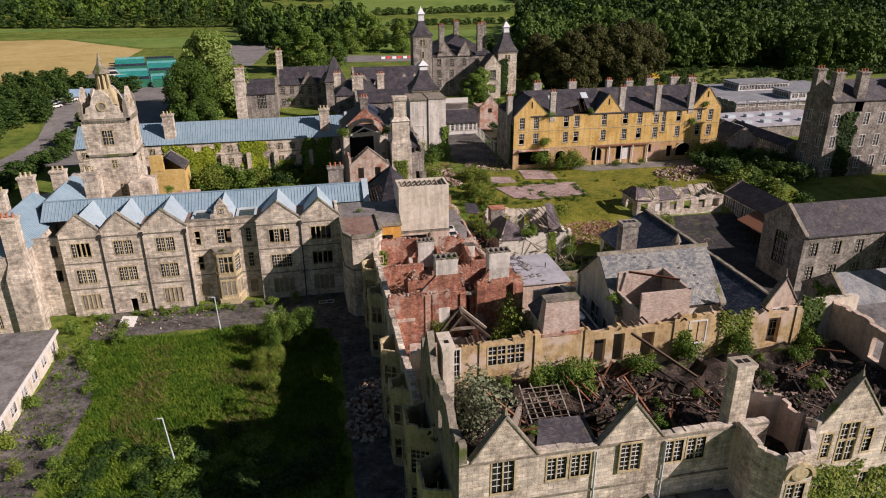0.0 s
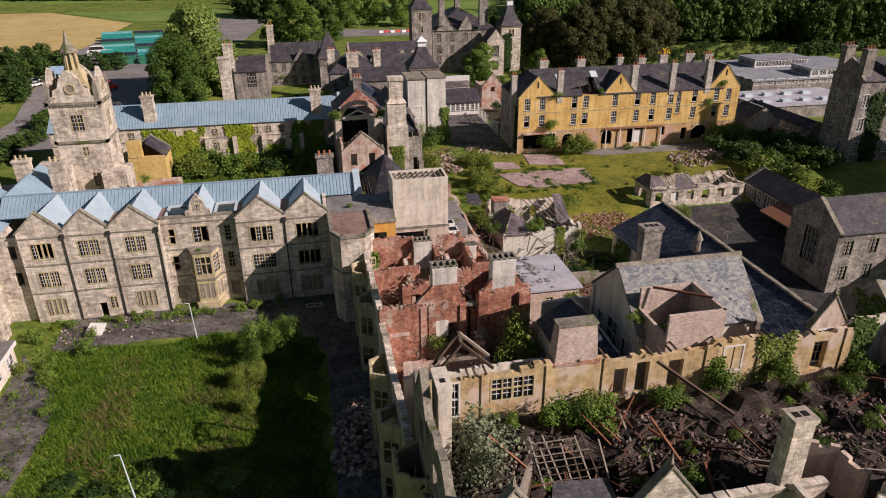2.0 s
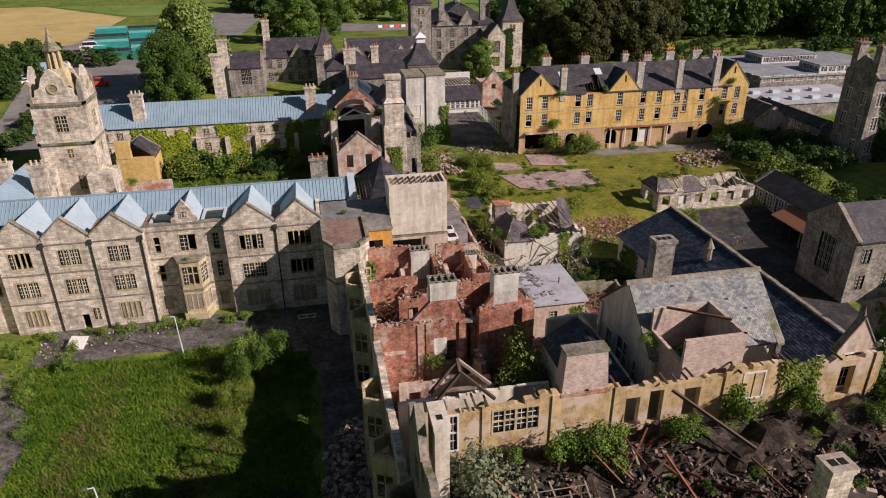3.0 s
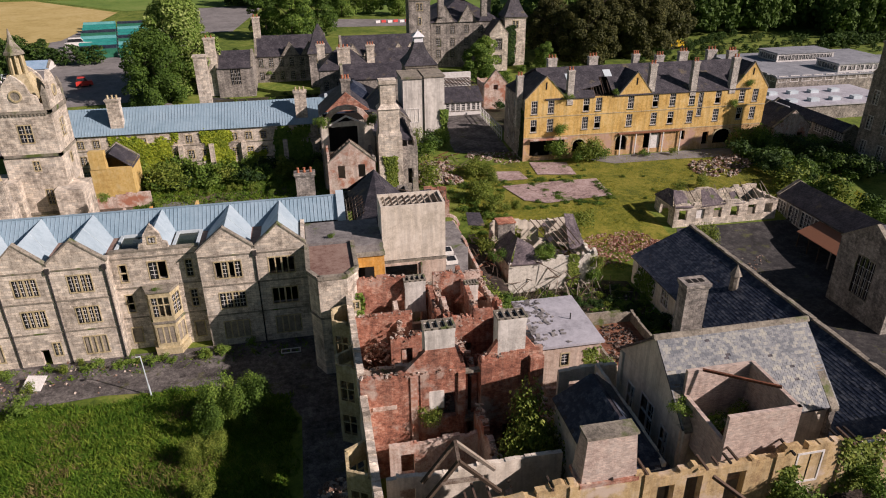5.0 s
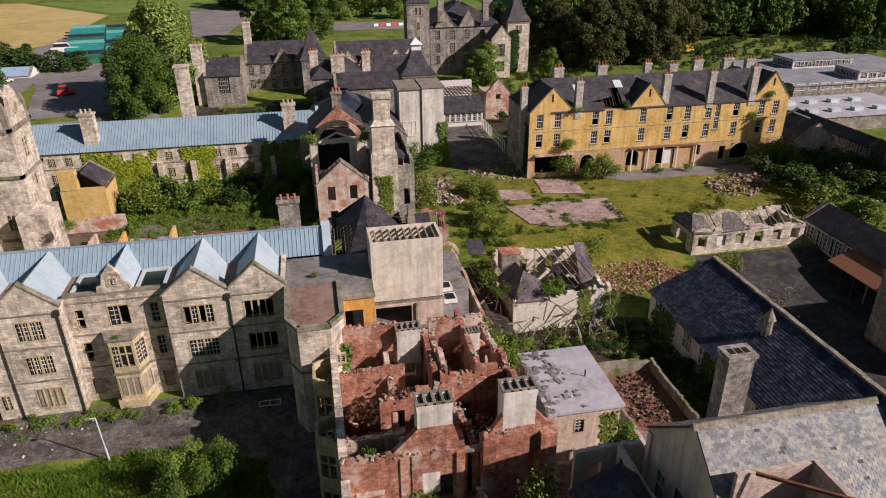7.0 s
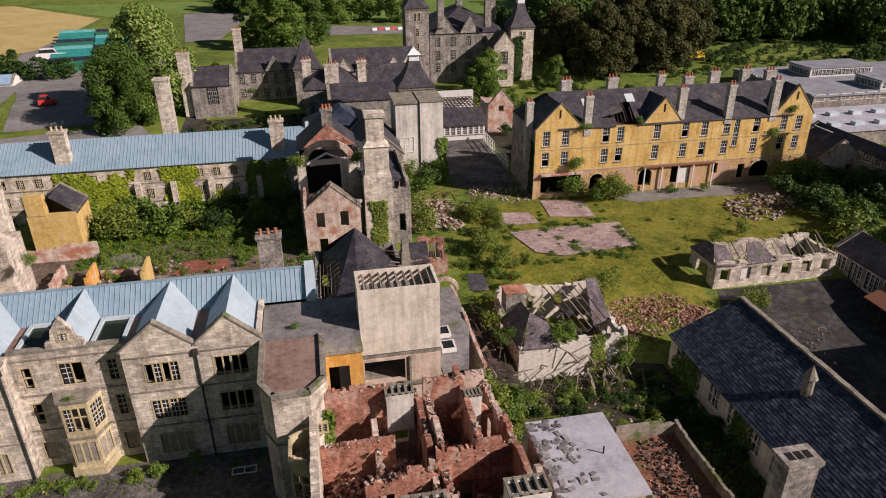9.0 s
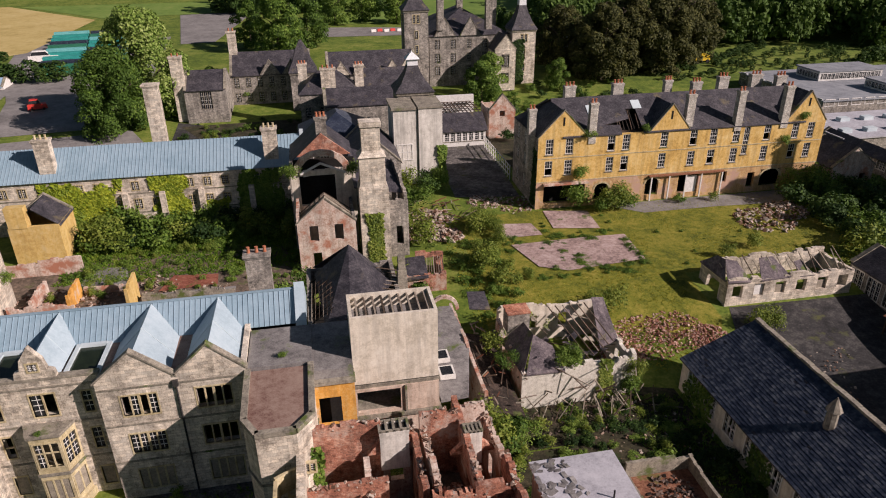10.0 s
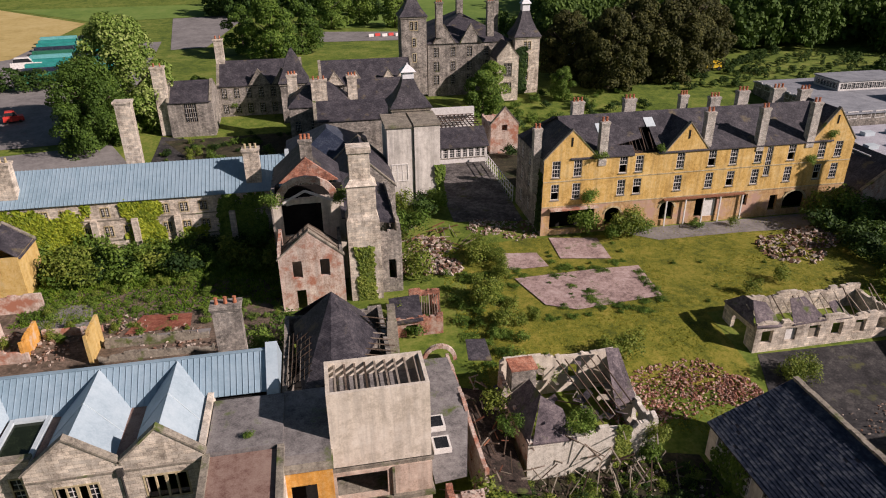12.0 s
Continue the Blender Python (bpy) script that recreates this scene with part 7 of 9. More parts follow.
def kitchen_ruin():
    """Low collapsed roofs east of the tank."""
    T = thing("kitchen_ruin", "collapsed low kitchen block, slates and beams hanging over white walls", "ruined building")
    part("wall", wall_mesh(10, 0, 4.6, 0.5, (), 0.8, 3), WHITEWASH, T, "whitewashed rubble wall", m=facing(31.2, 105, "front"))
    part("wall", wall_mesh(3, 0, 3.6, 0.5, (), 1.4, 4), WHITEWASH, T, m=facing(41.6, 105.4, "front"))
    part("wall", wall_mesh(11, 0, 4.4, 0.5, [(3, 4.2, 2, 3.6)], 1.4, 5), WHITEWASH, T, m=facing(44.5, 105.4, "right"))
    part("wall", wall_mesh(11, 0, 4.6, 0.5, [(3, 4.2, 2, 4)], 0.8, 6), BURNT, T, m=facing(31.2, 116, "left"))
    part("wall", wall_mesh(13, 0, 6.0, 0.5, [(4, 5.2, 3, 5), (8, 9.2, 3, 5)], 0.7, 7), CREAM, T, m=facing(44.4, 116.4, "back"))
    bm = bmesh.new()
    slab(bm, [(31.6, 104.8, 4.8), (36.0, 104.8, 4.7), (35.4, 107.6, 6.2), (33.6, 109.0, 7.0)], 0.15)
    part("roof_remnant", bm, SLATEWORN, T)
    bm = bmesh.new()
    slab(bm, [(30.8, 112, 4.6), (31.2, 104.8, 4.8), (33.6, 109.0, 7.0), (33.4, 112, 6.8)], 0.15)
    part("roof_remnant", bm, SLATEWORN, T)
    bm = bmesh.new()
    slab(bm, [(41.8, 109, 4.2), (44.2, 109.5, 4.6), (44.2, 114.6, 7.4), (42.6, 114.4, 7.7)], 0.15)
    part("roof_remnant", bm, SLATEWORN, T)
    rng = random.Random(31)
    for i in range(48):
        bm = bmesh.new()
        x, y = rng.uniform(25, 44), rng.uniform(102, 114)
        a = rng.uniform(0, 6.28)
        l = rng.uniform(1.5, 4)
        z = rng.uniform(1.0, 5.0)
        bar(bm, (x, y, z), (x + l * math.cos(a), y + l * math.sin(a), max(0.4, z + rng.uniform(-1.5, 1.2))), rng.uniform(0.05, 0.1))
        part("fallen_beam", bm, (TIMBER, CHARRED, BOARD)[i % 3], T)
    for i in range(46):       # slipped slates and boards over the fallen roof
        bm = bmesh.new()
        x, y, z, q = rng.uniform(30.5, 43.5), rng.uniform(105.4, 115), rng.uniform(3.2, 6.0), rng.uniform(0.5, 1.3)
        a, k = rng.uniform(0, 6.28), rng.uniform(-0.7, 0.7)
        ca, sa = q * math.cos(a), q * math.sin(a)
        slab(bm, [(x, y, z), (x + ca, y + sa, z + k * q), (x + ca - sa * 0.6, y + sa + ca * 0.6, z + k * q + 0.2), (x - sa * 0.6, y + ca * 0.6, z + 0.2)], 0.05)
        part("slate_fragment", bm, (SLATEWORN, SLATE, BOARD)[i % 3], T)
    for i in range(30):
        bm = bmesh.new()
        x, y, a, l = rng.uniform(32, 46), rng.uniform(101, 104.6), rng.gauss(1.2, 0.8), rng.uniform(1.2, 3.6)
        bar(bm, (x, y, 0.3), (x + l * math.cos(a), min(104.7, y + l * math.sin(a)), 0.4 + rng.random() * 1.8), rng.uniform(0.04, 0.09))
        part("fallen_beam", bm, (TIMBER, BOARD)[i % 2], T)
    for i in range(26):
        bm = bmesh.new()
        x, y, a, l = rng.uniform(27, 29.8), rng.uniform(102, 117), rng.uniform(0, 6.28), rng.uniform(0.8, 2.6)
        z = 3.3 + rng.random()
        bar(bm, (x, y, z), (x + 0.5 * l * math.cos(a), y + l * math.sin(a), z + rng.random() * 0.9), rng.uniform(0.05, 0.1))
        part("fallen_beam", bm, (TIMBER, BOARD, RUST)[i % 3], T)
    bm = bmesh.new()
    box(bm, 31.6, 112.2, 5.2, 34.2, 114.2, 7.8)
    part("chimney_stub", bm, GREYSTONE, T, "grey stub of a chimney base")
    bm = bmesh.new()
    box(bm, 31.5, 112.1, 7.8, 34.3, 114.3, 8.0)
    part("brick_cap", bm, BRICK, T)
    for i in range(6):
        bm = bmesh.new()
        bar(bm, (38.8 + i * 0.8, 105.4 + i * 0.5, 5.6), (36.8 + i * 0.9, 113.5, 7.6), 0.07)
        part("rafter", bm, TIMBER, T)
    # glazed flat strip and sunk passage beside the tank tower
    bm = bmesh.new()
    slab(bm, [(21.5, 100.5, 6.4), (24.4, 101, 6.2), (26.5, 110, 6.2), (26.0, 118, 6.4), (21.5, 118, 6.6)], 0.3)
    part("passage_roof", bm, FELT, T)
    for y in (103.5, 106.4):
        bm = bmesh.new()
        box(bm, 22.0, y, 6.5, 23.6, y + 1.8, 7.0)
        r = part("rooflight", bm, WHITE, T, "white rooflight kerb")
        bm = bmesh.new()
        box(bm, 22.2, y + 0.2, 7.0, 23.4, y + 1.6, 7.03)
        part("pane", bm, GLASS, r)
    part("wall", wall_mesh(18, 0, 6.0, 0.4, (), 0.6, 9), BURNT, T, m=facing(26.4, 101, "right"))
    bm = bmesh.new()
    slab(bm, [(26.6, 101.5, 3.4), (30.6, 101.5, 2.2), (30.6, 116, 2.6), (26.6, 116, 3.8)], 0.2)
    part("sunken_roof", bm, DEBRIS, T)
    for i in range(9):
        a0, a1 = math.pi * i / 9, math.pi * (i + 1) / 9
        bm = bmesh.new()
        bar(bm, (25.5 - 1.8 * math.cos(a0), 120, 4.6 + 2.0 * math.sin(a0)), (25.5 - 1.8 * math.cos(a1), 120, 4.6 + 2.0 * math.sin(a1)), 0.3)
        part("arch_stone", bm, BURNT, T)
    bm = bmesh.new()
    slab(bm, [(28.5, 118.5, 5.4), (31.2, 118.5, 5.0), (31, 121, 6.2), (28.7, 121, 6.4)], 0.15)
    part("porch_roof", bm, SLATE, T)
    return T


kitchen_ruin()


def ruined_sheds():
    T = block("roofless_shed", "roofless rubble-stone shed with empty window openings", 63.4, 117.9, 82.4, 124.6, 1.2, 5.0, ASHLAR, "none", sides={"front": (6, ((2.9, 4.7),), 1.5, "hole", 1), "left": (1, ((1.4, 4.4),), 3.0, "hole", 1)}, ragged=0.9)
    for pts in ([(63.2, 117.7, 5.5), (66.6, 117.7, 5.3), (66.0, 120.6, 7.0), (64.4, 121.0, 7.3)], [(63.0, 124.4, 5.4), (63.1, 118.2, 5.5), (64.4, 120.8, 7.3), (64.2, 122.4, 7.2)],
                [(68.2, 117.8, 5.2), (72.6, 117.8, 5.4), (71.4, 120.8, 7.1), (69.4, 120.8, 7.0)], [(74.0, 117.9, 5.2), (76.2, 117.9, 5.2), (75.4, 120.2, 6.5), (74.3, 120.0, 6.4)]):
        bm = bmesh.new()
        slab(bm, pts, 0.14)
        bmesh.ops.recalc_face_normals(bm, faces=bm.faces)
        part("roof_remnant", bm, SLATEWORN, T)
    for i in range(16):
        bm = bmesh.new()
        x = 64.0 + i * 1.15
        bar(bm, (x, 118.2, 5.4), (x + 0.35 * (i % 3) - 0.3, 121.0 + 0.4 * (i % 2), 6.7 + 0.25 * (i % 4)), 0.07)
        part("rafter", bm, TIMBER if i % 2 else BOARD, T)
    for i in (1, 2, 4):
        bm = bmesh.new()
        c = 63.4 + 19.0 * (i + 0.5) / 6
        box(bm, c - 0.72, 118.15, 2.95, c + 0.72, 118.25, 4.65 if i == 1 else 4.1)
        part("board", bm, WHITE if i == 1 else BOARD, T)
    bm = bmesh.new()
    box(bm, 64, 118.5, 1.6, 82, 124, 2.0)
    part("floor", bm, SOIL, T)
    block("open_shed", "long derelict shed with rusted lean-to roof", 84.5, 99, 91.5, 121, 0.5, 5.0, GREYSTONE, "gable_y", 7.2, SLATE, {"left": (7, ((1.5, 4.2),), 2.2, "mullion", 3)}, winmat=WHITE)
    T = thing("lean_to", "rusty red corrugated lean-to roof", "shed")
    bm = bmesh.new()
    slab(bm, [(80.6, 97, 3.0), (84.4, 97, 4.4), (84.4, 110, 4.4), (80.6, 110, 3.0)], 0.1)
    part("roof", bm, RUST, T)
    for i in range(6):
        bm = bmesh.new()
        bar(bm, (80.8, 97.5 + i * 2.4, 0), (80.8, 97.5 + i * 2.4, 3.0), 0.12)
        part("post", bm, TIMBER, T)


ruined_sheds()

# ---- shaded east buildings ----
RUSTFLOOR = material("rust_red_debris", ((0.06, 0.03, 0.02), (0.2, 0.085, 0.05), (0.32, 0.17, 0.11)), 0.7, 0.95, 0.7, moss=0.18)

W3 = ((2.0, 4.2), (6.0, 8.2))
block("stone_chapel", "grey stone block with slate roof and tall west window", 74.8, 85.0, 104, 95.0, 0, 9.6, GREYSTONE, "gable_x", 13.2, SLATE, {"front": (7, W3, 1.3, "mullion", 2), "left": (1, ((3.0, 8.4),), 3.0, "mullion", 4)})
block("stone_wing", "grey stone wing with slate roof beyond the chapel", 92, 70, 112, 85.5, 0, 10.5, GREYSTONE, "gable_y", 15, SLATE, {"left": (4, W3, 1.3, "mullion", 2), "front": (3, W3, 1.3, "mullion", 2)})
T = block("ward_block", "tall shaded stone ward block with ivy and chimneys", 115, 131, 146, 139.5, 2, 20.8, GREYSTONE, "gable_x", 24.6, SLATE, {"front": (8, ((5, 7.6), (10, 12.6), (15, 17.6)), 1.3, "mullion", 2), "left": (2, ((5, 7.6), (10, 12.6), (15, 17.6)), 1.3, "mullion", 2)}, winmat=WHITE)
for cx_, cy_ in ((116.2, 132.4), (116.2, 138.2), (122, 131.8), (134, 131.8)):
    chimney(T, cx_, cy_, 18, 26.8, 2.2, 1.6, 3, GREYSTONE)
T = block("lichened_lodge", "small building with pale green lichened slate roof", 64.0, 62.5, 73.5, 71.5, 0, 9.0, GREYSTONE, "gable_x", 12.4, SLATEPALE, {"front": (3, ((6.4, 9.0),), 1.2, "mullion", 2)})
chimney(T, 72.3, 64.5, 8, 16.6, 2.0, 1.4, 2, GREYSTONE)
block("shaded_link", "low cream rendered link building in shade", 56, 46, 68, 61, 0, 10.5, PINK, "flat", 0, FELT, {"left": (3, ((6.5, 8.8),), 1.2, "hole", 1)})
block("pink_hut", "small gabled hut with pinkish plaster", 102.5, 148.5, 111, 158, 3.2, 8.0, BURNT, "gable_y", 11.4, SLATE, {"front": (2, ((5.0, 6.6),), 1.2, "hole", 1)})
block("covered_way", "long low covered way with glazed sides", 118, 146, 122, 172, 3.4, 6.6, GREYSTONE, "gable_y", 8.0, SLATE, {"left": (8, ((4.6, 6.2),), 2.2, "mullion", 3)}, winmat=WHITE)

# out-of-view block, added only to throw shade over the east court
block("east_shade_block", "unseen block added to shade the east court", 128, 80, 150, 118, 0, 19, GREYSTONE, "gable_y", 24, SLATE, {"left": (8, ((4, 6.4), (9, 11.4), (14, 16.4)), 1.3, "mullion", 2)})
T = thing("rust_yard", "roofless yard floor covered in rust-red rubble", "ruined walls")
for x, y, s_, L, z in ((36.6, 81.0, "front", 6.6, 2.6), (43.2, 81.0, "right", 10.0, 3.9), (36.6, 91.0, "left", 10.0, 3.2), (43.2, 91.0, "back", 6.6, 4.0)):
    part("wall", wall_mesh(L, 0, z, 0.35, (), 0.5, int(L * 7 + z)), COPING, T, m=facing(x, y, s_))
bm = bmesh.new()
box(bm, 36.9, 81.3, 0, 42.9, 90.7, 2.8)
part("floor", bm, RUSTFLOOR, T)

# ---- north ranges behind the lift tower ----
SW = ((8.6, 10.8), (12.0, 14.0))
T = block("north_chapel", "small stone gabled wing with traceried window", -17.5, 214, -8.0, 226, 5, 13.6, GREYSTONE, "gable_x", 17.0, SLATE, {"front": (1, ((9, 13),), 2.6, "mullion", 3)})
chimney(T, -18.5, 216, 6, 21.0, 2.6, 2.0, 2, ASHLAR)
T = block("north_range", "long stone range with purple slate roof and paired gables", -8.0, 226, 12, 238, 6, 14.2, GREYSTONE, "gable_x", 18.8, SLATE, {"front": (7, ((7.4, 9.6), (11.0, 13.4)), 1.2, "mullion", 2)})
for gx in (-0.5, 5.0):
    gable(T, facing(gx, 225.6, "front"), 0, 4.6, 14.0, 17.6, 0.5, GREYSTONE, finial=False)
chimney(T, -7, 232, 17, 24, 2.0, 1.6, 2, ASHLAR)
T = block("north_range", "stone range with gabled dormers under slate roof", 16, 224, 39, 236, 6, 13.6, GREYSTONE, "gable_x", 18.2, SLATE, {"front": (7, ((7.4, 9.6), (10.8, 13.0)), 1.2, "mullion", 2)})
for gx in (17.5, 22.5, 30.5, 34.0):
    gable(T, facing(gx, 223.6, "front"), 0, 4.0, 13.4, 16.6, 0.5, ASHLAR, finial=False)
T = block("inner_court_range", "low stone range with hipped blue slate roof", 8.5, 172, 23.5, 190, 3, 10.4, GREYSTONE, "hip", 15.4, SLATEBLUE, {"front": (5, ((6.5, 9.0),), 1.6, "mullion", 3), "left": (5, ((6.5, 9.0),), 1.6, "mullion", 3)}, winmat=WHITE)
block("inner_court_range", "flat-roofed dark stone link", 14, 190, 30, 200, 4, 14.0, GREYSTONE, "gable_x", 16.6, SLATE)
T = block("inner_court_range", "stone court range with slate roof and stacks", 9, 200, 22, 209, 4, 14.4, GREYSTONE, "hip", 18.6, SLATE, {"front": (4, ((9, 11.4),), 1.2, "mullion", 2), "left": (3, ((9, 11.4),), 1.2, "mullion", 2)})
for cx_, cy_, w_ in ((15.5, 201.5, 3.2), (22.5, 204, 2.0), (10, 208, 2.0)):
    chimney(T, cx_, cy_, 12, 19.6, w_, 1.6, 3, ASHLAR)
block("inner_court_range", "stone court range with ivy on slate roof", 22, 204, 36, 216, 4, 13.6, GREYSTONE, "gable_x", 17.6, SLATE, {"front": (4, ((8, 10.4),), 1.2, "mullion", 2)})
block("inner_court_range", "slate-roofed range beside the lift tower", 16.5, 158, 25.6, 172, 3, 11.6, GREYSTONE, "gable_y", 16, SLATE)
T = block("twin_tower_block", "tall dark stone block between twin towers", 44, 234, 66, 262, 7, 20.5, GREYSTONE, "hip", 26.4, SLATE, {"front": (5, ((10, 12.4), (13.4, 15.8), (17, 19.4)), 1.3, "mullion", 2), "left": (6, ((10, 12.4), (13.4, 15.8), (17, 19.4)), 1.3, "mullion", 2)})
for cx_, cy_ in ((47, 234), (55, 247), (60, 233), (63, 240)):
    chimney(T, cx_, cy_, 22, 30.5, 1.7, 1.7, 3, GREYSTONE)
for gx in (45.5, 52.5):
    gable(T, facing(gx, 233.6, "front"), 0, 5.5, 20.4, 25.0, 0.5, GREYSTONE, finial=False)
T = block("twin_tower_block", "projecting gabled stair bay of pale stone", 60, 225, 65.6, 232, 7, 17.8, ASHLAR, "gable_y", 21.4, SLATE, {"front": (1, ((9, 11.6), (13.2, 16.4)), 2.0, "mullion", 3)})
# low court buildings
T = block("canteen", "low range with purple slate roof and white glazed front", 36.2, 188, 48.2, 199, 4, 7.6, WHITE, "none", sides={"front": (9, ((5.2, 7.2),), 1.0, "sash", 1)})
bm = bmesh.new()
slab(bm, [(35.8, 187.6, 7.5), (48.6, 187.6, 7.5), (48.6, 193, 10.2), (35.8, 193, 10.2)], 0.15)
part("roof", bm, SLATE, T)
for i in range(14):
    bm = bmesh.new()
    bar(bm, (36.2 + i * 0.9, 193, 10.2), (36.4 + i * 0.9, 203, 10.0), 0.12)
    part("joist", bm, CHARRED, T)
for i in range(6):
    bm = bmesh.new()
    bar(bm, (36, 194 + i * 1.6, 10.4), (48.5, 194.3 + i * 1.6, 10.3), 0.1)
    part("purlin", bm, CHARRED, T)
bm = bmesh.new()
box(bm, 36, 203, 4, 49, 204, 11.6)
part("white_parapet", bm, WHITE, T)
T = block("brick_gable_ruin", "pinkish brick gable ruin with small window", 50, 192, 56, 200, 4, 10.4, BURNT, "none", sides={"front": (1, ((9, 10.3),), 1.2, "hole", 1)}, ragged=0.6)
gable(T, facing(50, 192, "front"), 0, 6, 10.4, 14.0, 0.5, BURNT, finial=False)
T = thing("fence", "white slatted screen fence beside the yard", "fence")
for i in range(14):
    bm = bmesh.new()
    box(bm, 47.4, 166.4 + i * 1.5, 3.6, 47.55, 166.55 + i * 1.5, 6.6)
    part("post", bm, WHITE, T)
for z in (4.6, 5.6, 6.5):
    bm = bmesh.new()
    box(bm, 47.3, 166.4, z, 47.4, 186.2, z + 0.14)
    part("rail", bm, WHITE, T)

# ---- modern flat-roofed buildings ----
SCHOOLROOF = material("pale_blue_grey_roofing", ((0.17, 0.18, 0.2), (0.25, 0.265, 0.29), (0.33, 0.345, 0.37)), 0.12, 0.8, 0.1)
RIB = {"front": (14, ((8.2, 9.6),), 2.4, "mullion", 2), "left": (9, ((8.2, 9.6),), 2.4, "mullion", 2)}
block("flat_roofed_school", "modern single-storey building with grey flat roof", 130, 187, 180, 221, 4.5, 9.2, GREYSTONE, "flat", 0, SCHOOLROOF, RIB, winmat=WHITE)
block("flat_roofed_school", "raised clerestory with white window band", 143, 206, 162, 215, 9.5, 11.8, WHITE, "flat", 0, SCHOOLROOF, {"front": (8, ((9.9, 11.3),), 2.2, "mullion", 2), "left": (4, ((9.9, 11.3),), 2.0, "mullion", 2)}, winmat=WHITE)
block("flat_roofed_school", "raised clerestory with white window band", 150, 189, 172, 198, 9.5, 11.6, WHITE, "flat", 0, SCHOOLROOF, {"front": (8, ((9.9, 11.2),), 2.2, "mullion", 2), "left": (4, ((9.9, 11.2),), 2.0, "mullion", 2)}, winmat=WHITE)
block("flat_roofed_school", "low modern wing with pale roof", 119, 166, 150, 184, 3.6, 7.0, GREYSTONE, "flat", 0, FELTPALE, None)
for i in range(9):
    T = thing("roof_vent", "pale box ventilator on the flat roof", "roof vent", "vents on the flat roof")
    bm = bmesh.new()
    x, y = 121 + (i % 5) * 6, 169 + (i // 5) * 8
    box(bm, x, y, 7.28, x + 2.4, y + 1.6, 8.1)
    part("cover", bm, METALWHITE, T)

# ---- low hut by the lawn ----
T = block("low_hut", "low flat-roofed prefabricated hut, grey felt and flaking white fascia", -47, 58, -36.0, 89.8, -0.3, 3.0, CREAM, "flat", 0, FELT, {"right": (9, ((1.0, 2.2),), 1.6, "mullion", 2)}, winmat=WHITE)
bm = bmesh.new()
box(bm, -35.75, 57.7, 2.7, -35.62, 90.1, 3.2)
part("fascia", bm, WHITE, T)


# ---- far woods ----
def spray_template(seed, lobes, per, size, h=1.0):
    rng = random.Random(seed)
    v, f = [], []
    for i in range(lobes):
        q = (i + 0.5) / lobes
        zz = 0.16 + 0.74 * q
        env = math.sin(math.pi * min(1, 0.2 + 0.76 * q)) ** 0.7
        a = i * 2.4 + rng.uniform(-0.5, 0.5)
        rad = 0.34 * env * rng.uniform(0.4, 0.9)
        lr = rng.uniform(0.13, 0.2)
        leaf_cloud(v, f, rng, (rad * math.cos(a), rad * math.sin(a), zz), (lr, lr, lr * 0.75), per, size)
    return np.array([tuple(p) for p in v])


def wood(name, spots, templates, mat, label):
    """Joined crowns of a distant wood. spots: (x, y, height, width)."""
    rng = random.Random(len(spots))
    allv = []
    for x, y, h, w in spots:
        t = templates[rng.randrange(len(templates))]
        a = rng.uniform(0, 6.283)
        c, s = math.cos(a), math.sin(a)
        p = np.empty_like(t)
        p[:, 0] = (t[:, 0] * c - t[:, 1] * s) * w + x
        p[:, 1] = (t[:, 0] * s + t[:, 1] * c) * w + y
        p[:, 2] = t[:, 2] * h + ground_z(x, y)
        allv.append(p)
    v = np.concatenate(allv)
    n = len(v) // 5
    me = bpy.data.meshes.new(name)
    me.vertices.add(len(v))
    me.vertices.foreach_set("co", v.astype(np.float32).ravel())
    me.loops.add(n * 5)
    me.loops.foreach_set("vertex_index", np.arange(n * 5, dtype=np.int32))
    me.polygons.add(n)
    me.polygons.foreach_set("loop_start", np.arange(0, n * 5, 5, dtype=np.int32))
    me.update(calc_edges=True)
    me.materials.append(mat)
    return tagged(new(name, me), label, "woodland", kind="stuff")


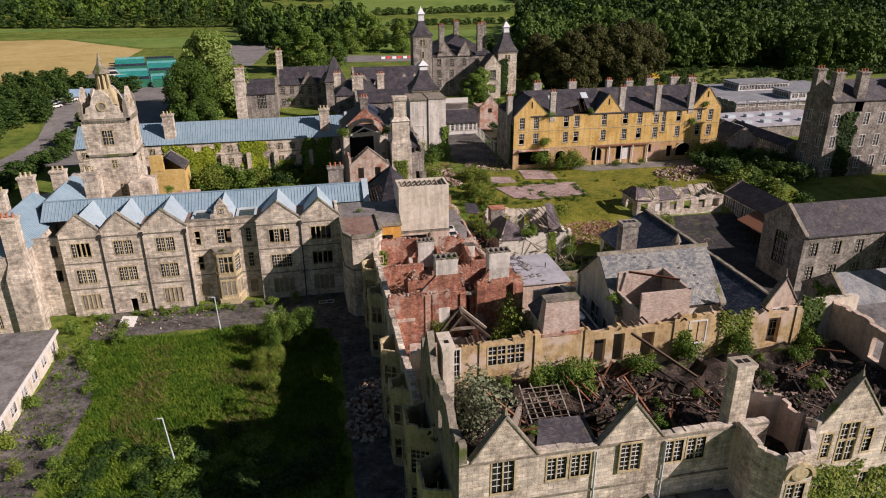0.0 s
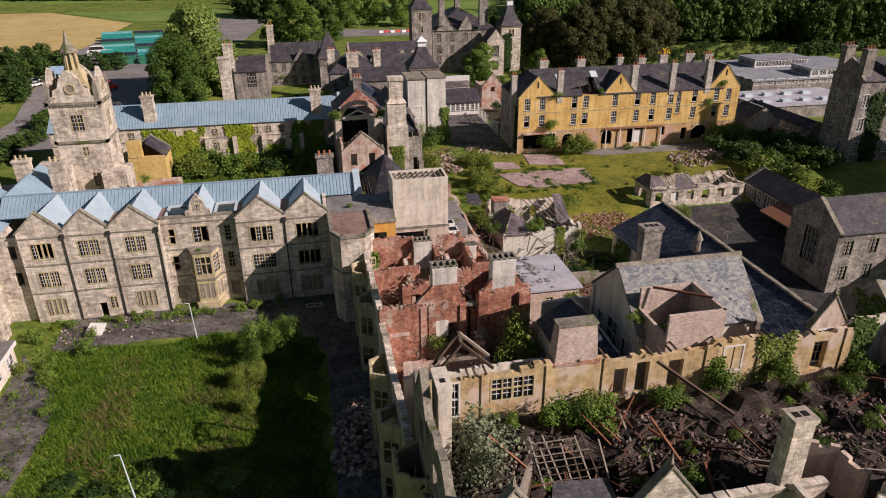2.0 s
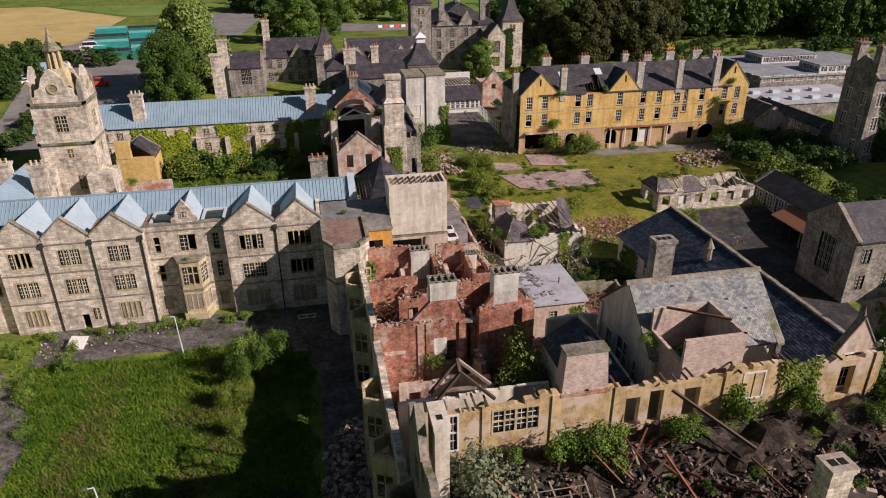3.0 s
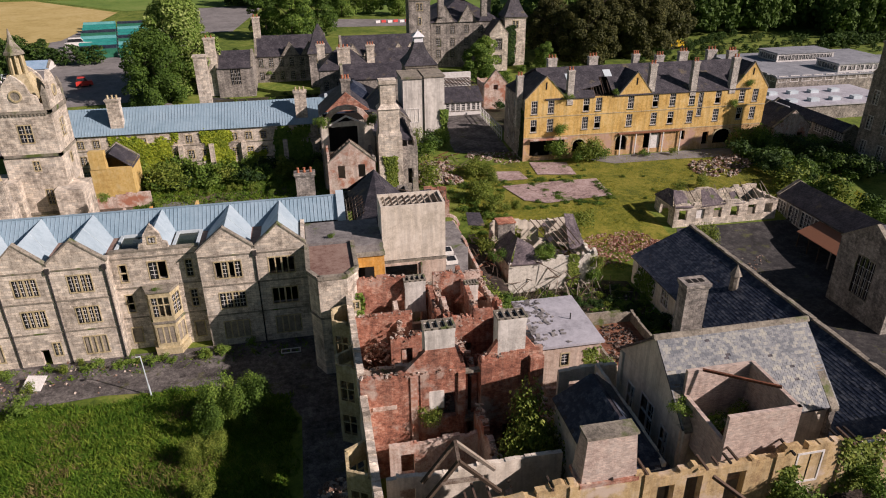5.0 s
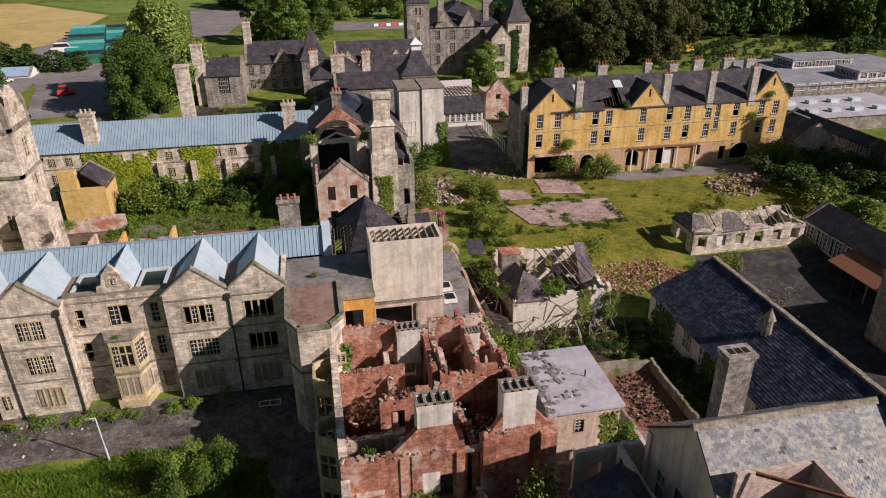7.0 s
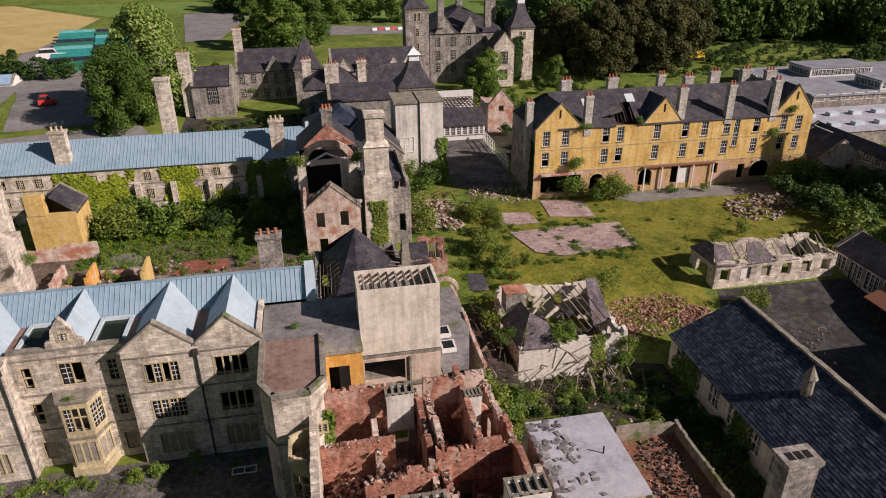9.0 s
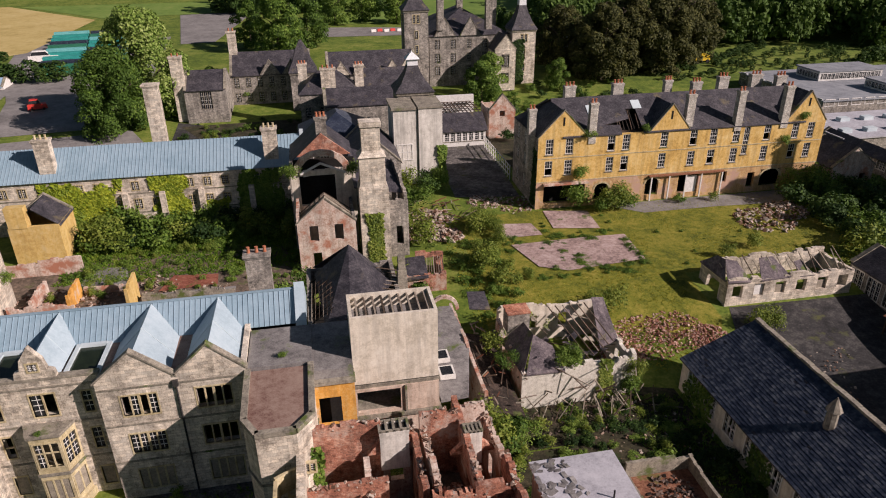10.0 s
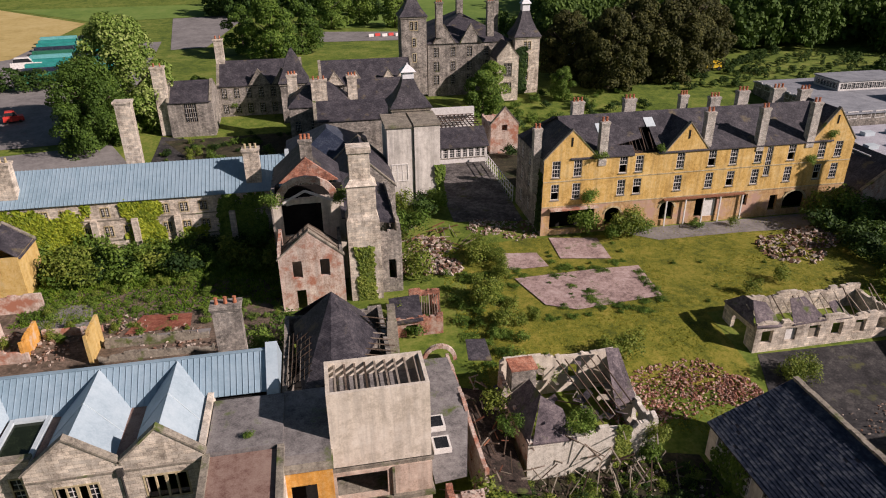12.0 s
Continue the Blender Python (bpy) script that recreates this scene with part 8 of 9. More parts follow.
def build_woods():
    rng = random.Random(21)
    fine = [spray_template(i, 13, 46, 0.052) for i in range(4)]
    coarse = [spray_template(10 + i, 10, 22, 0.085) for i in range(4)]
    near, far, light = [], [], []

    def wooded(x, y):
        if 318 < y < 640 and 0.09 * y < x < 0.315 * y:
            return False
        if y > 250 and x > 200:
            return True
        if 150 < x <= 200 and y > 268 and (y < 440 or x > 185) or 84 < x <= 150 and y > 264:
            return True
        if 60 < x <= 100 and y > 330:
            return True
        if -30 < x <= 60 and 385 < y < 480:
            return True
        if -420 < x < -28 and 500 < y < 570:
            return True
        if -420 < x < 60 and y > 600:
            return True
        return y > 610
    y = 240.0
    while y < 760:
        st = 6.5 if y < 340 else (8.5 if y < 480 else 12)
        x = -420.0
        while x < 560:
            xx, yy = x + rng.uniform(-0.4, 0.4) * st, y + rng.uniform(-0.4, 0.4) * st
            inview = -0.55 * yy - 30 < xx < 0.95 * yy + 60
            if inview and wooded(xx, yy):
                h = rng.uniform(13, 21) * (1.0 if xx > 60 else 0.85) * (0.62 if 0.09 * yy < xx < 0.32 * yy else 1.0)
                spot = (xx, yy, h, h * rng.uniform(0.65, 0.9))
                if yy < 345:
                    near.append(spot)
                # lighter leaf colour stands in for sunlit crowns, rarer to the right
                elif rng.random() < (0.2 if xx > 100 else 0.5):
                    light.append(spot)
                else:
                    far.append(spot)
            x += st
        y += st
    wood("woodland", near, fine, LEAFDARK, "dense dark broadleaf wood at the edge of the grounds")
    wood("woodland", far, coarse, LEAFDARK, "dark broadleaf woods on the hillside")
    wood("woodland", light, coarse, LEAF, "broadleaf woods on the hillside, sunlight in the leaf colour")
    hedge = []
    for a, b, n, h in (((-62, 180), (-72, 262), 34, 3.6), ((-84, 178), (-92, 275), 40, 4.5), ((-70, 135), (-62, 180), 22, 4.5), ((-110, 285), (-86, 300), 12, 4), ((-30, 395), (60, 385), 26, 7), ((60, 470), (150, 470), 40, 4), ((40, 520), (160, 530), 40, 5), ((-30, 480), (-420, 520), 90, 7), ((-58, 262), (-92, 268), 16, 6), ((120, 238), (170, 268), 40, 2.2), ((110, 250), (150, 240), 40, 2.0), ((180, 236), (260, 248), 50, 4)):
        for i in range(n):
            t = i / max(1, n - 1)
            hh = h * rng.uniform(0.7, 1.3)
            hedge.append((a[0] + (b[0] - a[0]) * t + rng.uniform(-2, 2), a[1] + (b[1] - a[1]) * t + rng.uniform(-2, 2), hh, hh * 1.4))
    for i in range(60):
        hedge.append((rng.uniform(-104, -74), rng.uniform(215, 275), rng.uniform(4, 9), rng.uniform(5, 9)))
    hedge = [h for h in hedge if not (-76 < h[0] < -66 and 180 < h[1] < 260)]
    for i in range(210):
        hedge.append((rng.uniform(108, 205), rng.uniform(226, 262), rng.uniform(0.8, 2.4), rng.uniform(1.6, 3.6)))
    hedge = [h for h in hedge if not (127 < h[0] < 183 and h[1] < 224) and math.hypot(h[0] - 130, h[1] - 247) > 7]
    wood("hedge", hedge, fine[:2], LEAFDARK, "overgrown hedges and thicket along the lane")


build_woods()

# ---- single trees ----
CROWN_BIG = crown_mesh(1, 27, 23, 34000, 0.34, CHESTNUT, 0.08, 84)
CROWN_BROAD = crown_mesh(5, 27, 24, 30000, 0.36, LEAF, 0.04, 76)
CROWN_OAK = crown_mesh(2, 22, 19, 18000, 0.38, LEAFWARM, 0.06, 52)
CROWN_MID = crown_mesh(3, 14, 11, 7000, 0.3, LEAF, 0.1, 18)
TRUNK_BIG, TRUNK_MID = trunk_mesh(1, 24, 0.7), trunk_mesh(2, 12, 0.3)
tree(-27.5, 222, 5.5, CROWN_BIG, TRUNK_BIG, "towering horse chestnut in blossom beside the rear wing", 1.0, 0.3)
tree(-32.5, 211, 5.0, CROWN_BROAD, TRUNK_BIG, "broad dark chestnut in full leaf", 0.74, 2.0)
for x, y, s, r in ((93, 232, 1.0, 0.2), (103, 238, 1.08, 1.5), (114, 238, 1.05, 2.6), (122, 246, 1.1, 4.0), (86, 246, 0.9, 5.0), (132, 252, 1.0, 3.3)):
    tree(x, y, ground_z(x, y) - 0.3, CROWN_OAK, TRUNK_BIG, "large bronze-green oak behind the ochre building", s, r, group="oaks behind the ochre building")
for x, y, s, r in ((2, 292, 1.5, 0.4), (12, 300, 1.3, 1.4), (-8, 306, 1.2, 2.2), (24, 352, 1.3, 3.0), (36, 358, 1.4, 0.9), (50, 350, 1.2, 2.9), (54, 215, 0.85, 1.0), (57, 220, 0.9, 2.0), (77, 224, 0.65, 3.0), (-6, 228, 0.5, 1), (-14, 236, 0.6, 2)):
    tree(x, y, ground_z(x, y) - 0.2, CROWN_MID, TRUNK_MID, "broadleaf tree in fresh summer leaf", s, r, group="broadleaf trees")

# ---- shrubs ----
def bush_mesh(seed, leaves, size, mat, tall=1.0):
    rng = random.Random(seed)
    v, f = [], []
    for i in range(9):
        a = i * 2.4
        r = 0.55 * rng.random()
        leaf_cloud(v, f, rng, (r * math.cos(a), r * math.sin(a), 0.3 + 0.5 * rng.random() * tall), (0.36, 0.36, 0.34 * tall), leaves // 9, size, shell=0.3)
    return cloud_mesh("shrub", v, f, mat)


BUSHES = [bush_mesh(i, 1250, 0.052, m, 1.0 + 0.3 * (i % 3)) for i, m in enumerate((LEAF, LEAF, IVYLEAF, LEAFDARK))]
GREYBUSH = bush_mesh(9, 1300, 0.042, material("silvery_buddleia_leaves", ((0.1, 0.13, 0.07), (0.16, 0.19, 0.11), (0.24, 0.27, 0.17)), 0.6, 0.75, 0.0, island=0.14, trans=0.15), 1.3)


SAPLING = [bush_mesh(40 + i, 3600, 0.032, m, 1.5) for i, m in enumerate((LEAF, IVYLEAF))]
THIN = [bush_mesh(20 + i, 620, 0.07, m, 1.0 + 0.3 * (i % 3)) for i, m in enumerate((LEAF, LEAF, IVYLEAF, LEAFDARK))]
SCRUB = {}


def shrub(x, y, h, k=0, z=None, w=None, mesh=None, label="self-sown leafy shrub among the ruins"):
    w = w or h * 1.1
    joined = any(q in label for q in ("weeds", "bramble", "nettles", "tussocks"))
    me = mesh or (THIN if joined else BUSHES)[k % len(BUSHES)]
    if joined:
        SCRUB.setdefault((label, me.materials[0].name), []).append((me, Matrix.Translation((x, y, (ground_z(x, y) if z is None else z) - 0.1)) @ Matrix.Rotation(x * 3 + y, 4, "Z") @ Matrix.Diagonal((w, w, h, 1))))
        return None
    ob = new("shrub", me)
    ob.matrix_basis = Matrix.Translation((x, y, (ground_z(x, y) if z is None else z) - 0.1)) @ Matrix.Rotation(x * 3 + y, 4, "Z") @ Matrix.Diagonal((w, w, h, 1))
    return tagged(ob, label, "shrub", "self-sown shrubs")


rng = random.Random(61)
for i in range(24):
    q = rng.random()
    x, y = rng.gauss(-4.2 if q < 0.75 else -7.5, 1.5), rng.gauss(84 if q < 0.75 else 80, 3.2)
    h = rng.uniform(1.6, 3.4) if i % 4 else rng.uniform(3.2, 4.4)
    shrub(min(x, 0.4), min(y, 90), h, i % 2, w=h * rng.uniform(0.5, 0.8), mesh=SAPLING[i % 4 > 0], label="young sycamore thicket on the lawn")
# mostly dark-leaved weeds, added to give the lower lawn its shade
for i in range(120):
    shrub(rng.uniform(-28, 0), rng.uniform(42, 66), rng.uniform(0.7, 1.7), 3 if i % 3 else 0, w=rng.uniform(1.4, 3.0), label="rank weeds on the lawn")
for i in range(26):
    shrub(rng.uniform(-36, 2), rng.uniform(97.4, 99.3), rng.uniform(0.5, 1.3), i % 3, label="weeds along the wall foot")
for i in range(24):
    shrub(rng.uniform(-36, -28), rng.uniform(58, 96), rng.uniform(0.7, 1.8), i % 3, label="weeds beside the path")
for i in range(26):       # thicket between slab and ruins
    shrub(rng.uniform(34, 39.5), rng.uniform(126, 152), rng.uniform(1.0, 2.6) * (1.2 if i % 4 == 0 else 0.7), 2, label="willow scrub beside the old floor slab")
for x, y, h in ((60.5, 149, 3.4), (62.5, 149.5, 3.6), (64, 150, 3.0), (58.5, 148.6, 2.6), (74, 150, 1.6), (80, 149.5, 1.4), (96, 149, 4.0), (98.5, 148, 4.6), (101, 147.5, 4.2), (103, 150, 4.8), (55, 151, 4.0)):
    shrub(x, y, h, int(y) % 3, label="shrub against the ochre building")
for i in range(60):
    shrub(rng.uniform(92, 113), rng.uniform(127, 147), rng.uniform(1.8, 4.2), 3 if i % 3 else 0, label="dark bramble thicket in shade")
for i in range(90):
    shrub(rng.uniform(50, 100), rng.uniform(168, 228), rng.uniform(0.8, 3.0), 3 if i % 2 else 0, label="bramble scrub behind the ochre building")
for i in range(60):
    shrub(rng.uniform(-18, 9), rng.uniform(190, 213), rng.uniform(0.5, 1.8), i % 4, label="nettles among the north ranges")
for i in range(26):
    shrub(rng.uniform(88, 104), rng.uniform(96, 126), rng.uniform(2.0, 4.0), i, label="dark bramble thicket in shade")
for i in range(70):       # foot of rear wing
    shrub(rng.uniform(-30, 8), rng.uniform(149, 157.5), rng.uniform(1.6, 3.6), i % 4, label="bramble and elder below the rear wing")
for i in range(110):
    shrub(rng.uniform(-25, 8), rng.uniform(134, 150), rng.uniform(0.4, 1.2), i % 3, label="weeds in the inner court")
for x, y, h in ((5.5, 127, 3.4), (7, 125, 3), (9, 130, 3.6), (25, 99, 3.0), (24, 97.6, 2.6), (23.6, 99.6, 2.8), (26.5, 142, 4), (28, 158, 4.2), (31, 163, 4.0), (33.5, 165, 3.5), (26.5, 165, 3.4), (24, 129, 2.6), (22.5, 132, 2.4)):
    shrub(x, y, h, int(x), label="self-sown shrub among rubble")
for x, y, h, z in ((13.0, 49.5, 4.4, 10.4), (12.6, 47.6, 3.6, 10.0)):
    shrub(x, y, h, 0, z, mesh=GREYBUSH, label="silvery buddleia rooted in the gutted range")
for x, y, h, z in ((19.6, 51.6, 3.2, 11.4), (21.6, 51.2, 3.4, 11.2), (23.2, 51.4, 3.6, 11.4), (24.6, 52.0, 2.8, 11.4), (29.5, 51.6, 3.0, 11.4), (31, 52.2, 2.4, 11.6), (35.5, 52.6, 3.4, 11.6), (41.6, 52.4, 3.2, 11.6), (28, 43.4, 2.4, 11.2), (38.5, 44, 2.0, 11.8), (40.5, 47, 1.8, 11.8), (45, 46, 1.6, 11.8), (16.5, 51.8, 1.8, 11.6), (33.4, 47, 1.4, 11.6), (47, 51, 2.4, 11.6), (50, 52.6, 3.0, 11.4)):
    shrub(x, y, h * 0.8, int(x * 3) % 3, z, w=h * 0.7, label="green shrub growing in the burnt-out floor")
for i in range(40):
    shrub(rng.uniform(11, 53), rng.uniform(40, 53), rng.uniform(0.4, 1.0), i % 3, 11.6, label="weeds on the burnt floor")
for x, y, h, z in ((22.0, 67.0, 7.4, 3.5), (21.0, 65.6, 5.6, 3.5), (23.0, 65.4, 5.6, 3.5)):
    shrub(x, y, h, 2, z, w=h * 0.6, mesh=SAPLING[1], label="young sycamore inside the roofless court")
for x, y, h, z in ((14.4, 72.8, 1.6, 6.0), (12, 78, 2.0, 5.2), (10.5, 79.5, 1.8, 5.4), (18, 95, 2.4, 2), (33.2, 58.4, 1.6, 14.0), (35, 59, 1.4, 14.0), (30.8, 59.6, 1.3, 15.4), (36.6, 105.6, 2.0, 4.8), (37.4, 106.2, 1.6, 5.0), (30.2, 108, 1.8, 4.2), (29.6, 112, 2.0, 3.4), (44.2, 105.2, 1.8, 2.6), (43.8, 105.0, 2.2, 0.4), (35, 117, 2.6, 2.6), (38, 117.4, 2.0, 2.6), (26.4, 98.6, 3.6, 1.0), (27.6, 99.4, 3.2, 0.8), (30.5, 100.5, 2.0, 0.4), (34, 78.5, 2.2, 4.0), (-26, 128.0, 1.4, 10.0), (57, 151.8, 1.6, 15.6), (67, 152, 1.4, 15.8), (97, 152, 1.6, 16.0), (55.4, 151.5, 2.4, 8.2), (94, 151.6, 1.6, 12.0), (7.6, 143, 2.2, 15), (16.5, 143, 2, 15), (-14.2, 99.8, 0.5, 8.8), (7, 101.4, 0.7, 12.9), (28.9, 59.5, 1.8, 9), (29.4, 66, 2.0, 8)):
    shrub(x, y, h, int(x) % 3, z, label="shrub rooted in broken masonry")
for i in range(120):
    shrub(rng.uniform(27, 49), rng.uniform(89, 104.6), rng.uniform(0.3, 1.1), (0, 3, 3, 2)[i % 4], w=rng.uniform(0.6, 1.8), label="weeds and nettles before the kitchen ruin")
for i in range(34):
    shrub(rng.uniform(42.5, 49.5), rng.uniform(74, 104), rng.uniform(0.5, 1.6), 3, label="nettles and scrub between the ruins")
for i in range(22):
    shrub(rng.uniform(30, 100), rng.uniform(118, 148), rng.uniform(0.25, 0.6), i % 2, label="tussocks in the rough grass")
for i in range(60):      # growth creeping over the slab edges
    q = rng.random()
    x, y = ((rng.uniform(40, 58), rng.choice((128.6, 130.2, 139.8, 141.2)) + rng.uniform(-0.9, 0.9)), (rng.choice((39.6, 46.6, 48.2, 58.2)) + rng.uniform(-0.8, 0.8), rng.uniform(129, 150)))[i % 2]
    shrub(x, y, rng.uniform(0.25, 0.6), i % 2, w=rng.uniform(0.6, 1.5), label="tussocks over the slab edges")
for i in range(46):       # bushes between the slab and the gutted house
    shrub(rng.uniform(30, 37), rng.uniform(120, 142), rng.uniform(0.4, 1.2), i % 2, w=rng.uniform(0.8, 1.8), label="weeds beside the gutted house")
for x, y, h in ((66, 113.4, 2.4), (67.5, 112.8, 2.2), (65, 112.6, 1.8), (76, 131, 2.0), (70, 129, 1.8), (48, 120, 2.6), (45.5, 119.6, 2.4)):
    shrub(x, y, h, 2, label="green shrub beside the roofless shed")


# low growth that cannot be counted, joined by kind
for (lab, mname), items in SCRUB.items():
    vs, n = [], 0
    for me, mm in items:
        c = np.empty(len(me.vertices) * 3, dtype=np.float32)
        me.vertices.foreach_get("co", c)
        a = np.array(mm)
        vs.append(c.reshape(-1, 3) @ a[:3, :3].T + a[:3, 3])
    v = np.concatenate(vs)
    n = len(v) // 5
    me = bpy.data.meshes.new("scrub")
    me.vertices.add(len(v))
    me.vertices.foreach_set("co", v.astype(np.float32).ravel())
    me.loops.add(n * 5)
    me.loops.foreach_set("vertex_index", np.arange(n * 5, dtype=np.int32))
    me.polygons.add(n)
    me.polygons.foreach_set("loop_start", np.arange(0, n * 5, 5, dtype=np.int32))
    me.update(calc_edges=True)
    me.materials.append(bpy.data.materials[mname])
    tagged(new("scrub", me), lab, "scrub", kind="stuff")


# ---- ivy ----
def ivy(M, u0, u1, z0, z1, count, size, mat, seed, thin=1.0, label="green ivy climbing the stone wall"):
    rng = random.Random(seed)
    v, f = [], []
    for _ in range(count):
        u, z = rng.uniform(u0, u1), z0 + (z1 - z0) * rng.random() ** thin
        n = noise.noise((u * 0.5, z * 0.4, seed * 3.1))
        edge = min(u - u0, u1 - u, (z1 - z) * 0.8) / (u1 - u0) * 4
        if n + edge - 0.35 < rng.uniform(-0.35, 0.35):
            continue
        p = Vector((u, -0.05 - 0.35 * max(0, n + 0.3) * rng.random(), z))
        q = Euler((rng.uniform(0.6, 1.9), rng.uniform(-0.6, 0.6), rng.uniform(-0.6, 0.6))).to_matrix()
        s = size * rng.uniform(0.6, 1.3)
        b = len(v)
        for k in range(5):
            r = s * (1.0 if k % 2 == 0 else 0.6)
            v.append(M @ (p + q @ Vector((r * math.cos(k * 1.257), r * math.sin(k * 1.257), 0))))
        f.append(tuple(range(b, b + 5)))
    me = cloud_mesh("ivy", v, f, mat)
    return tagged(new("ivy", me), label, "ivy", kind="stuff")


ivy(facing(50.1, 105, "left"), 1, 7, 0.2, 4.4, 900, 0.2, LEAF, 21)
ivy(facing(50.1, 105, "left"), 13, 17, 0.2, 4.2, 600, 0.2, LEAFDARK, 22)
MB = facing(-34, 158.5, "front")
ivy(MB, 2.0, 14.5, 1.5, 12.0, 7800, 0.3, IVYBRIGHT, 1)
ivy(MB, 18.5, 24.5, 1.5, 12.3, 4500, 0.3, IVYBRIGHT, 2)
ivy(MB, 32, 39.5, 1.5, 12.2, 4600, 0.3, LEAF, 3)
ivy(MB, 26, 31, 1.5, 7.5, 1900, 0.28, IVYBRIGHT, 4)
ivy(facing(17.0, 137.95, "front"), 0.6, 3.4, 1.0, 11.0, 1800, 0.25, IVYLEAF, 5)
ivy(facing(30.3, 167.6, "front"), 3.4, 5.2, 3.0, 11.0, 700, 0.3, LEAF, 6)
ivy(facing(66.5, 231.9, "front"), 0.0, 3.4, 7, 19, 900, 0.5, LEAFDARK, 7)
ivy(facing(115, 131, "front"), 3, 7.5, 2, 18, 1600, 0.45, LEAFDARK, 8)
ivy(facing(36.4, 36.0, "front"), 0.4, 5.5, 5.5, 12.4, 1800, 0.16, IVYLEAF, 9)
ivy(facing(36.4, 36.0, "front"), 5.4, 10, 6, 11.5, 900, 0.16, IVYLEAF, 10)
ivy(facing(-40.5, 96, "right"), 0.2, 2.4, 0, 8, 900, 0.22, LEAF, 11)
ivy(facing(33.2, 78.6, "right"), 0.2, 4.0, 1, 8.6, 900, 0.22, IVYLEAF, 12)
ivy(facing(26.6, 78.6, "front"), 4.6, 6.6, 2, 8.6, 500, 0.2, IVYLEAF, 13)
ivy(facing(48.9, 54.4, "front"), 0.2, 3.0, 9, 17, 1200, 0.22, LEAFDARK, 14)
ivy(facing(8.8, 92.4, "front"), 0.0, 1.2, 3, 10, 400, 0.2, LEAF, 15)
ivy(facing(64.0, 71.5, "left"), 2, 8.5, 3, 11, 1600, 0.25, LEAF, 16)
ivy(facing(47.9, 166, "left"), 11, 14, 4, 14, 900, 0.3, LEAFDARK, 17)
ivy(facing(31.2, 104.95, "front"), 8.6, 10.6, 0.4, 5.6, 700, 0.2, IVYLEAF, 18)
ivy(facing(9.6, 53.75, "front"), 29.5, 33.5, 11.6, 16.6, 1100, 0.16, IVYLEAF, 19)
ivy(facing(9.6, 53.75, "front"), 24.8, 27.0, 11.6, 15, 500, 0.16, IVYLEAF, 20)


# ---- grass ----
def grass(name, inside, bounds, count, hmin, hmax, mat, seed, label, zf=ground_z, width=0.09):
    r = np.random.RandomState(seed)
    x0, y0, x1, y1 = bounds
    vs = []
    rng = random.Random(seed)
    for _ in range(count):
        x, y = rng.uniform(x0, x1), rng.uniform(y0, y1)
        if not inside(x, y):
            continue
        z = zf(x, y)
        g = 0.7 + 0.6 * (noise.noise((x * 0.15, y * 0.15, seed)) + 0.5)
        for _k in range(3):
            a, h = rng.uniform(0, 6.283), rng.uniform(hmin, hmax) * g
            dx, dy = math.cos(a) * width, math.sin(a) * width
            lx, ly = rng.uniform(-1.1, 1.1) * h, rng.uniform(-1.1, 1.1) * h
            ox, oy = rng.uniform(-0.15, 0.15), rng.uniform(-0.15, 0.15)
            vs += [(x + ox - dx, y + oy - dy, z - 0.02), (x + ox + dx, y + oy + dy, z - 0.02), (x + ox + lx, y + oy + ly, z + h)]
    me = bpy.data.meshes.new(name)
    me.from_pydata(vs, [], [(i, i + 1, i + 2) for i in range(0, len(vs), 3)])
    me.materials.append(mat)
    return tagged(new(name, me), label, "grass", kind="stuff")


def on_lawn(x, y):
    left = -28.4 if y < 76 else -28.4 - (y - 76) * 0.3
    edge = 91.2 + 0.8 * math.sin(x * 0.4) - max(0, x + 8) * 0.35
    return left < x < 1.2 + 0.5 * math.sin(y) and y < edge


def meadow(x, y):
    if 39 < x < 59 and 128 < y < 152 and not (46 < x < 48.4 and y > 140):
        return 128 + (x - 40) * 0.1 > y
    if 60 < x < 86 and 104 < y < 128 or y < 106 + max(0, (60 - x)) * 0.2 and x > 44:
        return False
    return y > 117 or x > 46


STRAW = material("dry_brown_stalks", ((0.09, 0.075, 0.025), (0.14, 0.12, 0.04), (0.21, 0.18, 0.07)), 0.5, 0.9, 0.0, island=0.14)
grass("grass", on_lawn, (-34, 40, 2, 93), 42000, 0.22, 0.55, BLADE, 5, "tall unmown grass on the courtyard lawn", lambda x, y: 0.0)
grass("grass", lambda x, y: on_lawn(x, y) and noise.noise((x * 0.16, y * 0.16, 9)) > 0.12, (-26, 66, -6, 88), 2600, 0.3, 0.7, STRAW, 6, "brown dock stalks in the lawn", lambda x, y: 0.0)
grass("grass", meadow, (30, 104, 104, 151.5), 30000, 0.04, 0.11, BLADESUN, 7, "rough grass around the old floor slab", width=0.14)
grass("grass", lambda x, y: True, (-26, 139.5, 10, 157), 7000, 0.2, 0.5, BLADE, 8, "rank grass in the inner court", width=0.14)
grass("grass", lambda x, y: x < -29.5 or y > 96, (-36, 56, 3, 99.5), 3500, 0.15, 0.4, BLADE, 9, "grass tufts along path and wall", width=0.12)
grass("grass", lambda x, y: True, (42, 72, 50, 104), 1200, 0.2, 0.5, BLADE, 10, "rank grass between the ruins", width=0.12)


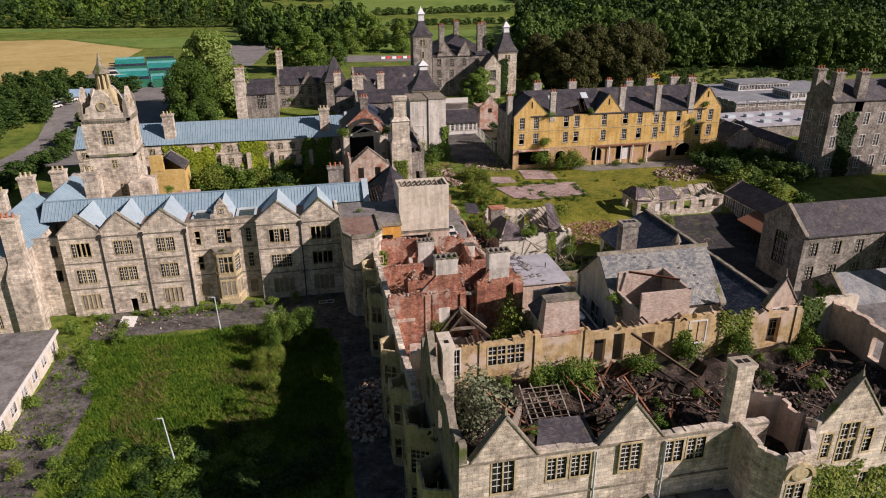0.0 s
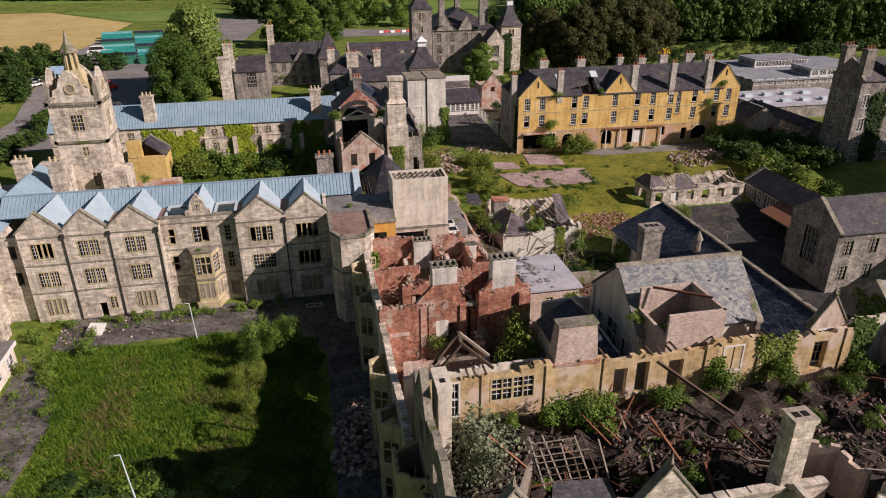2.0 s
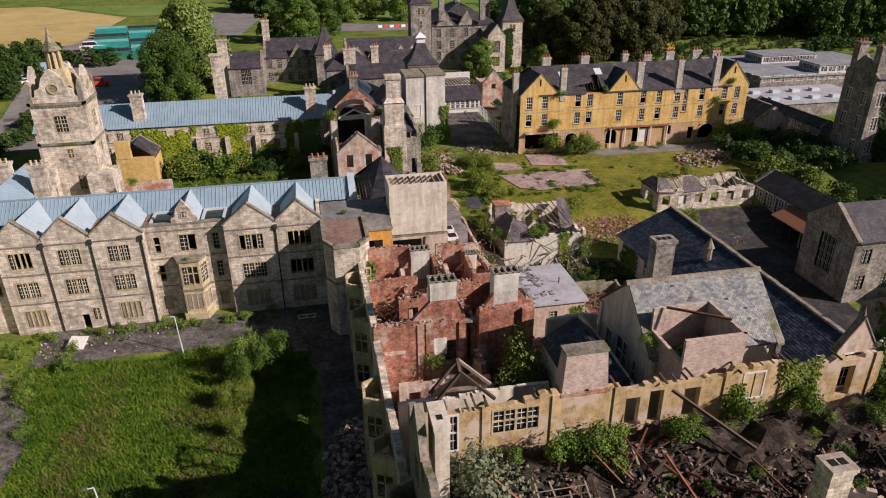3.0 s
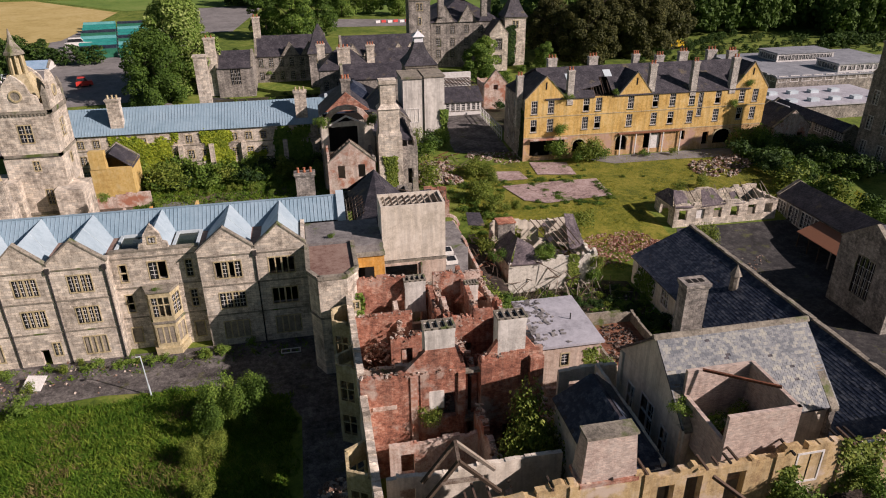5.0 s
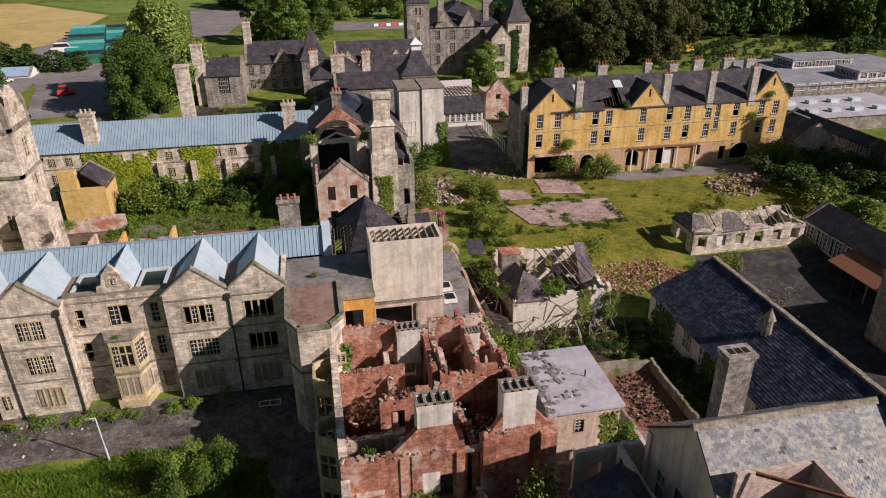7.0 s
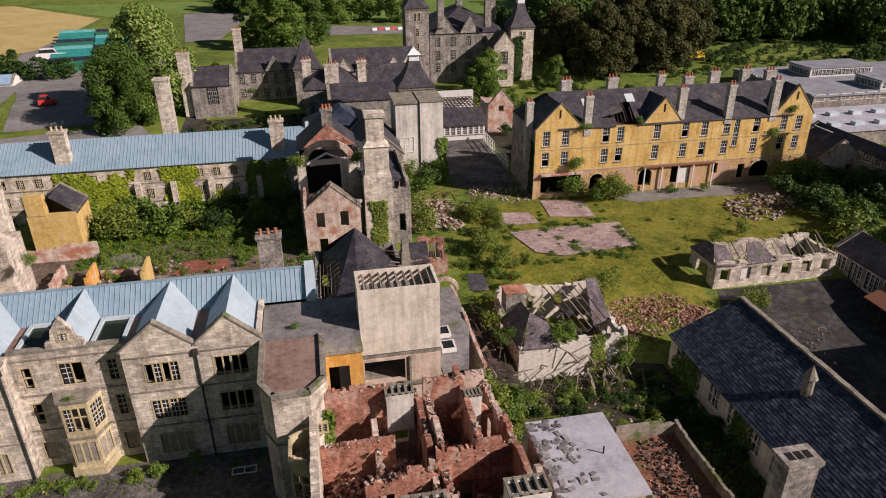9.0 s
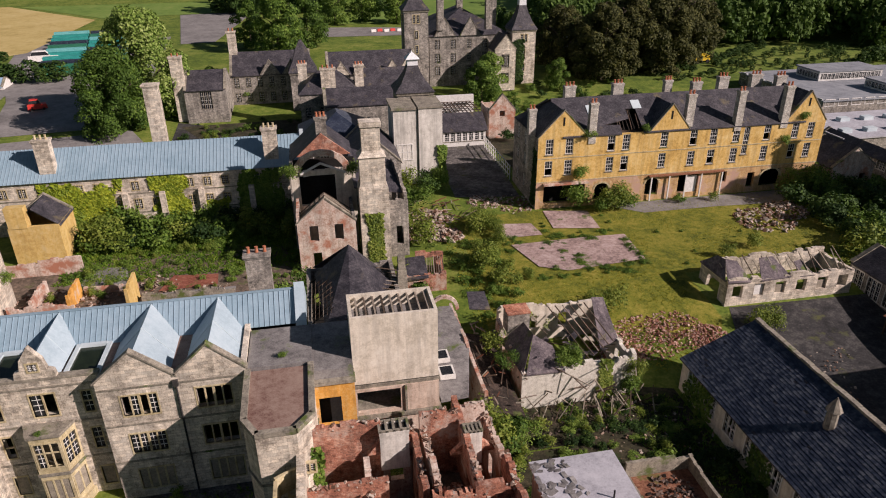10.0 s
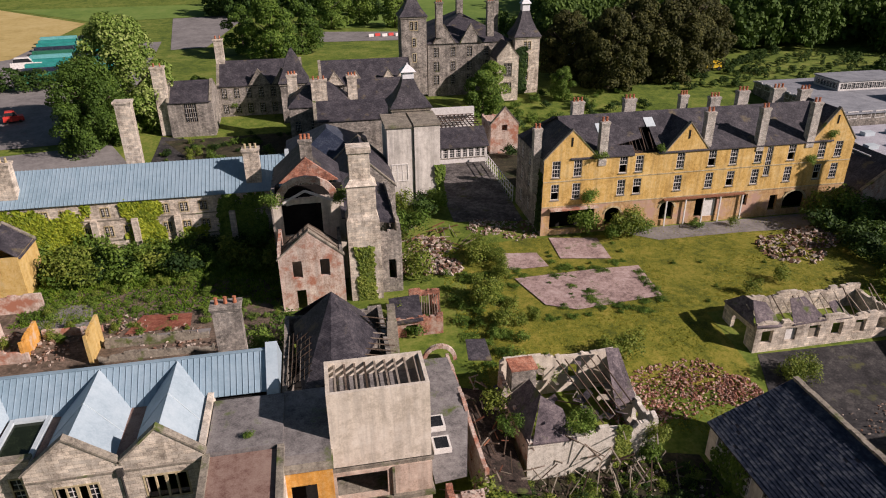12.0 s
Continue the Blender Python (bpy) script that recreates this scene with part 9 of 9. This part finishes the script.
# ---- rubble and fallen timbers ----
def rubble(spots, n, smin, smax, mat, seed, label, zf=ground_z, heap=0.0):
    """Loose broken pieces scattered round centres (x, y, radius)."""
    rng = random.Random(seed)
    vs, fs = [], []
    for x0, y0, r in spots:
        for _ in range(n):
            a, q = rng.uniform(0, 6.283), r * math.sqrt(rng.random())
            x, y = x0 + q * math.cos(a), y0 + q * math.sin(a)
            s = rng.uniform(smin, smax)
            e = Euler((rng.uniform(-0.7, 0.7), rng.uniform(-0.7, 0.7), rng.uniform(0, 6.28))).to_matrix()
            z = zf(x, y) + heap * (1 - q / r) * rng.random() + s * 0.2
            b = len(vs)
            d = (s, s * rng.uniform(0.4, 0.9), s * rng.uniform(0.25, 0.5))
            for sx, sy, sz in ((-1, -1, -1), (1, -1, -1), (1, 1, -1), (-1, 1, -1), (-1, -1, 1), (1, -1, 1), (1, 1, 1), (-1, 1, 1)):
                vs.append(Vector((x, y, z)) + e @ Vector((sx * d[0] * 0.5 * rng.uniform(0.8, 1.1), sy * d[1] * 0.5, sz * d[2] * 0.5)))
            fs += [(b + 3, b + 2, b + 1, b), (b + 4, b + 5, b + 6, b + 7), (b, b + 1, b + 5, b + 4), (b + 1, b + 2, b + 6, b + 5), (b + 2, b + 3, b + 7, b + 6), (b + 3, b, b + 4, b + 7)]
    return tagged(new("rubble", cloud_mesh("rubble", vs, fs, mat)), label, "rubble", kind="stuff")


flat = lambda h: (lambda x, y: h)
rubble(((46, 112.5, 3.6), (50.5, 114, 4.2), (55, 114.6, 3.8), (58.5, 112.6, 2.6)), 520, 0.12, 0.34, BRICKBITS, 1, "spread of broken bricks beside the workshop", heap=0.6)
rubble(((4.5, 68, 2.6), (4.0, 64, 2.4), (5.2, 72, 2.0)), 150, 0.2, 0.7, RUBBLE, 2, "fallen masonry on the drive", flat(0.05), 0.4)
rubble(((12, 87, 3), (11, 78, 3), (15.5, 88, 3), (21, 80, 3.2), (21.5, 89, 3)), 160, 0.25, 0.6, RUBBLE, 3, "brick rubble heaped on the gutted floors", flat(0.4), 2.0)
rubble(((11, 86.6, 2.0), (15.3, 87.6, 2.2), (15.4, 77.2, 2.0), (20.6, 89.2, 2.0), (22, 77.2, 2.4), (21.9, 82.6, 2.4), (11, 77.2, 2.0)), 190, 0.16, 0.46, BRICKBITS, 13, "fallen red bricks heaped on the upper floors", lambda x, y: 5.2 if x < 19 else 4.6, 1.6)
rubble(((27, 147, 4), (30, 152, 3.4), (31, 145, 2.6)), 200, 0.2, 0.7, RUBBLE, 4, "rubble heap beside the gutted house", heap=1.2)
rubble(((45, 155, 4), (40, 157, 3)), 150, 0.15, 0.5, RUBBLE, 5, "scattered rubble by the yard", heap=0.3)
rubble(((84, 140, 5), (90, 143, 4)), 220, 0.2, 0.7, RUBBLE, 6, "long heap of rubble in the grass", heap=1.0)
rubble(((44, 101, 4), (40, 99, 4), (46, 97, 4)), 70, 0.1, 0.36, RUBBLE, 7, "rubble and slates in the weeds", heap=0.3)
rubble(tuple((12 + i * 5.2, 45.5 + 3 * (i % 2) - 1.5 * (i % 3), 4.2) for i in range(8)), 330, 0.1, 0.4, RUBBLEDARK, 8, "broken slates and bricks on the burnt floor", lambda x, y: 11.6 + 1.3 * noise.noise((x * 0.33, y * 0.33, 3)) - (2.0 if x < 26 and y < 46 else 0), 0.4)
rubble(((39.4, 84, 2.4), (40, 88, 2.3)), 130, 0.12, 0.4, RUBBLEDARK, 9, "rusty rubble in the roofless yard", flat(2.8), 0.3)
rubble(((66, 103, 5), (70, 108, 4)), 70, 0.08, 0.3, RUBBLE, 10, "stones strewn on the service yard", flat(0.25))
rubble(((-20, 134, 4), (-26, 135, 4), (-12, 136, 4), (-5, 133, 4)), 110, 0.15, 0.5, RUBBLE, 12, "rubble in the inner court", heap=0.4)
rubble(((-22, 97.5, 5), (-30, 96, 3)), 50, 0.1, 0.35, RUBBLE, 11, "stones along the drive", flat(0.06))

rng = random.Random(90)
T = thing("collapsed_roof_timbers", "tangle of charred beams and rusted steel in the burnt range", "debris")
for i in range(95):
    if i < 55:
        x, y = rng.gauss(24, 4.5), rng.gauss(46.5, 3.0)
    else:
        x, y = rng.uniform(12, 52), rng.uniform(40, 52.5)
    x, y = min(max(x, 11.5), 52), min(max(y, 40.5), 52.4)
    a, l = rng.uniform(0, 6.28), rng.uniform(1.6, 5.0)
    z = 11.4 + rng.uniform(0, 0.8)
    up = rng.uniform(0.0, 0.25) * l if i % 3 else rng.uniform(0.2, 0.75) * l
    x2, y2 = min(max(x + l * math.cos(a), 10.5), 53), min(max(y + l * math.sin(a), 39.4), 53.0)
    bm = bmesh.new()
    bar(bm, (x, y, z), (x2, y2, z + up), rng.uniform(0.05, 0.13))
    part("steel_beam" if i % 3 == 0 else "beam", bm, RUST if i % 3 == 0 else (CHARRED if i % 3 == 1 else TIMBER), T)
for i in range(22):
    bm = bmesh.new()
    x, y = rng.uniform(9.5, 24), rng.uniform(74.5, 92)
    a, l = rng.uniform(0, 6.28), rng.uniform(1.5, 3.5)
    bar(bm, (x, y, 1 + rng.random()), (x + l * math.cos(a), y + l * math.sin(a), 2 + rng.random() * 2.5), 0.1)
    part("beam", bm, TIMBER, T)
T = thing("timber_heap", "heap of broken pale roof timbers by the gutted house", "debris")
for i in range(44):
    bm = bmesh.new()
    x, y, a, l = rng.uniform(25.5, 35), rng.uniform(149, 158), rng.uniform(0, 6.28), rng.uniform(1.2, 3.4)
    z = ground_z(x, y) + 0.2 + 0.5 * rng.random()
    bar(bm, (x, y, z), (x + l * math.cos(a), y + l * math.sin(a), z + rng.uniform(-0.1, 0.9)), rng.uniform(0.05, 0.1))
    part("beam", bm, (TIMBER, BOARD, RUST)[i % 3], T)
T = thing("fallen_beam", "long charred beam leaning against the yellow wall", "beam")
bm = bmesh.new()
bar(bm, (29.6, 53.4, 15.4), (34.4, 48.8, 12.6), 0.16)
part("beam", bm, CHARRED, T)
for x, y, l, a in ((4.2, 66.5, 2.4, 0.4), (5.0, 69.4, 2.8, 1.2), (3.4, 63.6, 2.2, 2.2), (4.6, 64.4, 1.8, 2.9), (5.2, 61, 2, 0.2)):
    T = thing("plank", "pale broken plank lying on the drive", "plank", "planks on the drive", at=(x, y, 0.1))
    bm = bmesh.new()
    bar(bm, (0, 0, 0.05), (l * math.cos(a), l * math.sin(a), 0.25), 0.09)
    part("board", bm, TIMBER, T)
T = thing("rubble_terrace", "low broken walls with tiled floor behind the main wing", "ruined walls")
for x, y, s, L, z, m_ in ((-29, 131.5, "front", 8, 4.2, BURNT), (-13.6, 129.6, "right", 5, 6.2, YELLOWWASH), (-21.4, 131.7, "right", 5, 5.0, ORANGE), (-26, 132, "right", 6, 5.0, BURNT), (-13, 132.6, "front", 12, 3.7, COPING), (-13, 129.6, "front", 13, 3.5, COPING), (-21.2, 136.6, "front", 7, 3.9, BURNT)):
    part("wall", wall_mesh(L, 0, z, 0.4, (), 0.7, int(L * 3)), m_, T, m=facing(x, y, s))
patch("concrete_slab", [(-11.4, 135.2), (-3.6, 135.8), (-3.8, 138.9), (-10, 139.6)], REDTILE, "red tiled floor remnant in the weeds", "floor slab", 0.2)
patch("concrete_slab", [(-23.5, 137.3), (-15.6, 137.6), (-17.2, 143.8), (-22.5, 144.4)], FELT, "bare concrete floor in the inner court", "floor slab", 0.15)
patch("concrete_slab", [(-13, 133.1), (-1, 133.1), (-1, 134.7), (-13, 134.6)], ROADMAT, "pale concrete path strip in the inner court", "path", 0.2)
patch("soil", [(26.6, 98.6), (46.5, 98.6), (46.5, 105), (31, 104.9), (26.6, 104)], DARKSOIL, "dark soil with debris before the kitchen ruin", "soil", 0.09)
rubble(((34, 102, 3), (39, 102.5, 3), (43, 103, 3), (30, 103, 2.4)), 110, 0.1, 0.36, RUBBLEDARK, 21, "broken slates and stones before the kitchen ruin", heap=0.5)
T = thing("fallen_porch", "collapsed slate porch with leaning timbers", "ruined porch")
for x, y, s, L, z in ((21.5, 128, "front", 6, 5.2), (27.4, 128, "right", 7, 4.6), (24, 133, "front", 4, 6.2)):
    part("wall", wall_mesh(L, 1.5, z, 0.5, [(1.4, 2.8, 1.6, z - 0.6)], 0.6, int(L + z)), BRICK, T, m=facing(x, y, s))
bm = bmesh.new()
slab(bm, [(21.2, 127.6, 5.2), (25, 127.6, 5.4), (25, 131.5, 6.8), (21.2, 131.5, 6.6)], 0.15)
part("roof_remnant", bm, SLATE, T)
for i in range(9):
    bm = bmesh.new()
    bar(bm, (24.5 + i * 0.35, 128.2, 4.6 + 0.1 * (i % 3)), (25.5 + i * 0.3, 134, 6.0 - 0.2 * (i % 2)), 0.08)
    part("rafter", bm, TIMBER, T)


# ---- lamp posts and yard things ----
def lamp_post(x, y, h, lean):
    T = thing("lamp_post", "leaning grey lamp post with empty bracket on the lawn", "lamp post", "lamp posts", at=(x, y, 0))
    top = (lean[0], lean[1], h)
    bm = bmesh.new()
    bar(bm, (0, 0, -0.1), (lean[0] * 0.3, lean[1] * 0.3, h * 0.3), 0.1, 8)
    bar(bm, (lean[0] * 0.3, lean[1] * 0.3, h * 0.3), top, 0.065, 8)
    part("post", bm, METALWHITE, T)
    bm = bmesh.new()
    bar(bm, top, (top[0] - 0.5, top[1] - 0.2, h + 0.12), 0.05, 6)
    part("arm", bm, METALWHITE, T)
    bm = bmesh.new()
    box(bm, top[0] - 0.85, top[1] - 0.32, h + 0.05, top[0] - 0.4, top[1] - 0.05, h + 0.2)
    part("lamp_head", bm, COPING, T)


lamp_post(-14.7, 91.2, 5.4, (-0.2, 0.0))
lamp_post(-16.6, 62.2, 5.8, (-0.5, 0.3))
T = thing("board", "white painted board propped by the wall", "board", at=(-28.2, 95.6, 0))
bm = bmesh.new()
slab(bm, [(-1.3, -0.9, 0.35), (0.9, -1.1, 0.25), (1.3, 0.7, 1.0), (-0.8, 1.0, 1.1)], 0.1)
part("panel", bm, WHITE, T)
T = thing("window_frame", "loose white window frame lying on the drive", "window frame", at=(0.8, 97.0, 0.08))
for a in ((-1.2, -0.5, 1.2, -0.38), (-1.2, 0.38, 1.2, 0.5), (-1.2, -0.38, -1.08, 0.38), (1.08, -0.38, 1.2, 0.38), (-0.06, -0.38, 0.06, 0.38)):
    bm = bmesh.new()
    box(bm, a[0], a[1], 0, a[2], a[3], 0.08)
    part("rail", bm, WHITE, T)


def container(x, y, turn, mat, label, L=12.0, name="container", lift=0.0):
    T = thing(name, label, "container", "containers in the yard")
    T.matrix_basis = pose(x, y, ground_z(x, y) + 0.1 + lift, 0, 0, turn)
    bm = bmesh.new()
    box(bm, -L / 2, -1.22, 0, L / 2, 1.22, 2.6)
    part("body", bm, mat, T)
    bm = bmesh.new()
    n = int(L / 0.6)
    for i in range(n):
        u = -L / 2 + (i + 0.5) * L / n
        for s in (-1, 1):
            box(bm, u - 0.12, s * 1.22 - 0.03, 0.15, u + 0.12, s * 1.22 + 0.03, 2.45)
        box(bm, u - 0.1, -1.15, 2.6, u + 0.1, 1.15, 2.63)
    part("corrugation", bm, mat, T)
    bm = bmesh.new()
    for u in (-L / 2, L / 2 - 0.15):
        for v in (-1.25, 1.1):
            box(bm, u, v, 0, u + 0.15, v + 0.15, 2.65)
    part("corner_post", bm, mat, T)


for row in range(10):
    for col in range(2):
        container(-62 - row * 1.6 + col * 13.0, 274.5 + row * 7.2, 8, (GREENPAINT, TEAL, TEALPALE, SLATEBLUE, TEAL)[(row * 3 + col) % 5] if row else GREENPAINT, "teal corrugated steel container in the yard")


def vehicle(x, y, turn, mat, label, L=4.2, W=1.8, H=1.45, name="car", category="car"):
    T = thing(name, label, category)
    T.matrix_basis = pose(x, y, ground_z(x, y) + 0.12, 0, 0, turn)
    bm = bmesh.new()
    loft(bm, [(-L / 2, -W / 2, 0.35), (L / 2, -W / 2, 0.35), (L / 2, W / 2, 0.35), (-L / 2, W / 2, 0.35)], [(-L / 2 + 0.1, -W / 2 + 0.06, H * 0.6), (L / 2 - 0.15, -W / 2 + 0.06, H * 0.55), (L / 2 - 0.15, W / 2 - 0.06, H * 0.55), (-L / 2 + 0.1, W / 2 - 0.06, H * 0.6)])
    loft(bm, [(-L * 0.42, -W / 2 + 0.1, H * 0.6), (L * 0.22, -W / 2 + 0.1, H * 0.57), (L * 0.22, W / 2 - 0.1, H * 0.57), (-L * 0.42, W / 2 - 0.1, H * 0.6)], [(-L * 0.33, -W / 2 + 0.25, H), (L * 0.08, -W / 2 + 0.25, H), (L * 0.08, W / 2 - 0.25, H), (-L * 0.33, W / 2 - 0.25, H)])
    part("body", bm, mat, T)
    bm = bmesh.new()
    loft(bm, [(-L * 0.40, -W / 2 + 0.08, H * 0.64), (L * 0.2, -W / 2 + 0.08, H * 0.62), (L * 0.2, W / 2 - 0.08, H * 0.62), (-L * 0.40, W / 2 - 0.08, H * 0.64)], [(-L * 0.35, -W / 2 + 0.2, H * 0.93), (L * 0.1, -W / 2 + 0.2, H * 0.93), (L * 0.1, W / 2 - 0.2, H * 0.93), (-L * 0.35, W / 2 - 0.2, H * 0.93)])
    part("glazing", bm, GLASS, T)
    for sx in (-0.3, 0.3):
        for sy in (-1, 1):
            bm = bmesh.new()
            bar(bm, (sx * L, sy * (W / 2 - 0.2), 0.32), (sx * L, sy * (W / 2 + 0.02), 0.32), 0.33, 12)
            part("wheel", bm, RUBBER, T)


vehicle(-55.5, 231, 20, REDPAINT, "red tractor parked on the tarmac yard", 4.4, 2.2, 2.6, "tractor", "tractor")
vehicle(-73.0, 294.5, 14, WHITE, "white lorry among the containers", 9.0, 2.5, 3.6, "lorry", "lorry")
for i, (x, y, t) in enumerate(((-79, 240, 60), (-81, 246, 60), (-80, 234, 60), (-77, 250, 55))):
    vehicle(x, y, t, (WHITE, METALWHITE, PIPE, WHITE)[i], "car parked in the lane behind the hedge")
block("bungalow", "low white bungalow with dark roof", -92, 268, -80, 276, 5, 8.6, WHITE, "gable_x", 11, SLATE)
block("bungalow", "low shed with blue sheet roof", -84, 256, -72, 263, 5, 8.2, WHITE, "gable_x", 10, BLUEROOF)
T = thing("telehandler", "yellow telescopic handler with boom in the scrub", "telehandler")
T.matrix_basis = pose(133, 247, ground_z(133, 247) + 0.1, 0, 0, 5)
for nm, a, mt in (("body", (-2.6, -1.2, 0.8, 2.6, 1.2, 1.8), YELLOWPAINT), ("cab", (-0.6, -1.1, 1.8, 1.0, 0.2, 3.0), YELLOWPAINT), ("engine_cover", (1.0, -1.1, 1.8, 2.6, 1.1, 2.4), YELLOWPAINT)):
    bm = bmesh.new()
    box(bm, *a)
    part(nm, bm, mt, T)
bm = bmesh.new()
bar(bm, (2.4, 0.6, 2.4), (-6.5, 0.6, 3.2), 0.25)
part("boom", bm, PIPE, T)
for sx in (-1.7, 1.7):
    for sy in (-1.2, 1.2):
        bm = bmesh.new()
        bar(bm, (sx, sy - 0.2, 0.6), (sx, sy + 0.2, 0.6), 0.62, 12)
        part("wheel", bm, RUBBER, T)
for i in range(9):
    T = thing("barrier", "red and white plastic road barrier", "barrier", "barriers in the compound")
    T.matrix_basis = pose(38 + i * 2.6, 329 + (i % 2) * 1.2, ground_z(38, 329) + 0.1, 0, 0, 12)
    bm = bmesh.new()
    loft(bm, [(-1.0, -0.4, 0), (1.0, -0.4, 0), (1.0, 0.4, 0), (-1.0, 0.4, 0)], [(-1.0, -0.15, 1.0), (1.0, -0.15, 1.0), (1.0, 0.15, 1.0), (-1.0, 0.15, 1.0)])
    part("body", bm, REDPAINT if i % 2 else WHITE, T)
T = thing("scaffold", "pale scaffold frame at the wood's edge", "scaffold")
for x in (88, 92):
    for y in (250, 253):
        bm = bmesh.new()
        bar(bm, (x, y, 7), (x, y, 17), 0.12, 6)
        part("standard", bm, METALWHITE, T)
for z in (10, 13, 16):
    bm = bmesh.new()
    box(bm, 88, 250, z, 92, 253, z + 0.15)
    part("deck", bm, METALWHITE, T)
